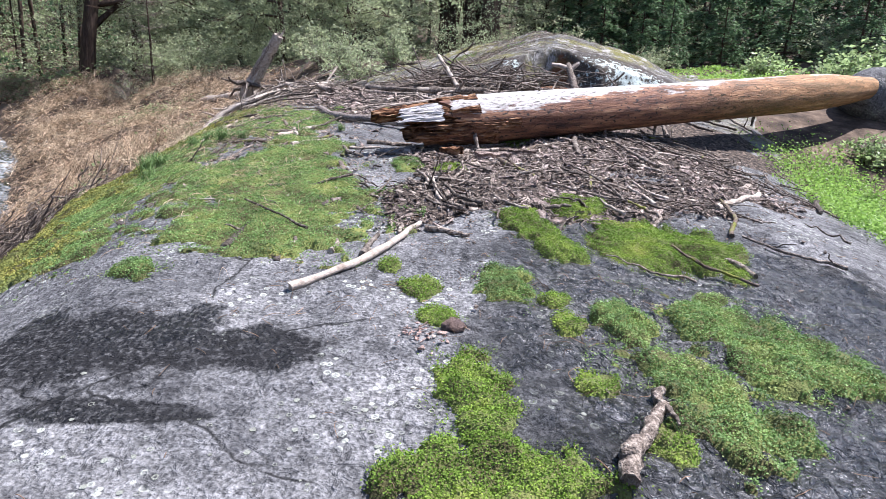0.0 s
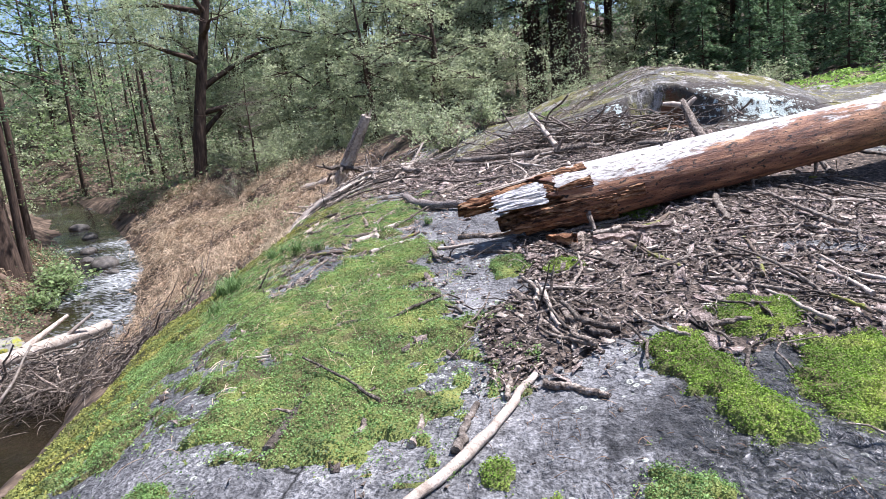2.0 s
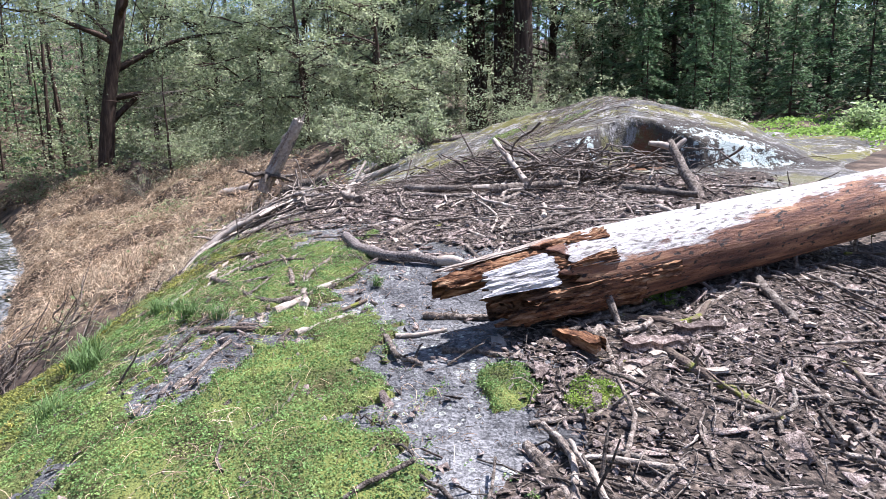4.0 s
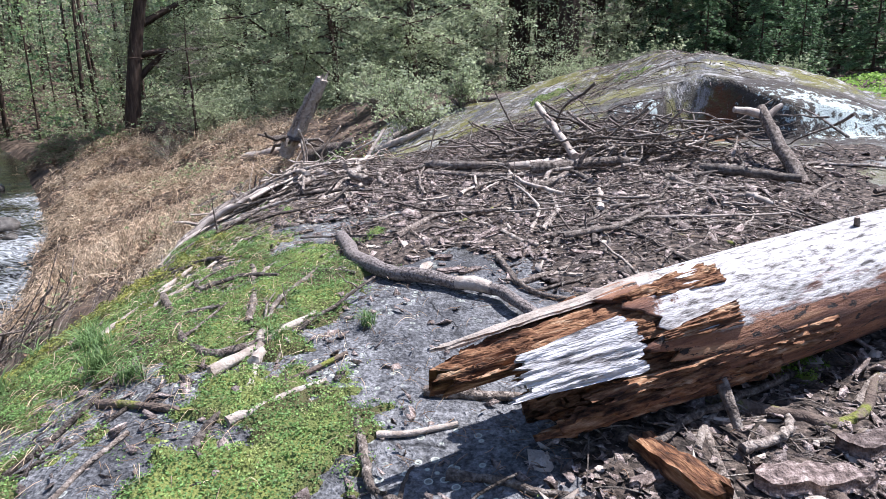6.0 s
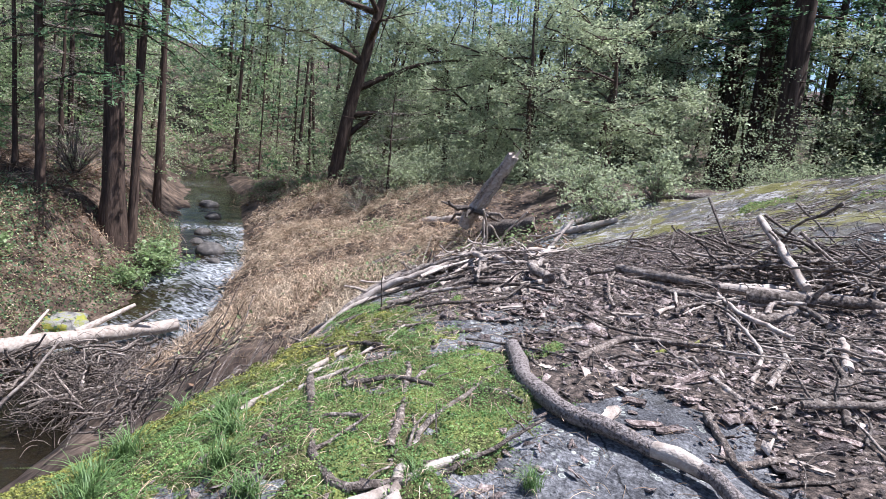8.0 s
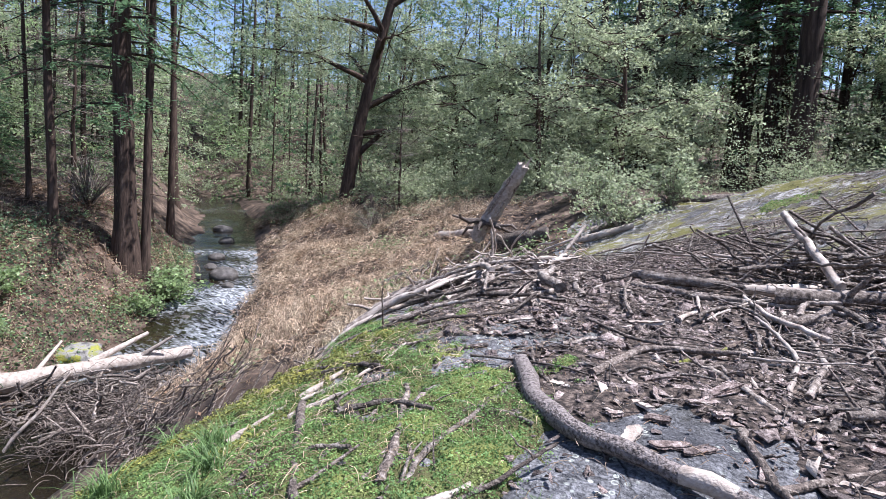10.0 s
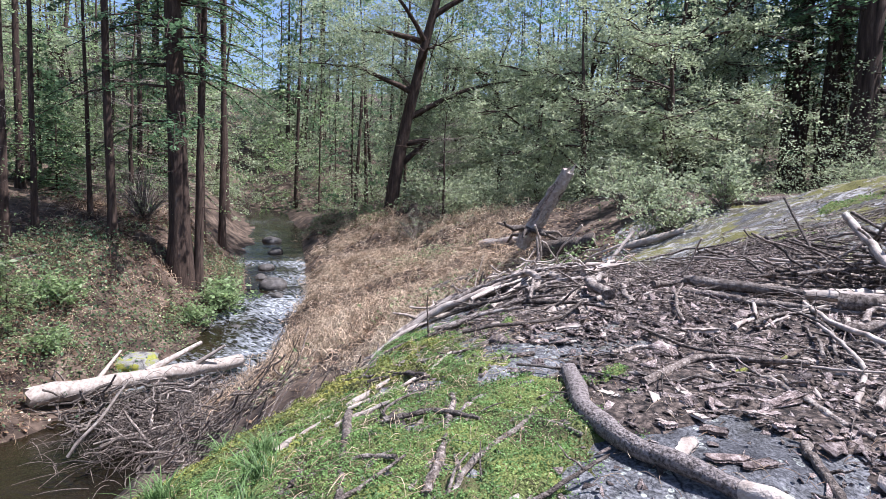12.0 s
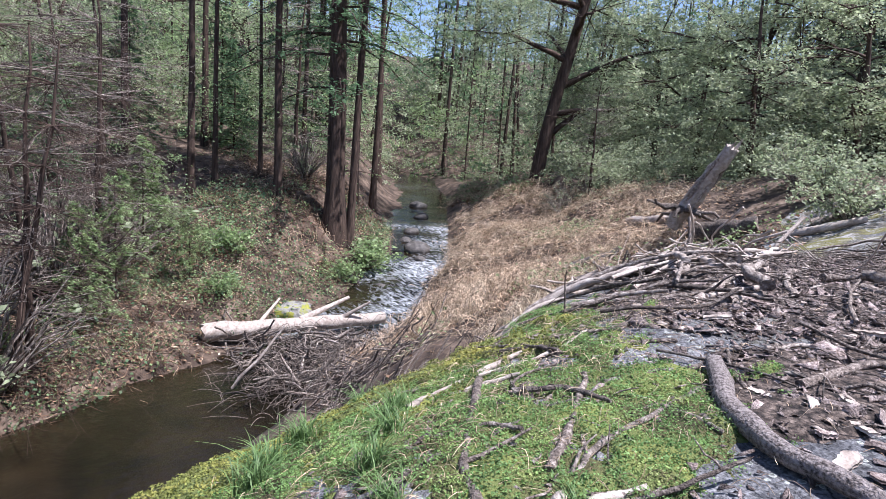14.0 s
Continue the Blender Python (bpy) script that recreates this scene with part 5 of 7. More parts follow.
def lichen_rings(n, cx, cy, rx, ry, seed):
    """Flat pale rosettes of lichen on the bare granite, brighter at the rim."""
    rng = np.random.default_rng(seed)
    vs, fs, off = [], [], 0
    for _ in range(n):
        x, y, r = cx + rng.normal() * rx, cy + rng.normal() * ry, rng.uniform(0.004, 0.014)
        a = np.arange(14) * 2 * math.pi / 14
        inner = rng.choice([0.0, 0.55, 0.7])
        out = r * rng.uniform(0.82, 1.15, 14)
        px = np.concatenate([x + np.cos(a) * out, x + np.cos(a) * out * inner])
        py = np.concatenate([y + np.sin(a) * out, y + np.sin(a) * out * inner])
        vs.append(np.column_stack([px, py, rock_top(px, py) + 0.003]))
        j = np.arange(14)
        k = (j + 1) % 14
        fs.append(np.stack([j, k, k + 14, j + 14], -1) + off)
        off += 28
    mat = material("pale_lichen", [(0.35, (0.17, 0.175, 0.15)), (0.6, (0.26, 0.275, 0.23)), (0.75, (0.36, 0.375, 0.32))], 0.03, 0.95, 0.5, 6, 0.006, spread=0.2)
    return tagged(new("lichen", mesh("lichen", np.concatenate(vs), np.concatenate(fs), mat)), "pale grey-green lichen rosettes on the granite", "lichen", kind="stuff")


lichen_rings(90, -0.28, 2.0, 0.3, 0.16, 951)
lichen_rings(30, -0.9, 1.75, 0.5, 0.2, 952)
lichen_rings(25, 0.1, 2.75, 0.5, 0.4, 953)
M_PINK = material("pink_stone", [(0.35, (0.2, 0.12, 0.1)), (0.55, (0.46, 0.33, 0.28)), (0.75, (0.65, 0.53, 0.47))], 0.03, 0.9, 1.0, 8, 0.01, spread=0.3)
chips("bark_litter", 70, ((-0.27, 2.64, 0.1, 0.08), (-0.24, 2.72, 0.08, 0.06)), 0.008, 0.03, M_PINK, 56, "small heap of pinkish bark flakes on the rock", 0.7)

HUMP = ((0.4, 16.4, 1.6, 1.6), (-1.4, 16.6, 1.2, 1.6), (1.6, 19.0, 1.8, 2.0))
chips("bark_litter", 2600, HUMP + ((-2.2, 15.0, 1.0, 1.2),), 0.015, 0.05, M_CHIP, 57, "thin brown litter on top of the granite hump", 0.7)
needles("twig_litter", 600, HUMP, 0.1, 0.5, 0.005, M_STICK, 65, "thin dead twigs on top of the granite hump", 0.02)

# ---------- moss ----------
def moss(name, label, mask, box, thick, leaf_mat, leaf_size, density, seed, step=0.03, ragged=0.35):
    """A cushion of moss on the rock wherever mask is above nought, with small shoots standing on it."""
    rng = np.random.default_rng(seed)
    x0, y0, x1, y1 = box
    full = lambda x, y: mask(x, y) + ragged * (0.6 * bumps(x, y, 0.35, seed, 4) + 0.5 * bumps(x, y, 0.09, seed + 4, 3))
    top = lambda x, y: surface(x, y) + thick * np.sqrt(np.clip(full(x, y), 0, 0.35) / 0.35) * (0.8 + 0.5 * bumps(x, y, 0.12, seed + 7, 3)) - 0.02 * (full(x, y) < 0.0) - 0.004
    v, f = sheet(np.arange(x0, x1, step), np.arange(y0, y1, step), top)
    inside = full(v[:, 0], v[:, 1]) > -0.03
    f = f[inside[f].any(1)]
    used = np.unique(f)
    remap = np.zeros(len(v), int)
    remap[used] = np.arange(len(used))
    ob = tagged(new(name, mesh(name, v[used], remap[f], M_MOSS)), label, "moss")
    n = int(density * (x1 - x0) * (y1 - y0))
    x, y = rng.uniform(x0, x1, n), rng.uniform(y0, y1, n)
    thickly = full(x, y)
    ok = (thickly > 0.02) & (bumps(x, y, 0.18, seed + 9, 3) > -0.45) | (thickly > -0.3) & (rng.random(n) < 0.22 * np.clip(1 + thickly / 0.3, 0, 1))
    x, y = x[ok], y[ok]
    c = np.stack([x, y, np.maximum(top(x, y), surface(x, y)) + rng.uniform(0.0, 0.022, len(x))], -1)
    lv, lf = leaves(c, leaf_size, rng, 0.55, 1.4)
    tagged(part("foliage", mesh("foliage", lv, lf, leaf_mat, False), ob), kind="stuff")
    return ob


CARPET = ((-1.03, 4.38, 0.46, 0.68, 3), (-1.55, 4.25, 0.5, 0.55, 12), (-2.0, 5.0, 0.9, 0.85, 0), (-1.92, 6.36, 0.45, 0.7, 15), (-1.53, 5.07, 0.5, 0.6, 11), (-1.05, 4.75, 0.4, 0.35, 6),
          (-1.75, 6.03, 0.42, 0.5, 8), (-2.29, 8.11, 0.3, 0.75, 2), (-2.66, 8.28, 0.6, 0.5, 18), (-2.63, 7.46, 0.55, 0.45, 16), (-3.29, 7.76, 0.85, 0.8, -18), (-3.03, 9.0, 0.35, 0.3, 8))


def carpet(x, y):
    m = np.full(np.shape(x), -9.0)
    for e in CARPET:
        m = np.maximum(m, ellipse(x, y, *e) * min(e[2], e[3]) * 2.2)
    u, v = x / U, y / U
    d = edge_drop(u, v)
    strip = np.minimum(np.minimum(d - 0.42, brink(v) - 0.1 - d) * 1.4, np.minimum(v - 1.9 - 0.25 * (1.3 - d), 5.3 - v) * 1.4)
    return np.clip(np.maximum(m, strip), -1, 0.34)


moss("moss_carpet", "bright green carpet of moss and clover over the rock's edge", carpet, (-7.6, 3.2, -0.4, 11.8), 0.05, M_CLOVER, 0.0085, 11000, 101, 0.035, 1.0)


def yellow_edge(x, y):
    d, v = edge_drop(x / U, y / U), y / U
    return np.clip(np.minimum(np.minimum(d - brink(v) + 0.42, brink(v) + 0.95 - d), np.minimum(v - 1.9, 4.8 - v)) * 1.4, -1, 0.4) + 0.02


moss("moss_carpet", "yellow-green moss on the steep edge of the rock", yellow_edge, (-7.8, 3.6, -2.6, 10.4), 0.085, M_YELLOW, 0.012, 6500, 103, 0.04, 0.8)
MOSS_TEXT = "thick bright green moss cushion on the granite"
for k, (cx, cy, rx, ry, turn) in enumerate(((0.15, 3.29, 0.17, 0.26, 11), (0.4, 4.2, 0.2, 0.42, 23), (1.3, 4.3, 0.5, 0.42, 19), (0.76, 2.95, 0.17, 0.2, 12), (-0.02, 2.35, 0.17, 0.24, 13), (0.04, 1.78, 0.48, 0.2, 5),
                                            (-2.0, 3.3, 0.16, 0.13, -25), (0.69, 4.93, 0.28, 0.23, 30), (0.27, 7.64, 0.24, 0.3, 20), (-0.78, 6.12, 0.17, 0.22, 8), (-0.33, 5.93, 0.14, 0.2, -11))):
    box = (cx - rx - 0.15, cy - ry - 0.15, cx + rx + 0.15, cy + ry + 0.15)
    moss("moss_patch", MOSS_TEXT, lambda x, y: ellipse(x, y, cx, cy, rx, ry, turn), box, 0.05, M_SPHAG if k % 3 else M_CLOVER, 0.0068, 30000, 110 + k, 0.018, 0.85)
for k, (cx, cy, rx, ry) in enumerate(((-0.30, 3.27, 0.12, 0.14), (-0.19, 2.92, 0.1, 0.12), (-0.51, 3.53, 0.1, 0.11), (0.55, 2.41, 0.1, 0.12), (0.76, 2.07, 0.1, 0.12), (0.08, 2.08, 0.1, 0.14), (0.42, 3.16, 0.09, 0.13), (0.47, 2.93, 0.09, 0.11), (-1.0, 1.35, 0.12, 0.1))):
    moss("moss_tuft", "small tuft of moss in a hollow of the rock", lambda x, y: ellipse(x, y, cx, cy, rx, ry), (cx - rx - 0.1, cy - ry - 0.1, cx + rx + 0.1, cy + ry + 0.1), 0.035, M_SPHAG, 0.0066, 28000, 130 + k, 0.015, 0.9)


def right_bank(x, y):
    m = np.full(np.shape(x), -9.0)
    for e in ((1.25, 3.06, 0.3, 0.42, 16), (1.44, 2.88, 0.4, 0.5, 9), (0.96, 2.50, 0.34, 0.32, 9), (1.12, 2.21, 0.3, 0.24, 7), (1.7, 2.8, 0.3, 0.3, 5)):
        m = np.maximum(m, ellipse(x, y, *e))
    return m - 0.12


for k, (cx, cy, rx, ry) in enumerate(((-0.88, 18.0, 0.5, 0.3), (2.9, 18.3, 0.5, 0.35), (0.6, 16.6, 0.3, 0.25), (-1.6, 15.6, 0.3, 0.3))):
    moss("moss_patch", "olive moss patch on the top of the granite hump", lambda x, y: ellipse(x, y, cx, cy, rx, ry), (cx - rx - 0.3, cy - ry - 0.3, cx + rx + 0.3, cy + ry + 0.3), 0.03, M_CLOVER, 0.02, 900, 170 + k, 0.05, 0.8)
moss("moss_carpet", "green moss spreading down the wet side of the rock", right_bank, (0.5, 1.6, 2.5, 3.7), 0.045, M_CLOVER, 0.0072, 27000, 150, 0.02, 1.0)


# ---------- soil and litter that lie on the rock ----------
# soil colour kept dark to paint in the shadow between the bark flakes
M_SOIL_SHADE = material("shaded_litter_soil", [(0.38, (0.011, 0.009, 0.007)), (0.48, (0.045, 0.034, 0.027)), (0.58, (0.12, 0.092, 0.072)), (0.7, (0.28, 0.22, 0.175))], 0.05, 0.95, 1.0, 12, 0.02)


def litter_bed():
    ragged = lambda x, y: litter_mask(x, y) + 0.55 * bumps(x, y, 0.7, 161, 5)
    top = lambda x, y: rock_top(x, y) + np.clip(ragged(x, y), -0.1, 0.2) * 0.12 + 0.012 * bumps(x, y, 0.06, 162, 2) * (ragged(x, y) > 0)
    v, f = sheet(np.arange(-5, 5, 0.04), np.arange(3, 17, 0.04), top)
    f = f[(ragged(v[:, 0], v[:, 1]) > -0.05)[f].any(1)]
    used = np.unique(f)
    remap = np.zeros(len(v), int)
    remap[used] = np.arange(len(used))
    return tagged(new("litter_bed", mesh("litter_bed", v[used], remap[f], M_SOIL_SHADE)), "brown bed of needles and bark crumbs on the rock, darkened as shaded gaps", "litter", kind="stuff")


litter_bed()


# ---------- plants of the rock's edge ----------
def tuft(n, tall, wide, seed, mat=M_GRASS):
    """A tuft of narrow arching blades."""
    rng = np.random.default_rng(seed)
    a = rng.uniform(0, 2 * math.pi, n)
    out = wide * np.abs(rng.normal(0.6, 0.4, n))
    h = tall * rng.uniform(0.5, 1.1, n)
    t = np.linspace(0, 1, 5)
    d = np.stack([np.cos(a), np.sin(a)], -1)
    base = rng.normal(0, wide * 0.18, (n, 2))
    xy = base[:, None] + d[:, None] * (out[:, None] * t**1.8)[..., None]
    z = h[:, None] * (t - 0.35 * t**3)
    p = np.concatenate([xy, z[..., None]], -1)
    s = np.stack([-np.sin(a), np.cos(a), 0 * a], -1)[:, None] * (0.0035 * np.array([1, 1, 0.8, 0.55, 0.1]))[None, :, None]
    v = np.stack([p - s, p + s], 2).reshape(-1, 3)
    b = np.arange(n)[:, None] * 10
    f = np.concatenate([b + [2 * i, 2 * i + 1, 2 * i + 3, 2 * i + 2] for i in range(4)])
    return mesh("grass_tuft", v, f, mat)


TUFTS = [tuft(130, 0.26, 0.2, 201), tuft(90, 0.2, 0.22, 202)]
tuft_rng = np.random.default_rng(6)
for k, (x, y, s) in enumerate(((-4.13, 7.45, 1.2), (-3.36, 7.49, 1.0), (-4.0, 7.15, 1.1), (-2.75, 6.95, 0.8), (-3.75, 7.85, 0.9), (-4.4, 8.1, 1.0), (-3.05, 7.1, 0.8), (-4.7, 8.6, 1.0), (-3.7, 6.9, 1.0), (-3.45, 6.2, 0.9), (-5.2, 9.3, 1.0), (-2.2, 7.35, 0.6), (-1.75, 7.55, 0.5), (-3.9, 9.2, 0.7))):
    ob = tagged(new("grass_tuft", TUFTS[k % 2]), "green tuft of fine grass in the moss", "grass", "grass tufts")
    ob.matrix_basis = pose(x, y, height(x, y) + 0.01, 0, 0, float(tuft_rng.uniform(0, 360))) @ Matrix.Scale(s, 4)


def ground_leaves(name, n, zones, size, mat, seed, label, up=0.06, flat=0.6, k=0.6, category="plants"):
    rng = np.random.default_rng(seed)
    x, y = zone_points(rng, n, zones, k)
    dist, level, _ = creek_near(x / U, y / U)
    ok = (dist > 0.6 + 0.4 * (y < 12)) & (rockness(x, y) < 0.55)
    x, y = x[ok], y[ok]
    c = np.stack([x, y, surface(x, y) + np.abs(rng.normal(0, up, len(x))) + 0.01], -1)
    v, f = leaves(c, size, rng, flat, 1.5)
    return tagged(new(name, mesh(name, v, f, mat, False)), label, category, kind="stuff")


def canes(name, n, zones, low, high, thick, mat, seed, label, arch=0.25, k=0.6, bends=6, follow=0.85):
    """Thin arching canes that loop over one another."""
    rng = np.random.default_rng(seed)
    x, y = zone_points(rng, n, zones, k)
    ok = (creek_near(x / U, y / U)[0] > 0.5) & (bumps(x, y, 0.9, seed, 3) + rng.uniform(-0.3, 0.3, n) > -0.15)
    x, y = x[ok], y[ok]
    n = len(x)
    a, ln = rng.uniform(0, 2 * math.pi, n), rng.uniform(low, high, n)
    t = np.linspace(0, 1, bends)
    curl, wave = rng.normal(0, 4.2, n), rng.normal(0, 1.2, n)
    ang = a[:, None] + curl[:, None] * (t - 0.5) + wave[:, None] * np.sin(t * 7)
    step = ln[:, None] / (bends - 1)
    px = x[:, None] + np.cumsum(np.cos(ang) * step, 1)
    py = y[:, None] + np.cumsum(np.sin(ang) * step, 1)
    h = np.abs(rng.normal(0, arch, n)) + 0.35 * rng.uniform(0, 1, n) * np.clip(bumps(x, y, 0.8, seed + 40, 2), 0, 1)
    pz = ground_top(x, y)[:, None] + follow * (ground_top(px, py) - ground_top(x, y)[:, None]) + h[:, None] * np.sin(math.pi * (0.15 + 0.85 * t)) + rng.normal(0, arch * 0.5, n)[:, None] * t + 0.02
    pz = np.maximum(pz, ground_top(px, py) + 0.01)
    p = np.stack([px, py, pz], -1)
    s = np.stack([-np.sin(ang), np.cos(ang), 0 * ang], -1)
    w = (thick * rng.uniform(0.6, 1.4, n))[:, None, None] * np.linspace(1.15, 0.5, bends)[None, :, None]
    up = np.array([0, 0, 0.87])
    v = np.stack([p + s * w, p - s * w * 0.5 + up * w, p - s * w * 0.5 - up * w], 2).reshape(-1, 3)
    base = np.arange(n)[:, None] * (3 * bends)
    f = [base + [i * 3 + j, i * 3 + (j + 1) % 3, i * 3 + 3 + (j + 1) % 3, i * 3 + 3 + j] for i in range(bends - 1) for j in range(3)]
    return tagged(new(name, mesh(name, v, np.concatenate(f), mat)), label, "brambles", kind="stuff")


# ---------- tangles on the banks ----------
STRAW = ((-13.2, 17.2, 0.9, 1.2), (-11.7, 15.3, 0.9, 1.1), (-8.4, 14.6, 1.5, 1.5), (-6.8, 13.6, 1.2, 1.5), (-8.6, 17.2, 1.3, 1.5), (-5.8, 12.4, 0.7, 0.7), (-9.8, 15.6, 1.0, 1.0))
BEYOND = ((-15.6, 21.6, 1.3, 1.5), (-17.6, 24.6, 1.5, 1.6), (-13.4, 19.0, 1.2, 1.5), (-20.0, 27.0, 1.4, 1.2), (-14.5, 27.0, 2.4, 1.8), (-11.0, 24.8, 2.2, 1.6), (-18.0, 28.0, 2.2, 1.4), (-11.5, 20.0, 2.2, 2.0), (-14.0, 23.0, 2.5, 1.8), (-9.5, 20.5, 1.8, 2.0), (-16.5, 24.6, 2.0, 1.4))
BANK = ((-23.2, 23.4, 1.4, 1.5), (-21.6, 21.4, 0.8, 1.0), (-19.5, 13.0, 2.6, 3.0), (-17.0, 9.6, 2.0, 2.6), (-22.5, 17.0, 2.6, 3.0), (-19.6, 18.0, 1.2, 1.4), (-15.0, 7.5, 1.4, 2.4), (-16.0, 10.8, 0.9, 1.4), (-25.5, 20.0, 3.0, 3.0))
canes("dead_brambles", 12500, STRAW, 0.18, 0.5, 0.0045, M_STRAW, 301, "tangle of dry straw-coloured bramble canes on the bank", 0.14, bends=5, follow=0.45)
canes("dead_brambles", 9000, ((-11.6, 14.6, 1.0, 1.0), (-9.4, 14.4, 1.2, 1.1), (-8.2, 13.2, 1.2, 0.9), (-10.3, 15.8, 0.9, 1.2), (-8.2, 15.5, 1.2, 1.2)), 0.2, 0.6, 0.005, M_CANE, 302, "brown tangle of dead canes above the creek", 0.2, follow=0.4)
canes("dead_brambles", 12000, BEYOND, 0.3, 0.8, 0.006, M_CANE, 311, "low brown thicket of dead canes beside the creek", 0.2, bends=4, follow=0.55)
canes("dead_brambles", 3600, BEYOND, 0.3, 0.8, 0.006, M_STRAW, 312, "dry straw stalks among the brown thicket", 0.2, bends=4, follow=0.55)
canes("dead_brambles", 5200, BANK, 0.35, 1.1, 0.006, M_RUST, 303, "red-brown fern and bramble stalks on the far bank", 0.2, bends=4)
canes("dead_brambles", 3200, BANK, 0.3, 0.9, 0.005, M_CANE, 308, "pale dry stalks on the far bank", 0.22, bends=4)
UNDERCUT = ((-22.8, 31.0, 1.4, 0.9), (-20.6, 30.2, 1.2, 0.8), (-25.2, 31.6, 1.2, 0.8))
canes("dead_brambles", 3600, UNDERCUT, 0.3, 0.9, 0.008, M_CANE, 315, "brown dead canes hanging over the cut bank", 0.22, bends=4, follow=0.6)
ground_leaves("dead_leaves", 2600, UNDERCUT, 0.09, M_DRY, 316, "brown dead leaves on the cut bank of the creek", 0.08, 0.7, 0.7)
ground_leaves("creeper_leaves", 2200, UNDERCUT, 0.08, M_FERN, 317, "green creeper leaves over the cut bank", 0.25, 0.5)
ground_leaves("dead_leaves", 12000, STRAW + BEYOND + BANK + ((-6.0, 19.0, 2.5, 2.5),), 0.07, M_DRY, 304, "brown dead leaves on the forest floor", 0.06, 0.7, 0.7)
ground_leaves("dead_leaves", 4200, BEYOND + BANK[:3], 0.05, M_STRAW, 309, "pale dead leaves on the forest floor", 0.05, 0.7, 0.7)
GREEN = ((-20.2, 20.4, 0.7, 0.8), (-22.6, 23.6, 1.0, 1.0), (-17.6, 14.2, 1.2, 1.6), (-16.2, 9.6, 1.2, 2.0), (-18.6, 17.0, 1.0, 1.3), (-15.0, 6.6, 1.4, 1.6), (-21.6, 22.0, 1.6, 1.4), (-19.5, 11.5, 2.0, 2.4), (-22.0, 16.0, 2.0, 2.0), (-14.2, 9.0, 0.6, 1.6))
ground_leaves("creeper_leaves", 9000, GREEN, 0.05, M_FERN, 305, "green creeper leaves over the bank", 0.16, 0.5)
ground_leaves("creeper_leaves", 7000, GREEN + ((-20.5, 14.5, 2.2, 2.2),), 0.06, M_LEAF, 310, "dark green ferns and creepers over the bank", 0.3, 0.35)
ground_leaves("creeper_leaves", 2600, ((-8.6, 12.6, 0.6, 0.6), (-7.2, 14.4, 1.0, 1.0), (-9.8, 18.5, 1.6, 1.2), (-6.6, 20.0, 1.4, 1.2), (-13.0, 23.5, 1.4, 1.0)), 0.05, M_FERN, 313, "small green creeper leaves among the dead canes", 0.2, 0.5)
ground_leaves("herb_leaves", 26000, ((4.6, 7.6, 0.7, 0.9), (5.2, 9.0, 0.9, 1.1), (4.2, 5.6, 0.6, 1.0), (3.9, 4.2, 0.6, 0.8)), 0.024, M_HERB, 306, "bright green herbs beside the rock", 0.12, 0.5)
ground_leaves("herb_leaves", 5000, ((7.6, 18.0, 1.2, 2.5), (10.0, 20.5, 2.0, 3.0), (11.0, 16.0, 2.0, 2.5)), 0.06, M_HERB, 314, "green herbs on the ground beside the hump", 0.08, 0.5)
ground_leaves("herb_leaves", 3200, ((9.0, 27.0, 2.2, 2.5), (8.2, 23.0, 1.2, 2.0)), 0.06, M_HERB, 307, "green grass and herbs behind the hump", 0.05, 0.5)


# ---------- creek: stones, dead log, debris ----------
M_STONE = material("wet_stone", [(0.3, (0.03, 0.027, 0.023)), (0.55, (0.09, 0.08, 0.07)), (0.75, (0.2, 0.18, 0.16))], 0.3, 0.6, 0.6, 10, 0.05)


def boulder(x, y, size, seed, sink=0.35, mat=None, label="rounded wet stone in the creek", flat=0.65, rough=0.08):
    bm = bmesh.new()
    bmesh.ops.create_icosphere(bm, subdivisions=3, radius=1)
    off = Vector((seed * 3.1, seed * 1.7, 0))
    for v in bm.verts:
        v.co *= 1 + 0.28 * noise.noise(v.co * 0.9 + off) + rough * noise.noise(v.co * 3 + off)
        v.co.z *= flat
    for f in bm.faces:
        f.smooth = True
    me = bpy.data.meshes.new("boulder")
    bm.to_mesh(me)
    bm.free()
    me.materials.append(mat or M_STONE)
    ob = tagged(new("boulder", me), label, "stone", "creek stones")
    dist, level, _ = creek_near(np.array([x / U]), np.array([y / U]))
    z = max(height(x, y), float(level[0]) * U - 0.1) if dist[0] < 1.2 else height(x, y)
    ob.matrix_basis = pose(x, y, z + size * flat * (1 - 2 * sink), 0, 0, seed * 40) @ Matrix.Scale(size, 4)
    return ob


for k, (x, y, s) in enumerate(((-19.9, 22.9, 0.55), (-18.9, 22.2, 0.24), (-17.6, 19.2, 0.22), (-22.2, 24.6, 0.36), (-21.2, 23.4, 0.3), (-18.6, 18.7, 0.26), (-24.4, 27.2, 0.4), (-26.8, 29.2, 0.45))):
    boulder(x, y, s, k + 1)
boulder(-17.1, 15.3, 0.62, 44, 0.5, material("mossy_stone", [(0.35, (0.08, 0.075, 0.07)), (0.5, (0.24, 0.23, 0.2)), (0.58, (0.2, 0.21, 0.04)), (0.75, (0.33, 0.3, 0.05))], 0.5, 0.9, 0.6, 10, 0.05), "pale boulder with yellow moss on the bank", 0.6, 0.3)
boulder(8.1, 12.9, 0.75, 41, 0.3, M_GRANITE, "mossy boulder that props the fallen log", 0.9)
boulder(7.0, 12.2, 0.6, 42, 0.3, M_GRANITE, "mossy boulder that props the fallen log", 0.9)
boulder(-0.09, 2.8, 0.055, 43, 0.3, M_PINK, "small rough reddish-brown stone on the rock", 0.6, 0.45)

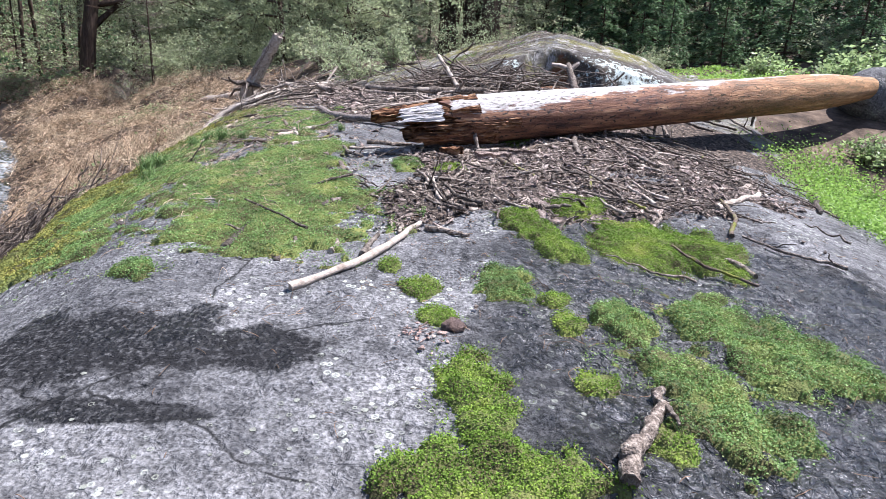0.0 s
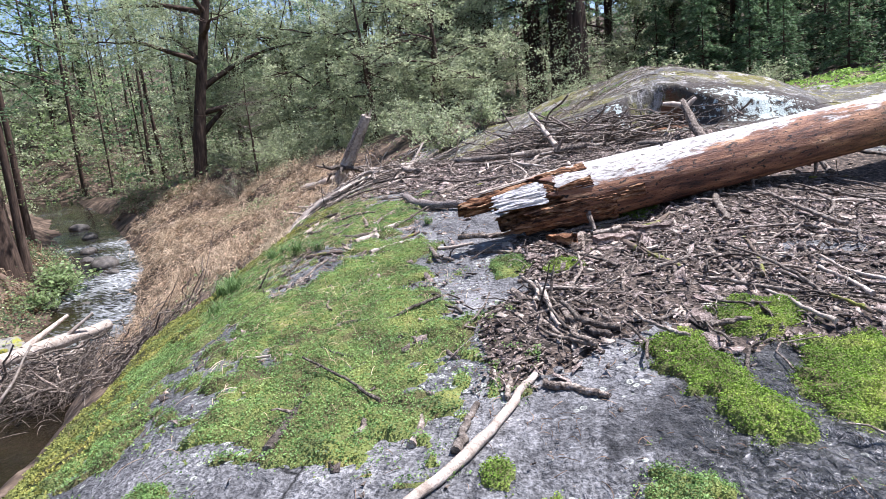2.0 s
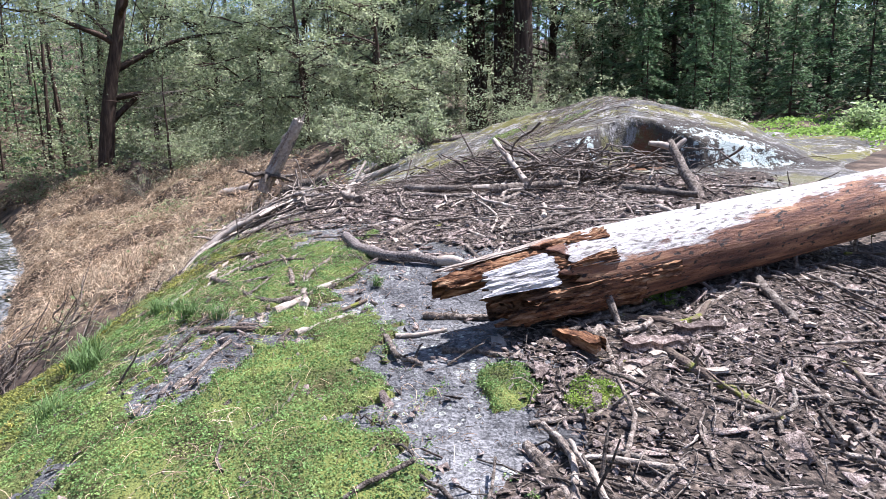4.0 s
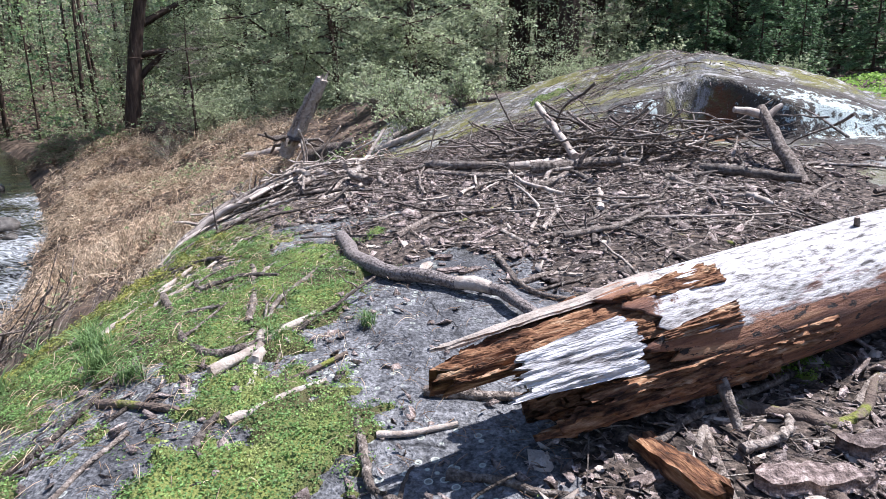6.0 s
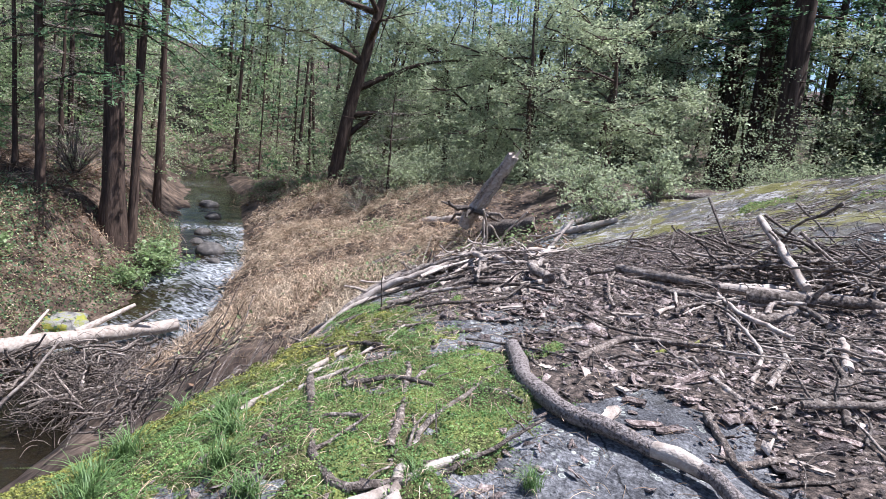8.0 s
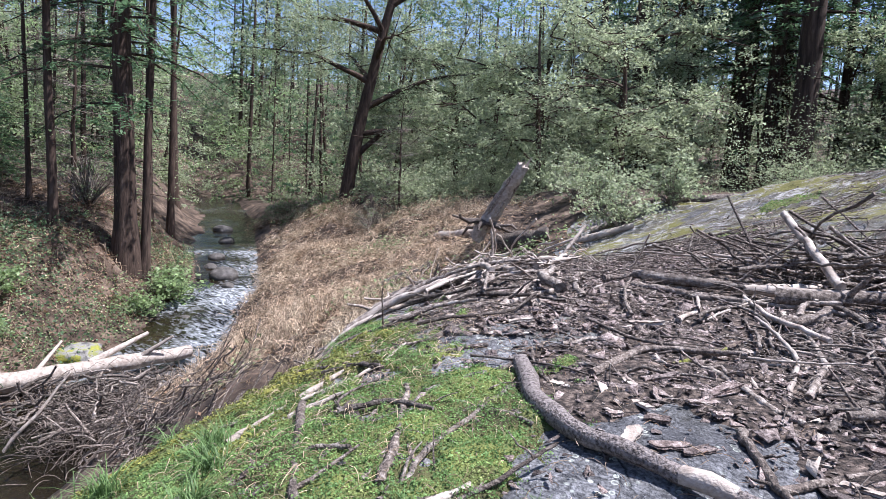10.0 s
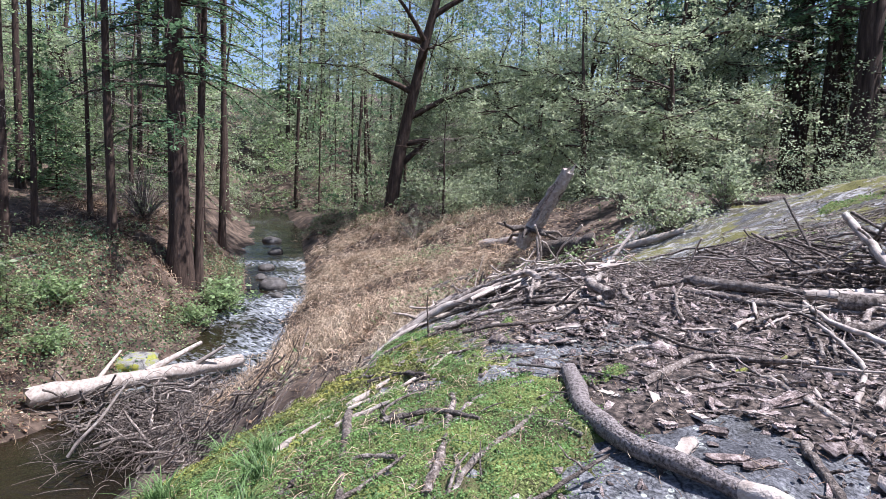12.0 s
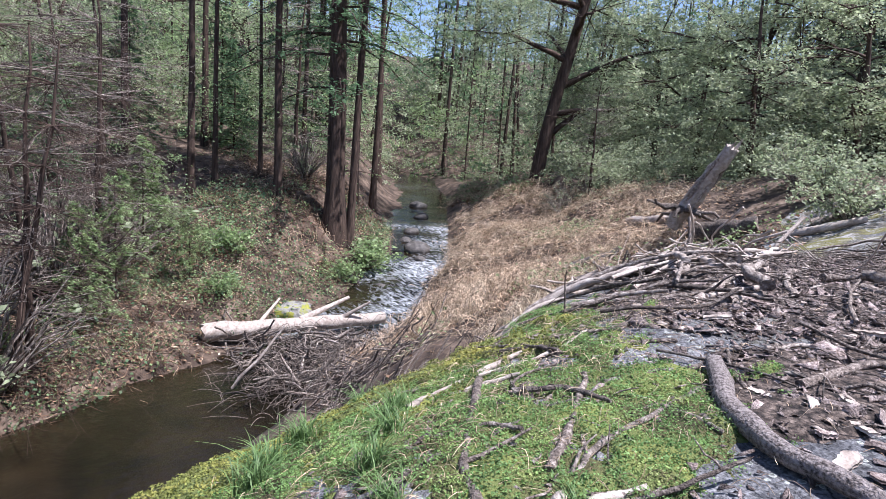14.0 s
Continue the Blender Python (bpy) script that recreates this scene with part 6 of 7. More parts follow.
dead = post("creek_log", M_PALE, "pale barkless log fallen across the creek", 0.21, (-16.35, 12.3, -1.48), (-14.85, 17.0, -1.38), 14, 12)
tagged(dead, category="log")
for a, b, r in (((-15.6, 14.7, -1.3), (-15.3, 16.1, -0.75), 0.10), ((-15.9, 13.6, -1.3), (-16.6, 14.6, -0.9), 0.06), ((-15.2, 15.8, -1.3), (-14.7, 16.4, -0.8), 0.07)):
    part("broken_limb", tubes_mesh("broken_limb", [(smooth_path([a, b], 6), np.linspace(r, r * 0.5, 6))], M_PALE, 7), dead)


def debris(n, cx, cy, r, z, seed):
    """Driftwood jammed below the creek log."""
    rng = np.random.default_rng(seed)
    for _ in range(n):
        x, y = cx + rng.normal() * r * 0.6, cy + rng.normal() * r * 0.7
        d = rng.normal(size=3) * np.array([1, 1, 0.45])
        d /= np.linalg.norm(d)
        ln, rad = rng.uniform(0.5, 1.7), rng.uniform(0.012, 0.04)
        c = np.array([x, y, z + abs(rng.normal()) * 0.32])
        pts = c + d * ln * np.linspace(-0.5, 0.5, 7)[:, None] + np.cumsum(rng.normal(0, 0.05, (7, 3)), 0)
        mat = (M_DARK, M_DARK, M_STICK, M_DARK, M_DARK, M_PALE)[int(rng.integers(0, 6))]
        tagged(new("driftwood", tubes_mesh("driftwood", [(pts, np.linspace(rad, rad * 0.6, 7))], mat, 6, rng, 0.12)), "tangled driftwood stick jammed in the creek", "driftwood", "driftwood pile")


debris(120, -14.3, 14.4, 1.35, -2.0, 401)
debris(40, -13.0, 13.0, 1.2, -1.7, 402)
debris(24, -15.6, 13.0, 0.9, -1.9, 403)
needles("driftwood_twigs", 700, ((-14.2, 14.4, 1.3, 1.4), (-12.9, 12.8, 1.2, 1.3)), 0.4, 1.1, 0.008, M_DARK, 404, "fine dead twigs caught in the driftwood", 0.25, 0.6, lambda x, y: np.maximum(surface(x, y), -2.0))

# ---------- leaning snag and logs behind the rock ----------
snag = post("snag", M_PALE, "leaning broken grey trunk with torn roots", 0.185, (-8.15, 20.95, 2.2), (-6.95, 20.85, 4.15), 16, 15)
tagged(snag, category="snag")
for dx, dy, ln, r in ((0.08, 0.05, 0.34, 0.07), (-0.09, 0.06, 0.22, 0.06), (0.02, -0.1, 0.26, 0.065), (0.11, -0.05, 0.16, 0.05)):
    part("splinter", tubes_mesh("splinter", [(smooth_path([(-7.1 + dx, 20.86 + dy, 3.9), (-7.0 + dx * 0.9 + 0.6 * ln, 20.85 + dy, 4.07 + ln)], 6), r * np.array([1.1, 1.0, 0.85, 0.6, 0.35, 0.12]))], M_PALE, 7), snag)
for k in range(10):
    a, lo, hi = k * 0.63, (0.13, 0.3, 0.05)[k % 3], (0.7, 0.95, 0.55)[k % 3]
    foot, head = Vector((-8.15, 20.95, 2.2)), Vector((-6.95, 20.85, 4.15))
    off = Vector((0.85 * math.cos(a), math.sin(a), -0.52 * math.cos(a))) * 0.165
    part("bark_ridge", tubes_mesh("bark_ridge", [(smooth_path([tuple(foot.lerp(head, lo) + off), tuple(foot.lerp(head, (lo + hi) / 2) + off * 1.06), tuple(foot.lerp(head, hi) + off * 0.92)], 9), 0.045 * np.array([0.3, 0.9, 1, 0.8, 1.1, 0.9, 1, 0.7, 0.2]))], M_STICK if k % 2 else M_PALE, 6, np.random.default_rng(k), 0.25), snag)
snag_rng = np.random.default_rng(16)
for k in range(9):
    a = k * 0.7
    tip = Vector((-7.95 + math.cos(a) * 0.9, 20.95 + math.sin(a) * 0.9, 2.5 + float(snag_rng.uniform(-0.3, 0.35))))
    part("root", tubes_mesh("root", [(smooth_path([(-7.9, 20.95, 2.6), tuple(tip)], 6) + snag_rng.normal(0, 0.04, (6, 3)), np.linspace(0.09, 0.03, 6))], M_DARK, 6), snag)
for a, b, r, m, text in (((-7.6, 21.3), (-6.2, 21.0), 0.24, M_DARK, "short dark rotten log lying on the ground"), ((-5.2, 19.8), (-3.9, 20.2), 0.08, M_PALE, "cut log lying by the path"), ((-5.0, 20.9), (-3.9, 21.4), 0.08, M_STICK, "cut log lying by the path"),
                         ((-10.6, 23.2), (-8.4, 22.6), 0.13, M_PALE, "pale log lying on the slope"), ((-10.6, 19.2), (-9.2, 20.2), 0.14, M_STICK, "rotten grey log half buried in dead canes"), ((-3.2, 22.4), (0.6, 25.6), 0.09, M_STICK, "long thin grey log behind the rock")):
    ob = post("log", m, text, r, (*a, height(*a) + r * 0.7), (*b, height(*b) + r * 0.7), 12, int(r * 100) + 3)
    tagged(ob, category="log")
ob = post("log", M_PALE, "pale log leaning in the trees behind the hump", 0.17, (6.6, 34.0, height(6.6, 34.0) + 0.2), (9.4, 37.5, height(9.4, 37.5) + 1.6), 10, 33)
tagged(ob, category="log")


# ---------- trees ----------
def conifer(rng, tall, girth, bare, reach, leaf, count, mat, size=0.13):
    """Trunk, dead lower limbs and a crown of drooping sprays above the bare part."""
    root = new("conifer_tree")
    t = np.linspace(0, 1, 14)
    bend = np.cumsum(rng.normal(0, 0.03, (14, 2)), 0) * tall * 0.02
    trunk = np.stack([bend[:, 0], bend[:, 1], t * tall - 0.4], -1)
    r = girth * (1 - 0.85 * t) * (1 + 0.5 * np.exp(-t * 40))
    part("trunk", tubes_mesh("trunk", [(trunk, r)], M_BARK, 11, rng, 0.06), root)
    limbs, tips = [], []
    for _ in range(count):
        h = bare + (1 - bare) * rng.random() ** 0.8
        z = h * tall
        a = rng.uniform(0, 2 * math.pi)
        ln = reach * (1.05 - h) / (1.05 - bare) * rng.uniform(0.6, 1.15) + 0.3
        s = np.linspace(0, 1, 4)[:, None]
        at = np.array([np.interp(z, trunk[:, 2], trunk[:, 0]), np.interp(z, trunk[:, 2], trunk[:, 1]), z])
        out = np.array([math.cos(a), math.sin(a), 0.0])
        pts = at + out * ln * s + np.array([0, 0, 1.0]) * ln * (0.15 * s - 0.45 * s**2)
        limbs.append((pts, np.linspace(0.03, 0.008, 4) * ln / 2))
        m = max(6, int(leaf * ln))
        q = rng.uniform(0.2, 1, (m // 6 + 1, 1)).repeat(6, 0)[:m] + rng.normal(0, 0.03, (m, 1))
        cen = at + out * ln * q + np.array([0, 0, 1.0]) * ln * (0.15 * q - 0.45 * q**2)
        side = np.array([-out[1], out[0], 0])
        cen = cen + side * (rng.normal(0, 0.2, (m // 6 + 1, 1)).repeat(6, 0)[:m] + rng.normal(0, 0.04, (m, 1))) * ln * (1.15 - q) + np.array([0, 0, 1.0]) * rng.normal(-0.07, 0.05, (m, 1))
        tips.append(cen)
    for _ in range(int(14 + 20 * bare)):
        z, a, ln = rng.uniform(0.08, max(bare, 0.1)) * tall, rng.uniform(0, 6.3), rng.uniform(0.4, 1.6)
        s = np.linspace(0, 1, 4)[:, None]
        limbs.append((np.array([0, 0, z]) + np.array([math.cos(a), math.sin(a), -0.1]) * ln * s + rng.normal(0, 0.05, (4, 3)) * s, np.linspace(0.022, 0.006, 4)))
    tagged(part("branchwork", tubes_mesh("branchwork", limbs, M_BARK, 3), root), kind="stuff")
    v, f = leaves(np.concatenate(tips), size, rng, 0.7, 2.4)
    part("crown", mesh("crown", v, f, mat, False), root)
    return root


def broadleaf(rng, tall, girth, lean, spread, count, size, mat, forks=5):
    """A leaning trunk that forks, with a wide uneven crown of small leaves."""
    root = new("bay_tree")
    t = np.linspace(0, 1, 12)[:, None]
    path = np.array([lean[0], lean[1], 0]) * t**1.3 * tall + np.array([0, 0, 1.0]) * (t * tall - 0.3) + np.cumsum(rng.normal(0, 0.02, (12, 3)), 0)
    limbs = []
    ends = []
    for k in range(forks):
        f = 0.3 + 0.65 * k / forks
        i = int(f * 11)
        a = rng.uniform(0, 6.3)
        d = np.array([math.cos(a), math.sin(a), rng.uniform(0.1, 0.8)])
        if k == 0:
            i, d = 2, np.array([0.6, 0.6, 0.95])
        ln = spread * rng.uniform(0.7, 1.2)
        s = np.linspace(0, 1, 7)[:, None]
        b = path[i] + d * ln * s + rng.normal(0, 0.1, (7, 3)) * s + np.array([0, 0, -0.25]) * ln * s**2
        limbs.append((b, np.linspace(girth * 0.5, 0.02, 7)))
        for _ in range(7):
            j = rng.integers(2, 7)
            e = rng.normal(size=3) * np.array([1, 1, 0.5])
            e /= np.linalg.norm(e)
            l2 = ln * rng.uniform(0.25, 0.55)
            tw = b[j] + e * l2 * np.linspace(0, 1, 4)[:, None]
            limbs.append((tw, np.linspace(0.03, 0.008, 4)))
            ends += [tw[1], tw[2], tw[3]]
    part("trunk", tubes_mesh("trunk", [(path, girth * (1.15 - 0.75 * t[:, 0]))], M_BARK, 10, rng, 0.05), root)
    tagged(part("branchwork", tubes_mesh("branchwork", limbs, M_BARK, 4), root), kind="stuff")
    ends = np.array(ends)
    mids = ends[rng.integers(0, len(ends), count // 28)]
    mids = mids + rng.normal(0, 0.3, mids.shape) * spread * 0.33
    stem = np.stack([np.interp(mids[:, 2], path[:, 2], path[:, k]) for k in (0, 1)], -1)
    off = mids[:, :2] - stem
    aside, before = off @ np.array([0.8, 0.6]), off @ np.array([0.6, -0.8])
    mids = mids[~((np.abs(aside + 0.3) < 1.0 + 0.05 * tall) & (before > -0.3) & (mids[:, 2] < 0.8 * tall)) & (mids[:, 2] > 0.13 * tall)]
    cen = clumps(mids, 28, 0.17 + 0.01 * spread, rng)
    v, f = leaves(cen, size, rng, 0.5, 2.2)
    part("crown", mesh("crown", v, f, mat, False), root)
    return root


def plant(tree, x, y, turn=0.0, size=1.0, tilt=(0, 0)):
    tree.matrix_basis = pose(x, y, height(x, y) - 0.05, tilt[0], tilt[1], turn) @ Matrix.Scale(size, 4)
    return tree


def bush(rng, wide, tall, count, size, mat, twigs=40):
    root = new("shrub")
    limbs, ends = [], []
    for _ in range(twigs):
        a, k = rng.uniform(0, 6.3), rng.uniform(0.2, 1)
        e = np.array([math.cos(a) * wide * k, math.sin(a) * wide * k, tall * rng.uniform(0.5, 1.0) * (1.2 - 0.6 * k)])
        s = np.linspace(0, 1, 6)[:, None]
        p = e * s * np.array([1, 1, 1]) + np.array([0, 0, 0.3]) * tall * s * (1 - s) + rng.normal(0, 0.04, (6, 3)) * s
        limbs.append((p, np.linspace(0.014, 0.004, 6) * (0.5 + tall * 0.5)))
        ends += list(p[2:])
    tagged(part("branchwork", tubes_mesh("branchwork", limbs, M_STICK, 3), root), kind="stuff")
    ends = np.array(ends)
    mids = ends[rng.integers(0, len(ends), count // 14)]
    v, f = leaves(clumps(mids + rng.normal(0, 0.1, mids.shape) * (wide + tall) * 0.5, 14, 0.1, rng, 0.5), size, rng, 0.5, 1.9)
    tagged(part("foliage", mesh("foliage", v, f, mat, False), root), kind="stuff")
    return root


rng = np.random.default_rng(11)
CEDARS = [conifer(rng, 26, 0.40, 0.2, 3.8, 46, 210, M_LEAF, 0.072), conifer(rng, 22, 0.27, 0.26, 3.0, 44, 170, M_LEAF, 0.075), conifer(rng, 15, 0.17, 0.1, 2.5, 44, 160, M_LEAF, 0.075), conifer(rng, 6, 0.07, 0.05, 1.6, 60, 110, M_LEAF, 0.062)]
POLES = [conifer(rng, 20, 0.13, 0.6, 1.7, 34, 44, M_LEAF, 0.08), conifer(rng, 24, 0.19, 0.5, 2.1, 36, 66, M_LEAF, 0.08)]
BAYS = [broadleaf(rng, 13, 0.31, (0.16, 0.13), 5.2, 88000, 0.046, M_BAY, 11), broadleaf(rng, 7, 0.12, (0.1, 0.05), 3.2, 15000, 0.06, M_BAY, 8)]
BUSHES = [bush(rng, 1.3, 1.5, 2200, 0.055, M_BAY), bush(rng, 0.8, 0.7, 1200, 0.055, M_FERN), bush(rng, 1.2, 1.9, 260, 0.05, M_BAY, 90)]
USED = set()


def again(proto, x, y, turn, size, label, category, group, tilt=(0, 0)):
    """The first use of a tree takes the one that was built; later ones copy it."""
    ob = proto if proto.name not in USED else copy_thing(proto, Matrix.Identity(4))
    USED.add(proto.name)
    plant(ob, x, y, turn, size, tilt)
    return tagged(ob, label, category, group)


CEDAR_TEXT = "tall dark-barked cedar with dead lower limbs"
for kind, x, y, size, tilt in ((0, -21.0, 19.5, 1.02, (0, 1)), (1, -20.6, 19.9, 0.9, (0, 2)), (1, -21.9, 17.5, 0.85, (0, -1)), (1, -27.8, 14.1, 0.9, (0, 0)), (1, -24.2, 15.2, 0.8, (0, 0)), (2, -24.8, 16.4, 0.9, (0, 0)), (2, -24.9, 18.4, 0.75, (0, 1)), (1, -25.0, 23.4, 0.85, (0, -2)), (1, -25.4, 24.8, 0.9, (0, -1)), (1, -30.5, 18.5, 0.9, (0, 0)), (2, -29.0, 23.0, 1.0, (0, 0)), (1, -31.0, 29.6, 1.0, (0, 2)),
                               (0, -37.0, 30.0, 0.9, (0, 0)), (0, -8.5, 42.8, 1.25, (0, 0)), (0, -0.1, 41.5, 1.6, (0, 0)), (1, -7.8, 44.9, 1.2, (0, 0)), (0, -3.1, 47.4, 1.35, (0, 1)), (0, -1.6, 45.5, 1.2, (0, 0)), (1, -7.0, 47.1, 1.1, (0, 0))):
    again((CEDARS if kind == 0 else POLES[::-1] if kind == 1 else POLES)[0], x, y, float(rng.uniform(0, 360)), size, CEDAR_TEXT, "tree", "cedars", tilt)
BAY_TEXT = "leaning bay tree with dark forked trunk and dusty green crown"
again(BAYS[0], -19.9, 30.6, 0.0, 1.06, BAY_TEXT, "tree", "bay trees")
for x, y, s in ((-13.0, 33.0, 1.1), (-10.0, 31.0, 1.0), (-17.5, 38.0, 1.3), (-6.5, 30.5, 0.9), (-12.0, 36.0, 1.3), (-20.5, 36.0, 1.2), (-8.0, 35.0, 1.2)):
    again(BAYS[1], x, y, float(rng.uniform(0, 360)), s, "low evergreen broadleaf tree with dusty green leaves", "tree", "bay trees")
for x, y, s in ((6.0, 36.0, 1.0), (8.5, 34.0, 1.1), (10.5, 33.0, 1.0), (12.5, 31.5, 1.2), (9.5, 38.0, 1.5), (13.5, 35.0, 1.4), (6.5, 40.0, 1.5), (11.0, 41.0, 1.7), (15.5, 31.0, 1.3), (15.0, 27.0, 1.1), (4.0, 38.0, 1.0), (13.0, 24.0, 0.8), (8.0, 30.0, 0.7), (10.0, 29.0, 0.8), (12.0, 27.5, 0.9), (7.2, 32.0, 0.8)):
    again(CEDARS[3], x, y, float(rng.uniform(0, 360)), s, "young green conifer at the forest edge", "tree", "young conifers")


for x, y, k, s in ((-6.0, 47.0, 1, 1.1), (-1.0, 50.0, 0, 1.0), (2.0, 48.0, 1, 1.2), (6.0, 47.0, 2, 1.2), (9.0, 50.0, 0, 1.0), (-9.5, 50.0, 2, 1.2), (12.5, 46.0, 1, 1.1), (16.0, 44.0, 2, 1.3), (-4.0, 54.0, 0, 1.1), (4.5, 55.0, 1, 1.2), (-13.0, 56.0, 1, 1.1)):
    again(CEDARS[k], x, y, float(rng.uniform(0, 360)), s, "dark conifer of the forest behind the hump", "tree", "forest conifers")


def clear(x, y, gap):
    return creek_near(np.array([x / U]), np.array([y / U]))[0][0] > gap and rockness(x, y) < -0.3


for _ in range(125):
    a, d = rng.uniform(-42, 98), 36 + 60 * rng.random() ** 1.1
    if 13 < a < 50 and d < 62:
        continue
    x, y = -1 - d * math.sin(radians(a)), 5 + d * math.cos(radians(a))
    if not clear(x, y, 1.6):
        continue
    p = rng.random()
    if p < (0.6 if a < 22 else 0.12):
        again(CEDARS[int(rng.choice(4, p=[0.22, 0.33, 0.3, 0.15]))], x, y, float(rng.uniform(0, 360)), float(rng.uniform(0.8, 1.25)), "conifer of the forest behind, with green drooping sprays", "tree", "forest conifers")
    elif p < (0.66 if a < 22 else 0.62):
        again(POLES[int(rng.integers(0, 2))], x, y, float(rng.uniform(0, 360)), float(rng.uniform(0.8, 1.2)), "slender bare-stemmed tree of the forest behind", "tree", "forest poles")
    else:
        again(BAYS[1], x, y, float(rng.uniform(0, 360)), float(rng.uniform(0.8, 1.5)), "evergreen broadleaf tree in the forest behind", "tree", "bay trees")
for _ in range(75):
    a, d = rng.uniform(-40, 98), rng.uniform(22, 55)
    x, y = -1 - d * math.sin(radians(a)), 5 + d * math.cos(radians(a))
    if not clear(x, y, 1.35) or (-14 < x < -3 and y < 27):
        continue
    again(BUSHES[0], x, y, float(rng.uniform(0, 360)), float(rng.uniform(0.6, 1.5)), "grey-green understorey shrub with small leaves", "shrub", "understorey shrubs")
for x, y, s in ((-4.3, 20.6, 0.8), (-3.3, 21.9, 0.9), (-5.3, 22.9, 0.9), (-6.5, 24.5, 1.0)):
    again(BUSHES[0], x, y, float(rng.uniform(0, 360)), s, "grey-green shrub beside the granite hump", "shrub", "understorey shrubs")
for x, y, s in ((-19.4, 19.9, 1.6), (-18.8, 18.5, 1.1), (-17.9, 13.5, 0.9), (-19.5, 14.5, 1.2), (-16.2, 7.8, 0.9), (-17.5, 9.5, 1.0), (6.2, 10.4, 0.7), (6.8, 9.4, 0.7), (8.8, 13.6, 1.4), (9.5, 11.8, 1.6), (9.0, 17.0, 1.3), (11.0, 19.0, 1.6), (8.6, 21.0, 1.2), (12.0, 15.0, 1.8), (-23.5, 13.5, 1.8)):
    again(BUSHES[1], x, y, float(rng.uniform(0, 360)), s, "leafy bright green shrub on the bank", "shrub", "green shrubs")
for x, y, s in ((-14.6, 7.4, 1.7), (-16.4, 7.0, 2.0), (-18.6, 9.4, 2.0), (-15.5, 26.6, 0.8), (-24.0, 20.0, 1.3), (-20.0, 11.0, 1.8)):
    again(BUSHES[2], x, y, float(rng.uniform(0, 360)), s, "nearly bare twiggy shrub on the bank", "shrub", "bare shrubs")


def twig_tree(rng, tall, girth, count, reach=2.4, droop=0.0, mat=None, thin=1.0):
    """A small tree all of bare crossing twigs."""
    root = new("bare_tree")
    t = np.linspace(0, 1, 10)
    trunk = np.stack([np.cumsum(rng.normal(0, 0.05, 10)), np.cumsum(rng.normal(0, 0.05, 10)), t * tall - 0.2], -1)
    part("trunk", tubes_mesh("trunk", [(trunk, girth * (1.1 - 0.9 * t))], M_BARK, 8, rng, 0.06), root)
    limbs = []
    for _ in range(count):
        i = int(rng.integers(1, 9))
        a, ln = rng.uniform(0, 6.3), rng.uniform(0.8, reach)
        s = np.linspace(0, 1, 7)[:, None]
        b = trunk[i] + np.array([math.cos(a), math.sin(a), rng.uniform(-0.25, 0.3)]) * ln * s - np.array([0, 0, droop]) * ln * s**2 + np.cumsum(rng.normal(0, 0.035, (7, 3)), 0) * s
        limbs.append((b, np.linspace(0.012, 0.003, 7) * thin))
        for _ in range(4):
            j = int(rng.integers(2, 7))
            e = rng.normal(size=3)
            tw = b[j] + e / np.linalg.norm(e) * rng.uniform(0.2, 0.8) * np.linspace(0, 1, 4)[:, None] + rng.normal(0, 0.02, (4, 3))
            limbs.append((tw, np.linspace(0.006, 0.002, 4) * thin))
    tagged(part("branchwork", tubes_mesh("branchwork", limbs, mat or M_STICK, 3), root), kind="stuff")
    return root


DROOP = twig_tree(rng, 7, 0.08, 210, 3.6, 0.5, M_BARK, 0.7)
for x, y, s in ((-14.8, 7.8, 1.0), (-18.0, 8.8, 1.1), (-21.5, 11.5, 1.1)):
    again(DROOP, x, y, float(rng.uniform(0, 360)), s, "small bare tree with long drooping dark twigs", "tree", "bare trees", (0, -6))
BARE = twig_tree(rng, 7, 0.09, 120)
for x, y, s in ((-15.4, 8.2, 1.0), (-17.0, 6.6, 1.1), (-19.5, 10.5, 1.2), (-23.0, 12.0, 1.3), (-26.5, 23.0, 0.9), (-15.0, 28.0, 0.7), (-30.0, 22.0, 1.2), (-28.0, 12.0, 1.3), (-26.0, 20.5, 1.2)):
    again(BARE, x, y, float(rng.uniform(0, 360)), s, "small bare tree of thin crossing twigs", "tree", "bare trees")
SPRAY = conifer(rng, 4.5, 0.045, 0.08, 1.5, 70, 70, M_FERN, 0.055)
for x, y, s in ((-17.0, 9.6, 0.7), (-18.4, 10.8, 0.8), (-21.0, 12.4, 0.9), (-19.0, 13.0, 0.5)):
    again(SPRAY, x, y, float(rng.uniform(0, 360)), s, "young conifer with pale green airy sprays", "tree", "young conifers")
for x, y, s in ((-26.0, 11.0, 1.0), (-30.0, 15.0, 1.1), (-28.5, 19.0, 0.9), (-32.0, 20.0, 1.2), (-33.0, 26.0, 1.2)):
    again(CEDARS[3], x, y, float(rng.uniform(0, 360)), s, "young conifer with bright green sprays by the creek", "tree", "young conifers")


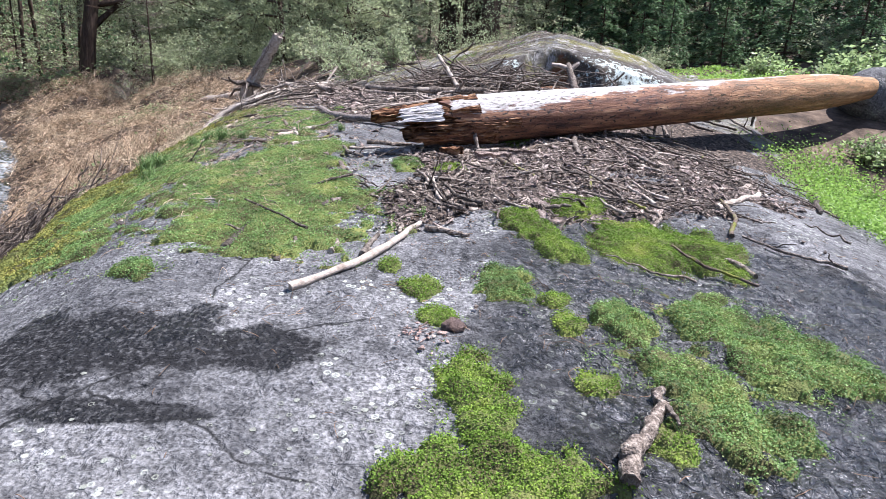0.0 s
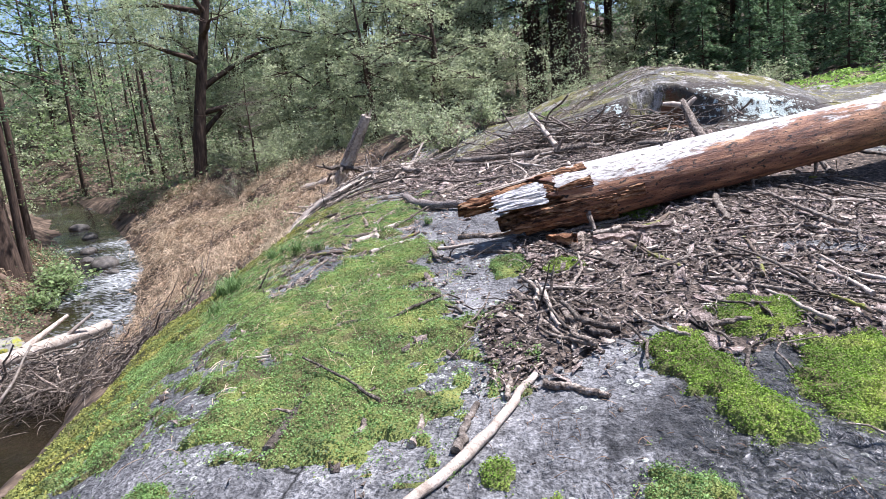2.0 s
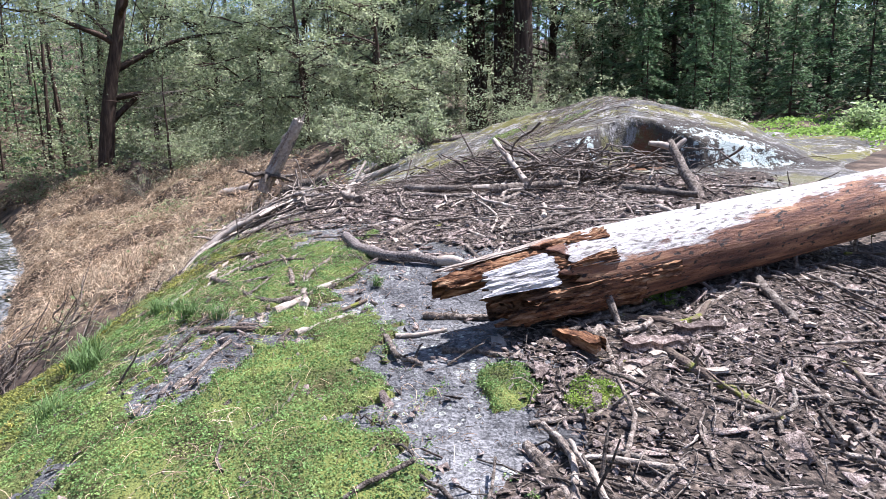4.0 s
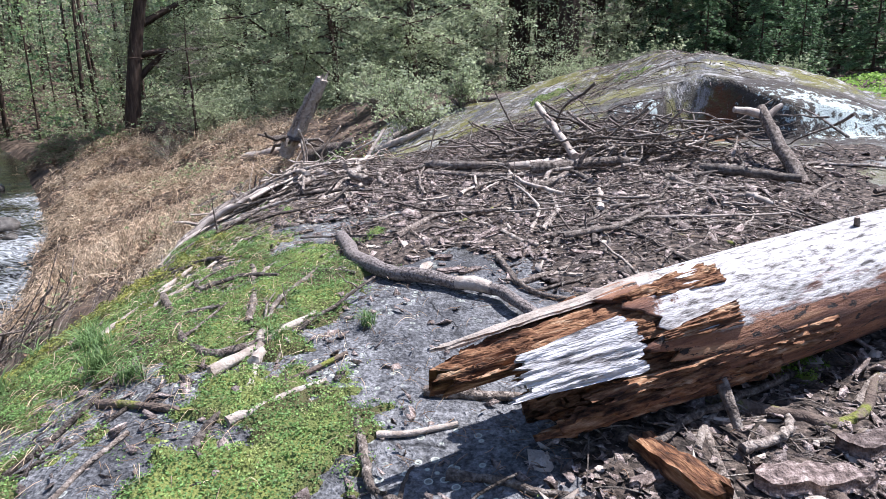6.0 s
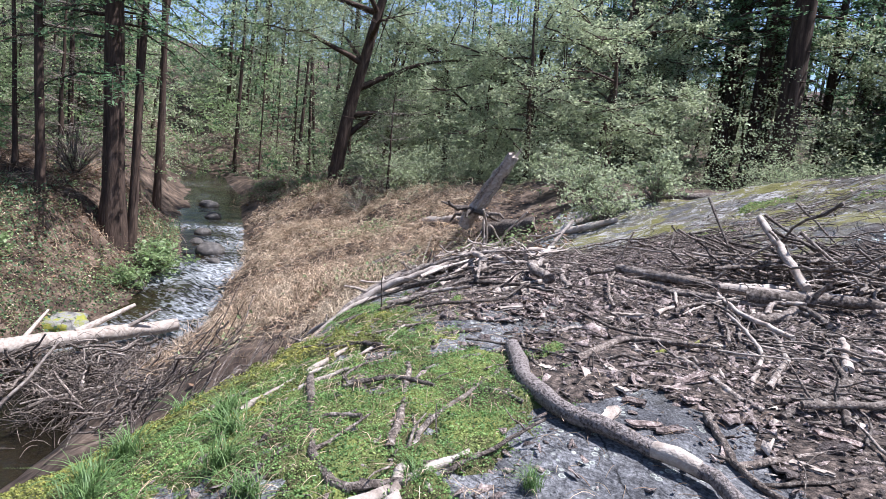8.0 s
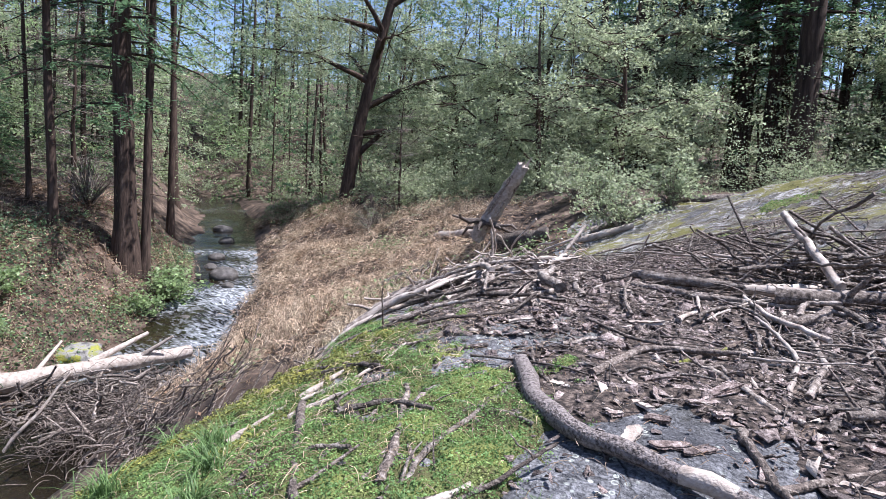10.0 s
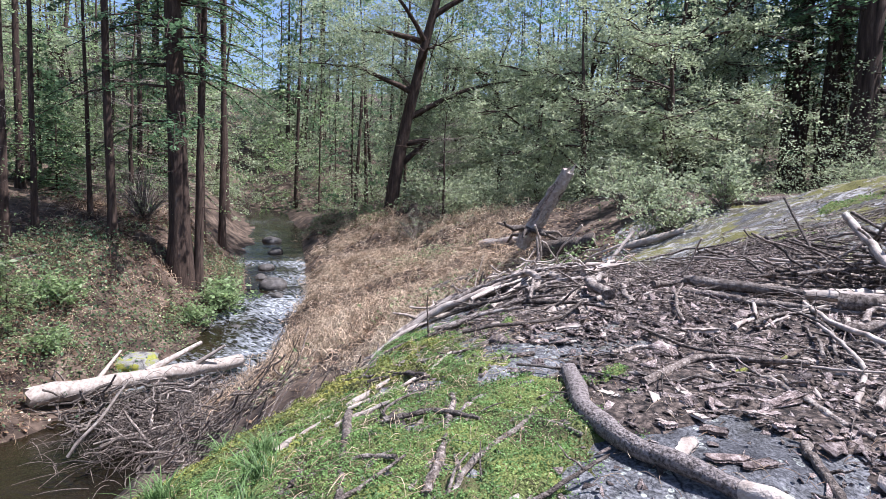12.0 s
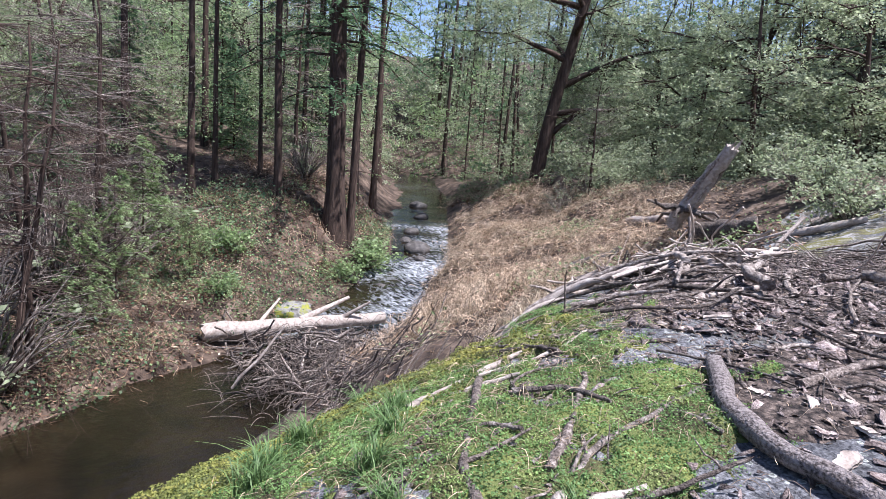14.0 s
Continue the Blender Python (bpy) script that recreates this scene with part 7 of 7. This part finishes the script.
# ---------- woods beyond ----------
def far_woods(n_clumps, per, mat, seed, a0, a1, d0, d1, top, size, power=1.5):
    """Leafy undergrowth and boughs between the farther stems, too many to count."""
    rng = np.random.default_rng(seed)
    a, d = np.radians(rng.uniform(a0, a1, n_clumps)), d0 + (d1 - d0) * rng.random(n_clumps) ** 1.2
    x, y = -1 - d * np.sin(a), 5 + d * np.cos(a)
    ok = ((creek_near(x / U, y / U)[0] > 1.5) | (d > 46)) & (rockness(x, y) < -0.4)
    x, y, d = x[ok], y[ok], d[ok]
    c = np.stack([x, y, ground_top(x, y) + top * rng.random(len(x)) ** power + 0.3], -1)
    k = 4
    mids = (c[:, None] + rng.normal(size=(len(x), k, 3)) * rng.uniform(0.5, 1.6, (len(x), 1, 1)) * np.array([0.8, 0.8, 0.6])).reshape(-1, 3)
    p = clumps(mids, per // k, 0.16 + size * 1.6, rng)
    p[:, 2] = np.maximum(p[:, 2], ground_top(p[:, 0], p[:, 1]) + 0.05)
    v, f = leaves(p, size, rng, 0.5, 2.0)
    return tagged(new("far_foliage", mesh("far_foliage", v, f, mat, False)), "tangled leafy undergrowth of the woods behind", "undergrowth", kind="stuff")


far_woods(1300, 100, M_BAY, 501, -45, 100, 34, 80, 9, 0.07)
far_woods(1000, 60, M_BAY, 505, 8, 100, 36, 100, 3.0, 0.1)
far_woods(600, 80, M_LEAF, 502, -45, 100, 38, 100, 14, 0.11)
far_woods(300, 80, M_FERN, 503, 40, 100, 29, 65, 4, 0.06)
far_woods(360, 72, M_FERN, 506, 15, 100, 42, 80, 12, 0.085)
far_woods(300, 60, M_LEAF, 507, 5, 45, 44, 100, 24, 0.14)
far_woods(320, 72, M_BAY, 504, -8, 30, 24, 36, 2.6, 0.042)
far_woods(150, 92, M_FERN, 508, 52, 95, 20, 34, 4, 0.042)
far_woods(200, 92, M_BAY, 509, 16, 32, 26, 31, 1.2, 0.04)
far_woods(420, 80, M_BAY, 518, 8, 36, 42, 75, 13, 0.085, 0.8)
far_woods(160, 80, M_LEAF, 519, 12, 40, 45, 75, 16, 0.11, 0.8)
far_woods(560, 60, M_BAY, 517, 18, 70, 56, 110, 6, 0.16, 1.0)
far_woods(1000, 56, M_BAY, 515, 8, 62, 64, 115, 34, 0.2, 0.75)
far_woods(700, 60, M_FERN, 520, 42, 98, 44, 80, 13, 0.11, 0.8)
far_woods(260, 72, M_FERN, 521, 52, 98, 30, 44, 7, 0.07, 0.8)
far_woods(700, 56, M_LEAF, 516, -45, 50, 60, 115, 34, 0.22, 0.75)


def far_stems(n, seed):
    rng = np.random.default_rng(seed)
    limbs = []
    while len(limbs) < n:
        a, d = radians(rng.uniform(-42, 100)), rng.uniform(38, 100)
        x, y = -1 - d * math.sin(a), 5 + d * math.cos(a)
        if not clear(x, y, 1.4):
            continue
        z = height(x, y)
        tall, lean = rng.uniform(9, 22), rng.normal(0, 0.05, 2)
        t = np.linspace(0, 1, 6)
        limbs.append((np.stack([x + lean[0] * tall * t, y + lean[1] * tall * t, z - 0.3 + tall * t], -1), rng.uniform(0.05, 0.2) * (1.05 - 0.8 * t)))
        for _ in range(5):
            b, h, ln = rng.uniform(0, 6.3), rng.uniform(0.15, 0.9), rng.uniform(0.6, 2.4)
            s = np.linspace(0, 1, 4)
            p0 = np.array([x + lean[0] * tall * h, y + lean[1] * tall * h, z + tall * h])
            limbs.append((p0 + np.array([math.cos(b), math.sin(b), rng.uniform(-0.2, 0.5)]) * ln * s[:, None] + rng.normal(0, 0.06, (4, 3)), np.linspace(0.03, 0.01, 4)))
    return tagged(new("far_stems", tubes_mesh("far_stems", limbs, M_BARK, 5)), "slender dark stems of the woods behind", "undergrowth", kind="stuff")


far_stems(2100, 511)
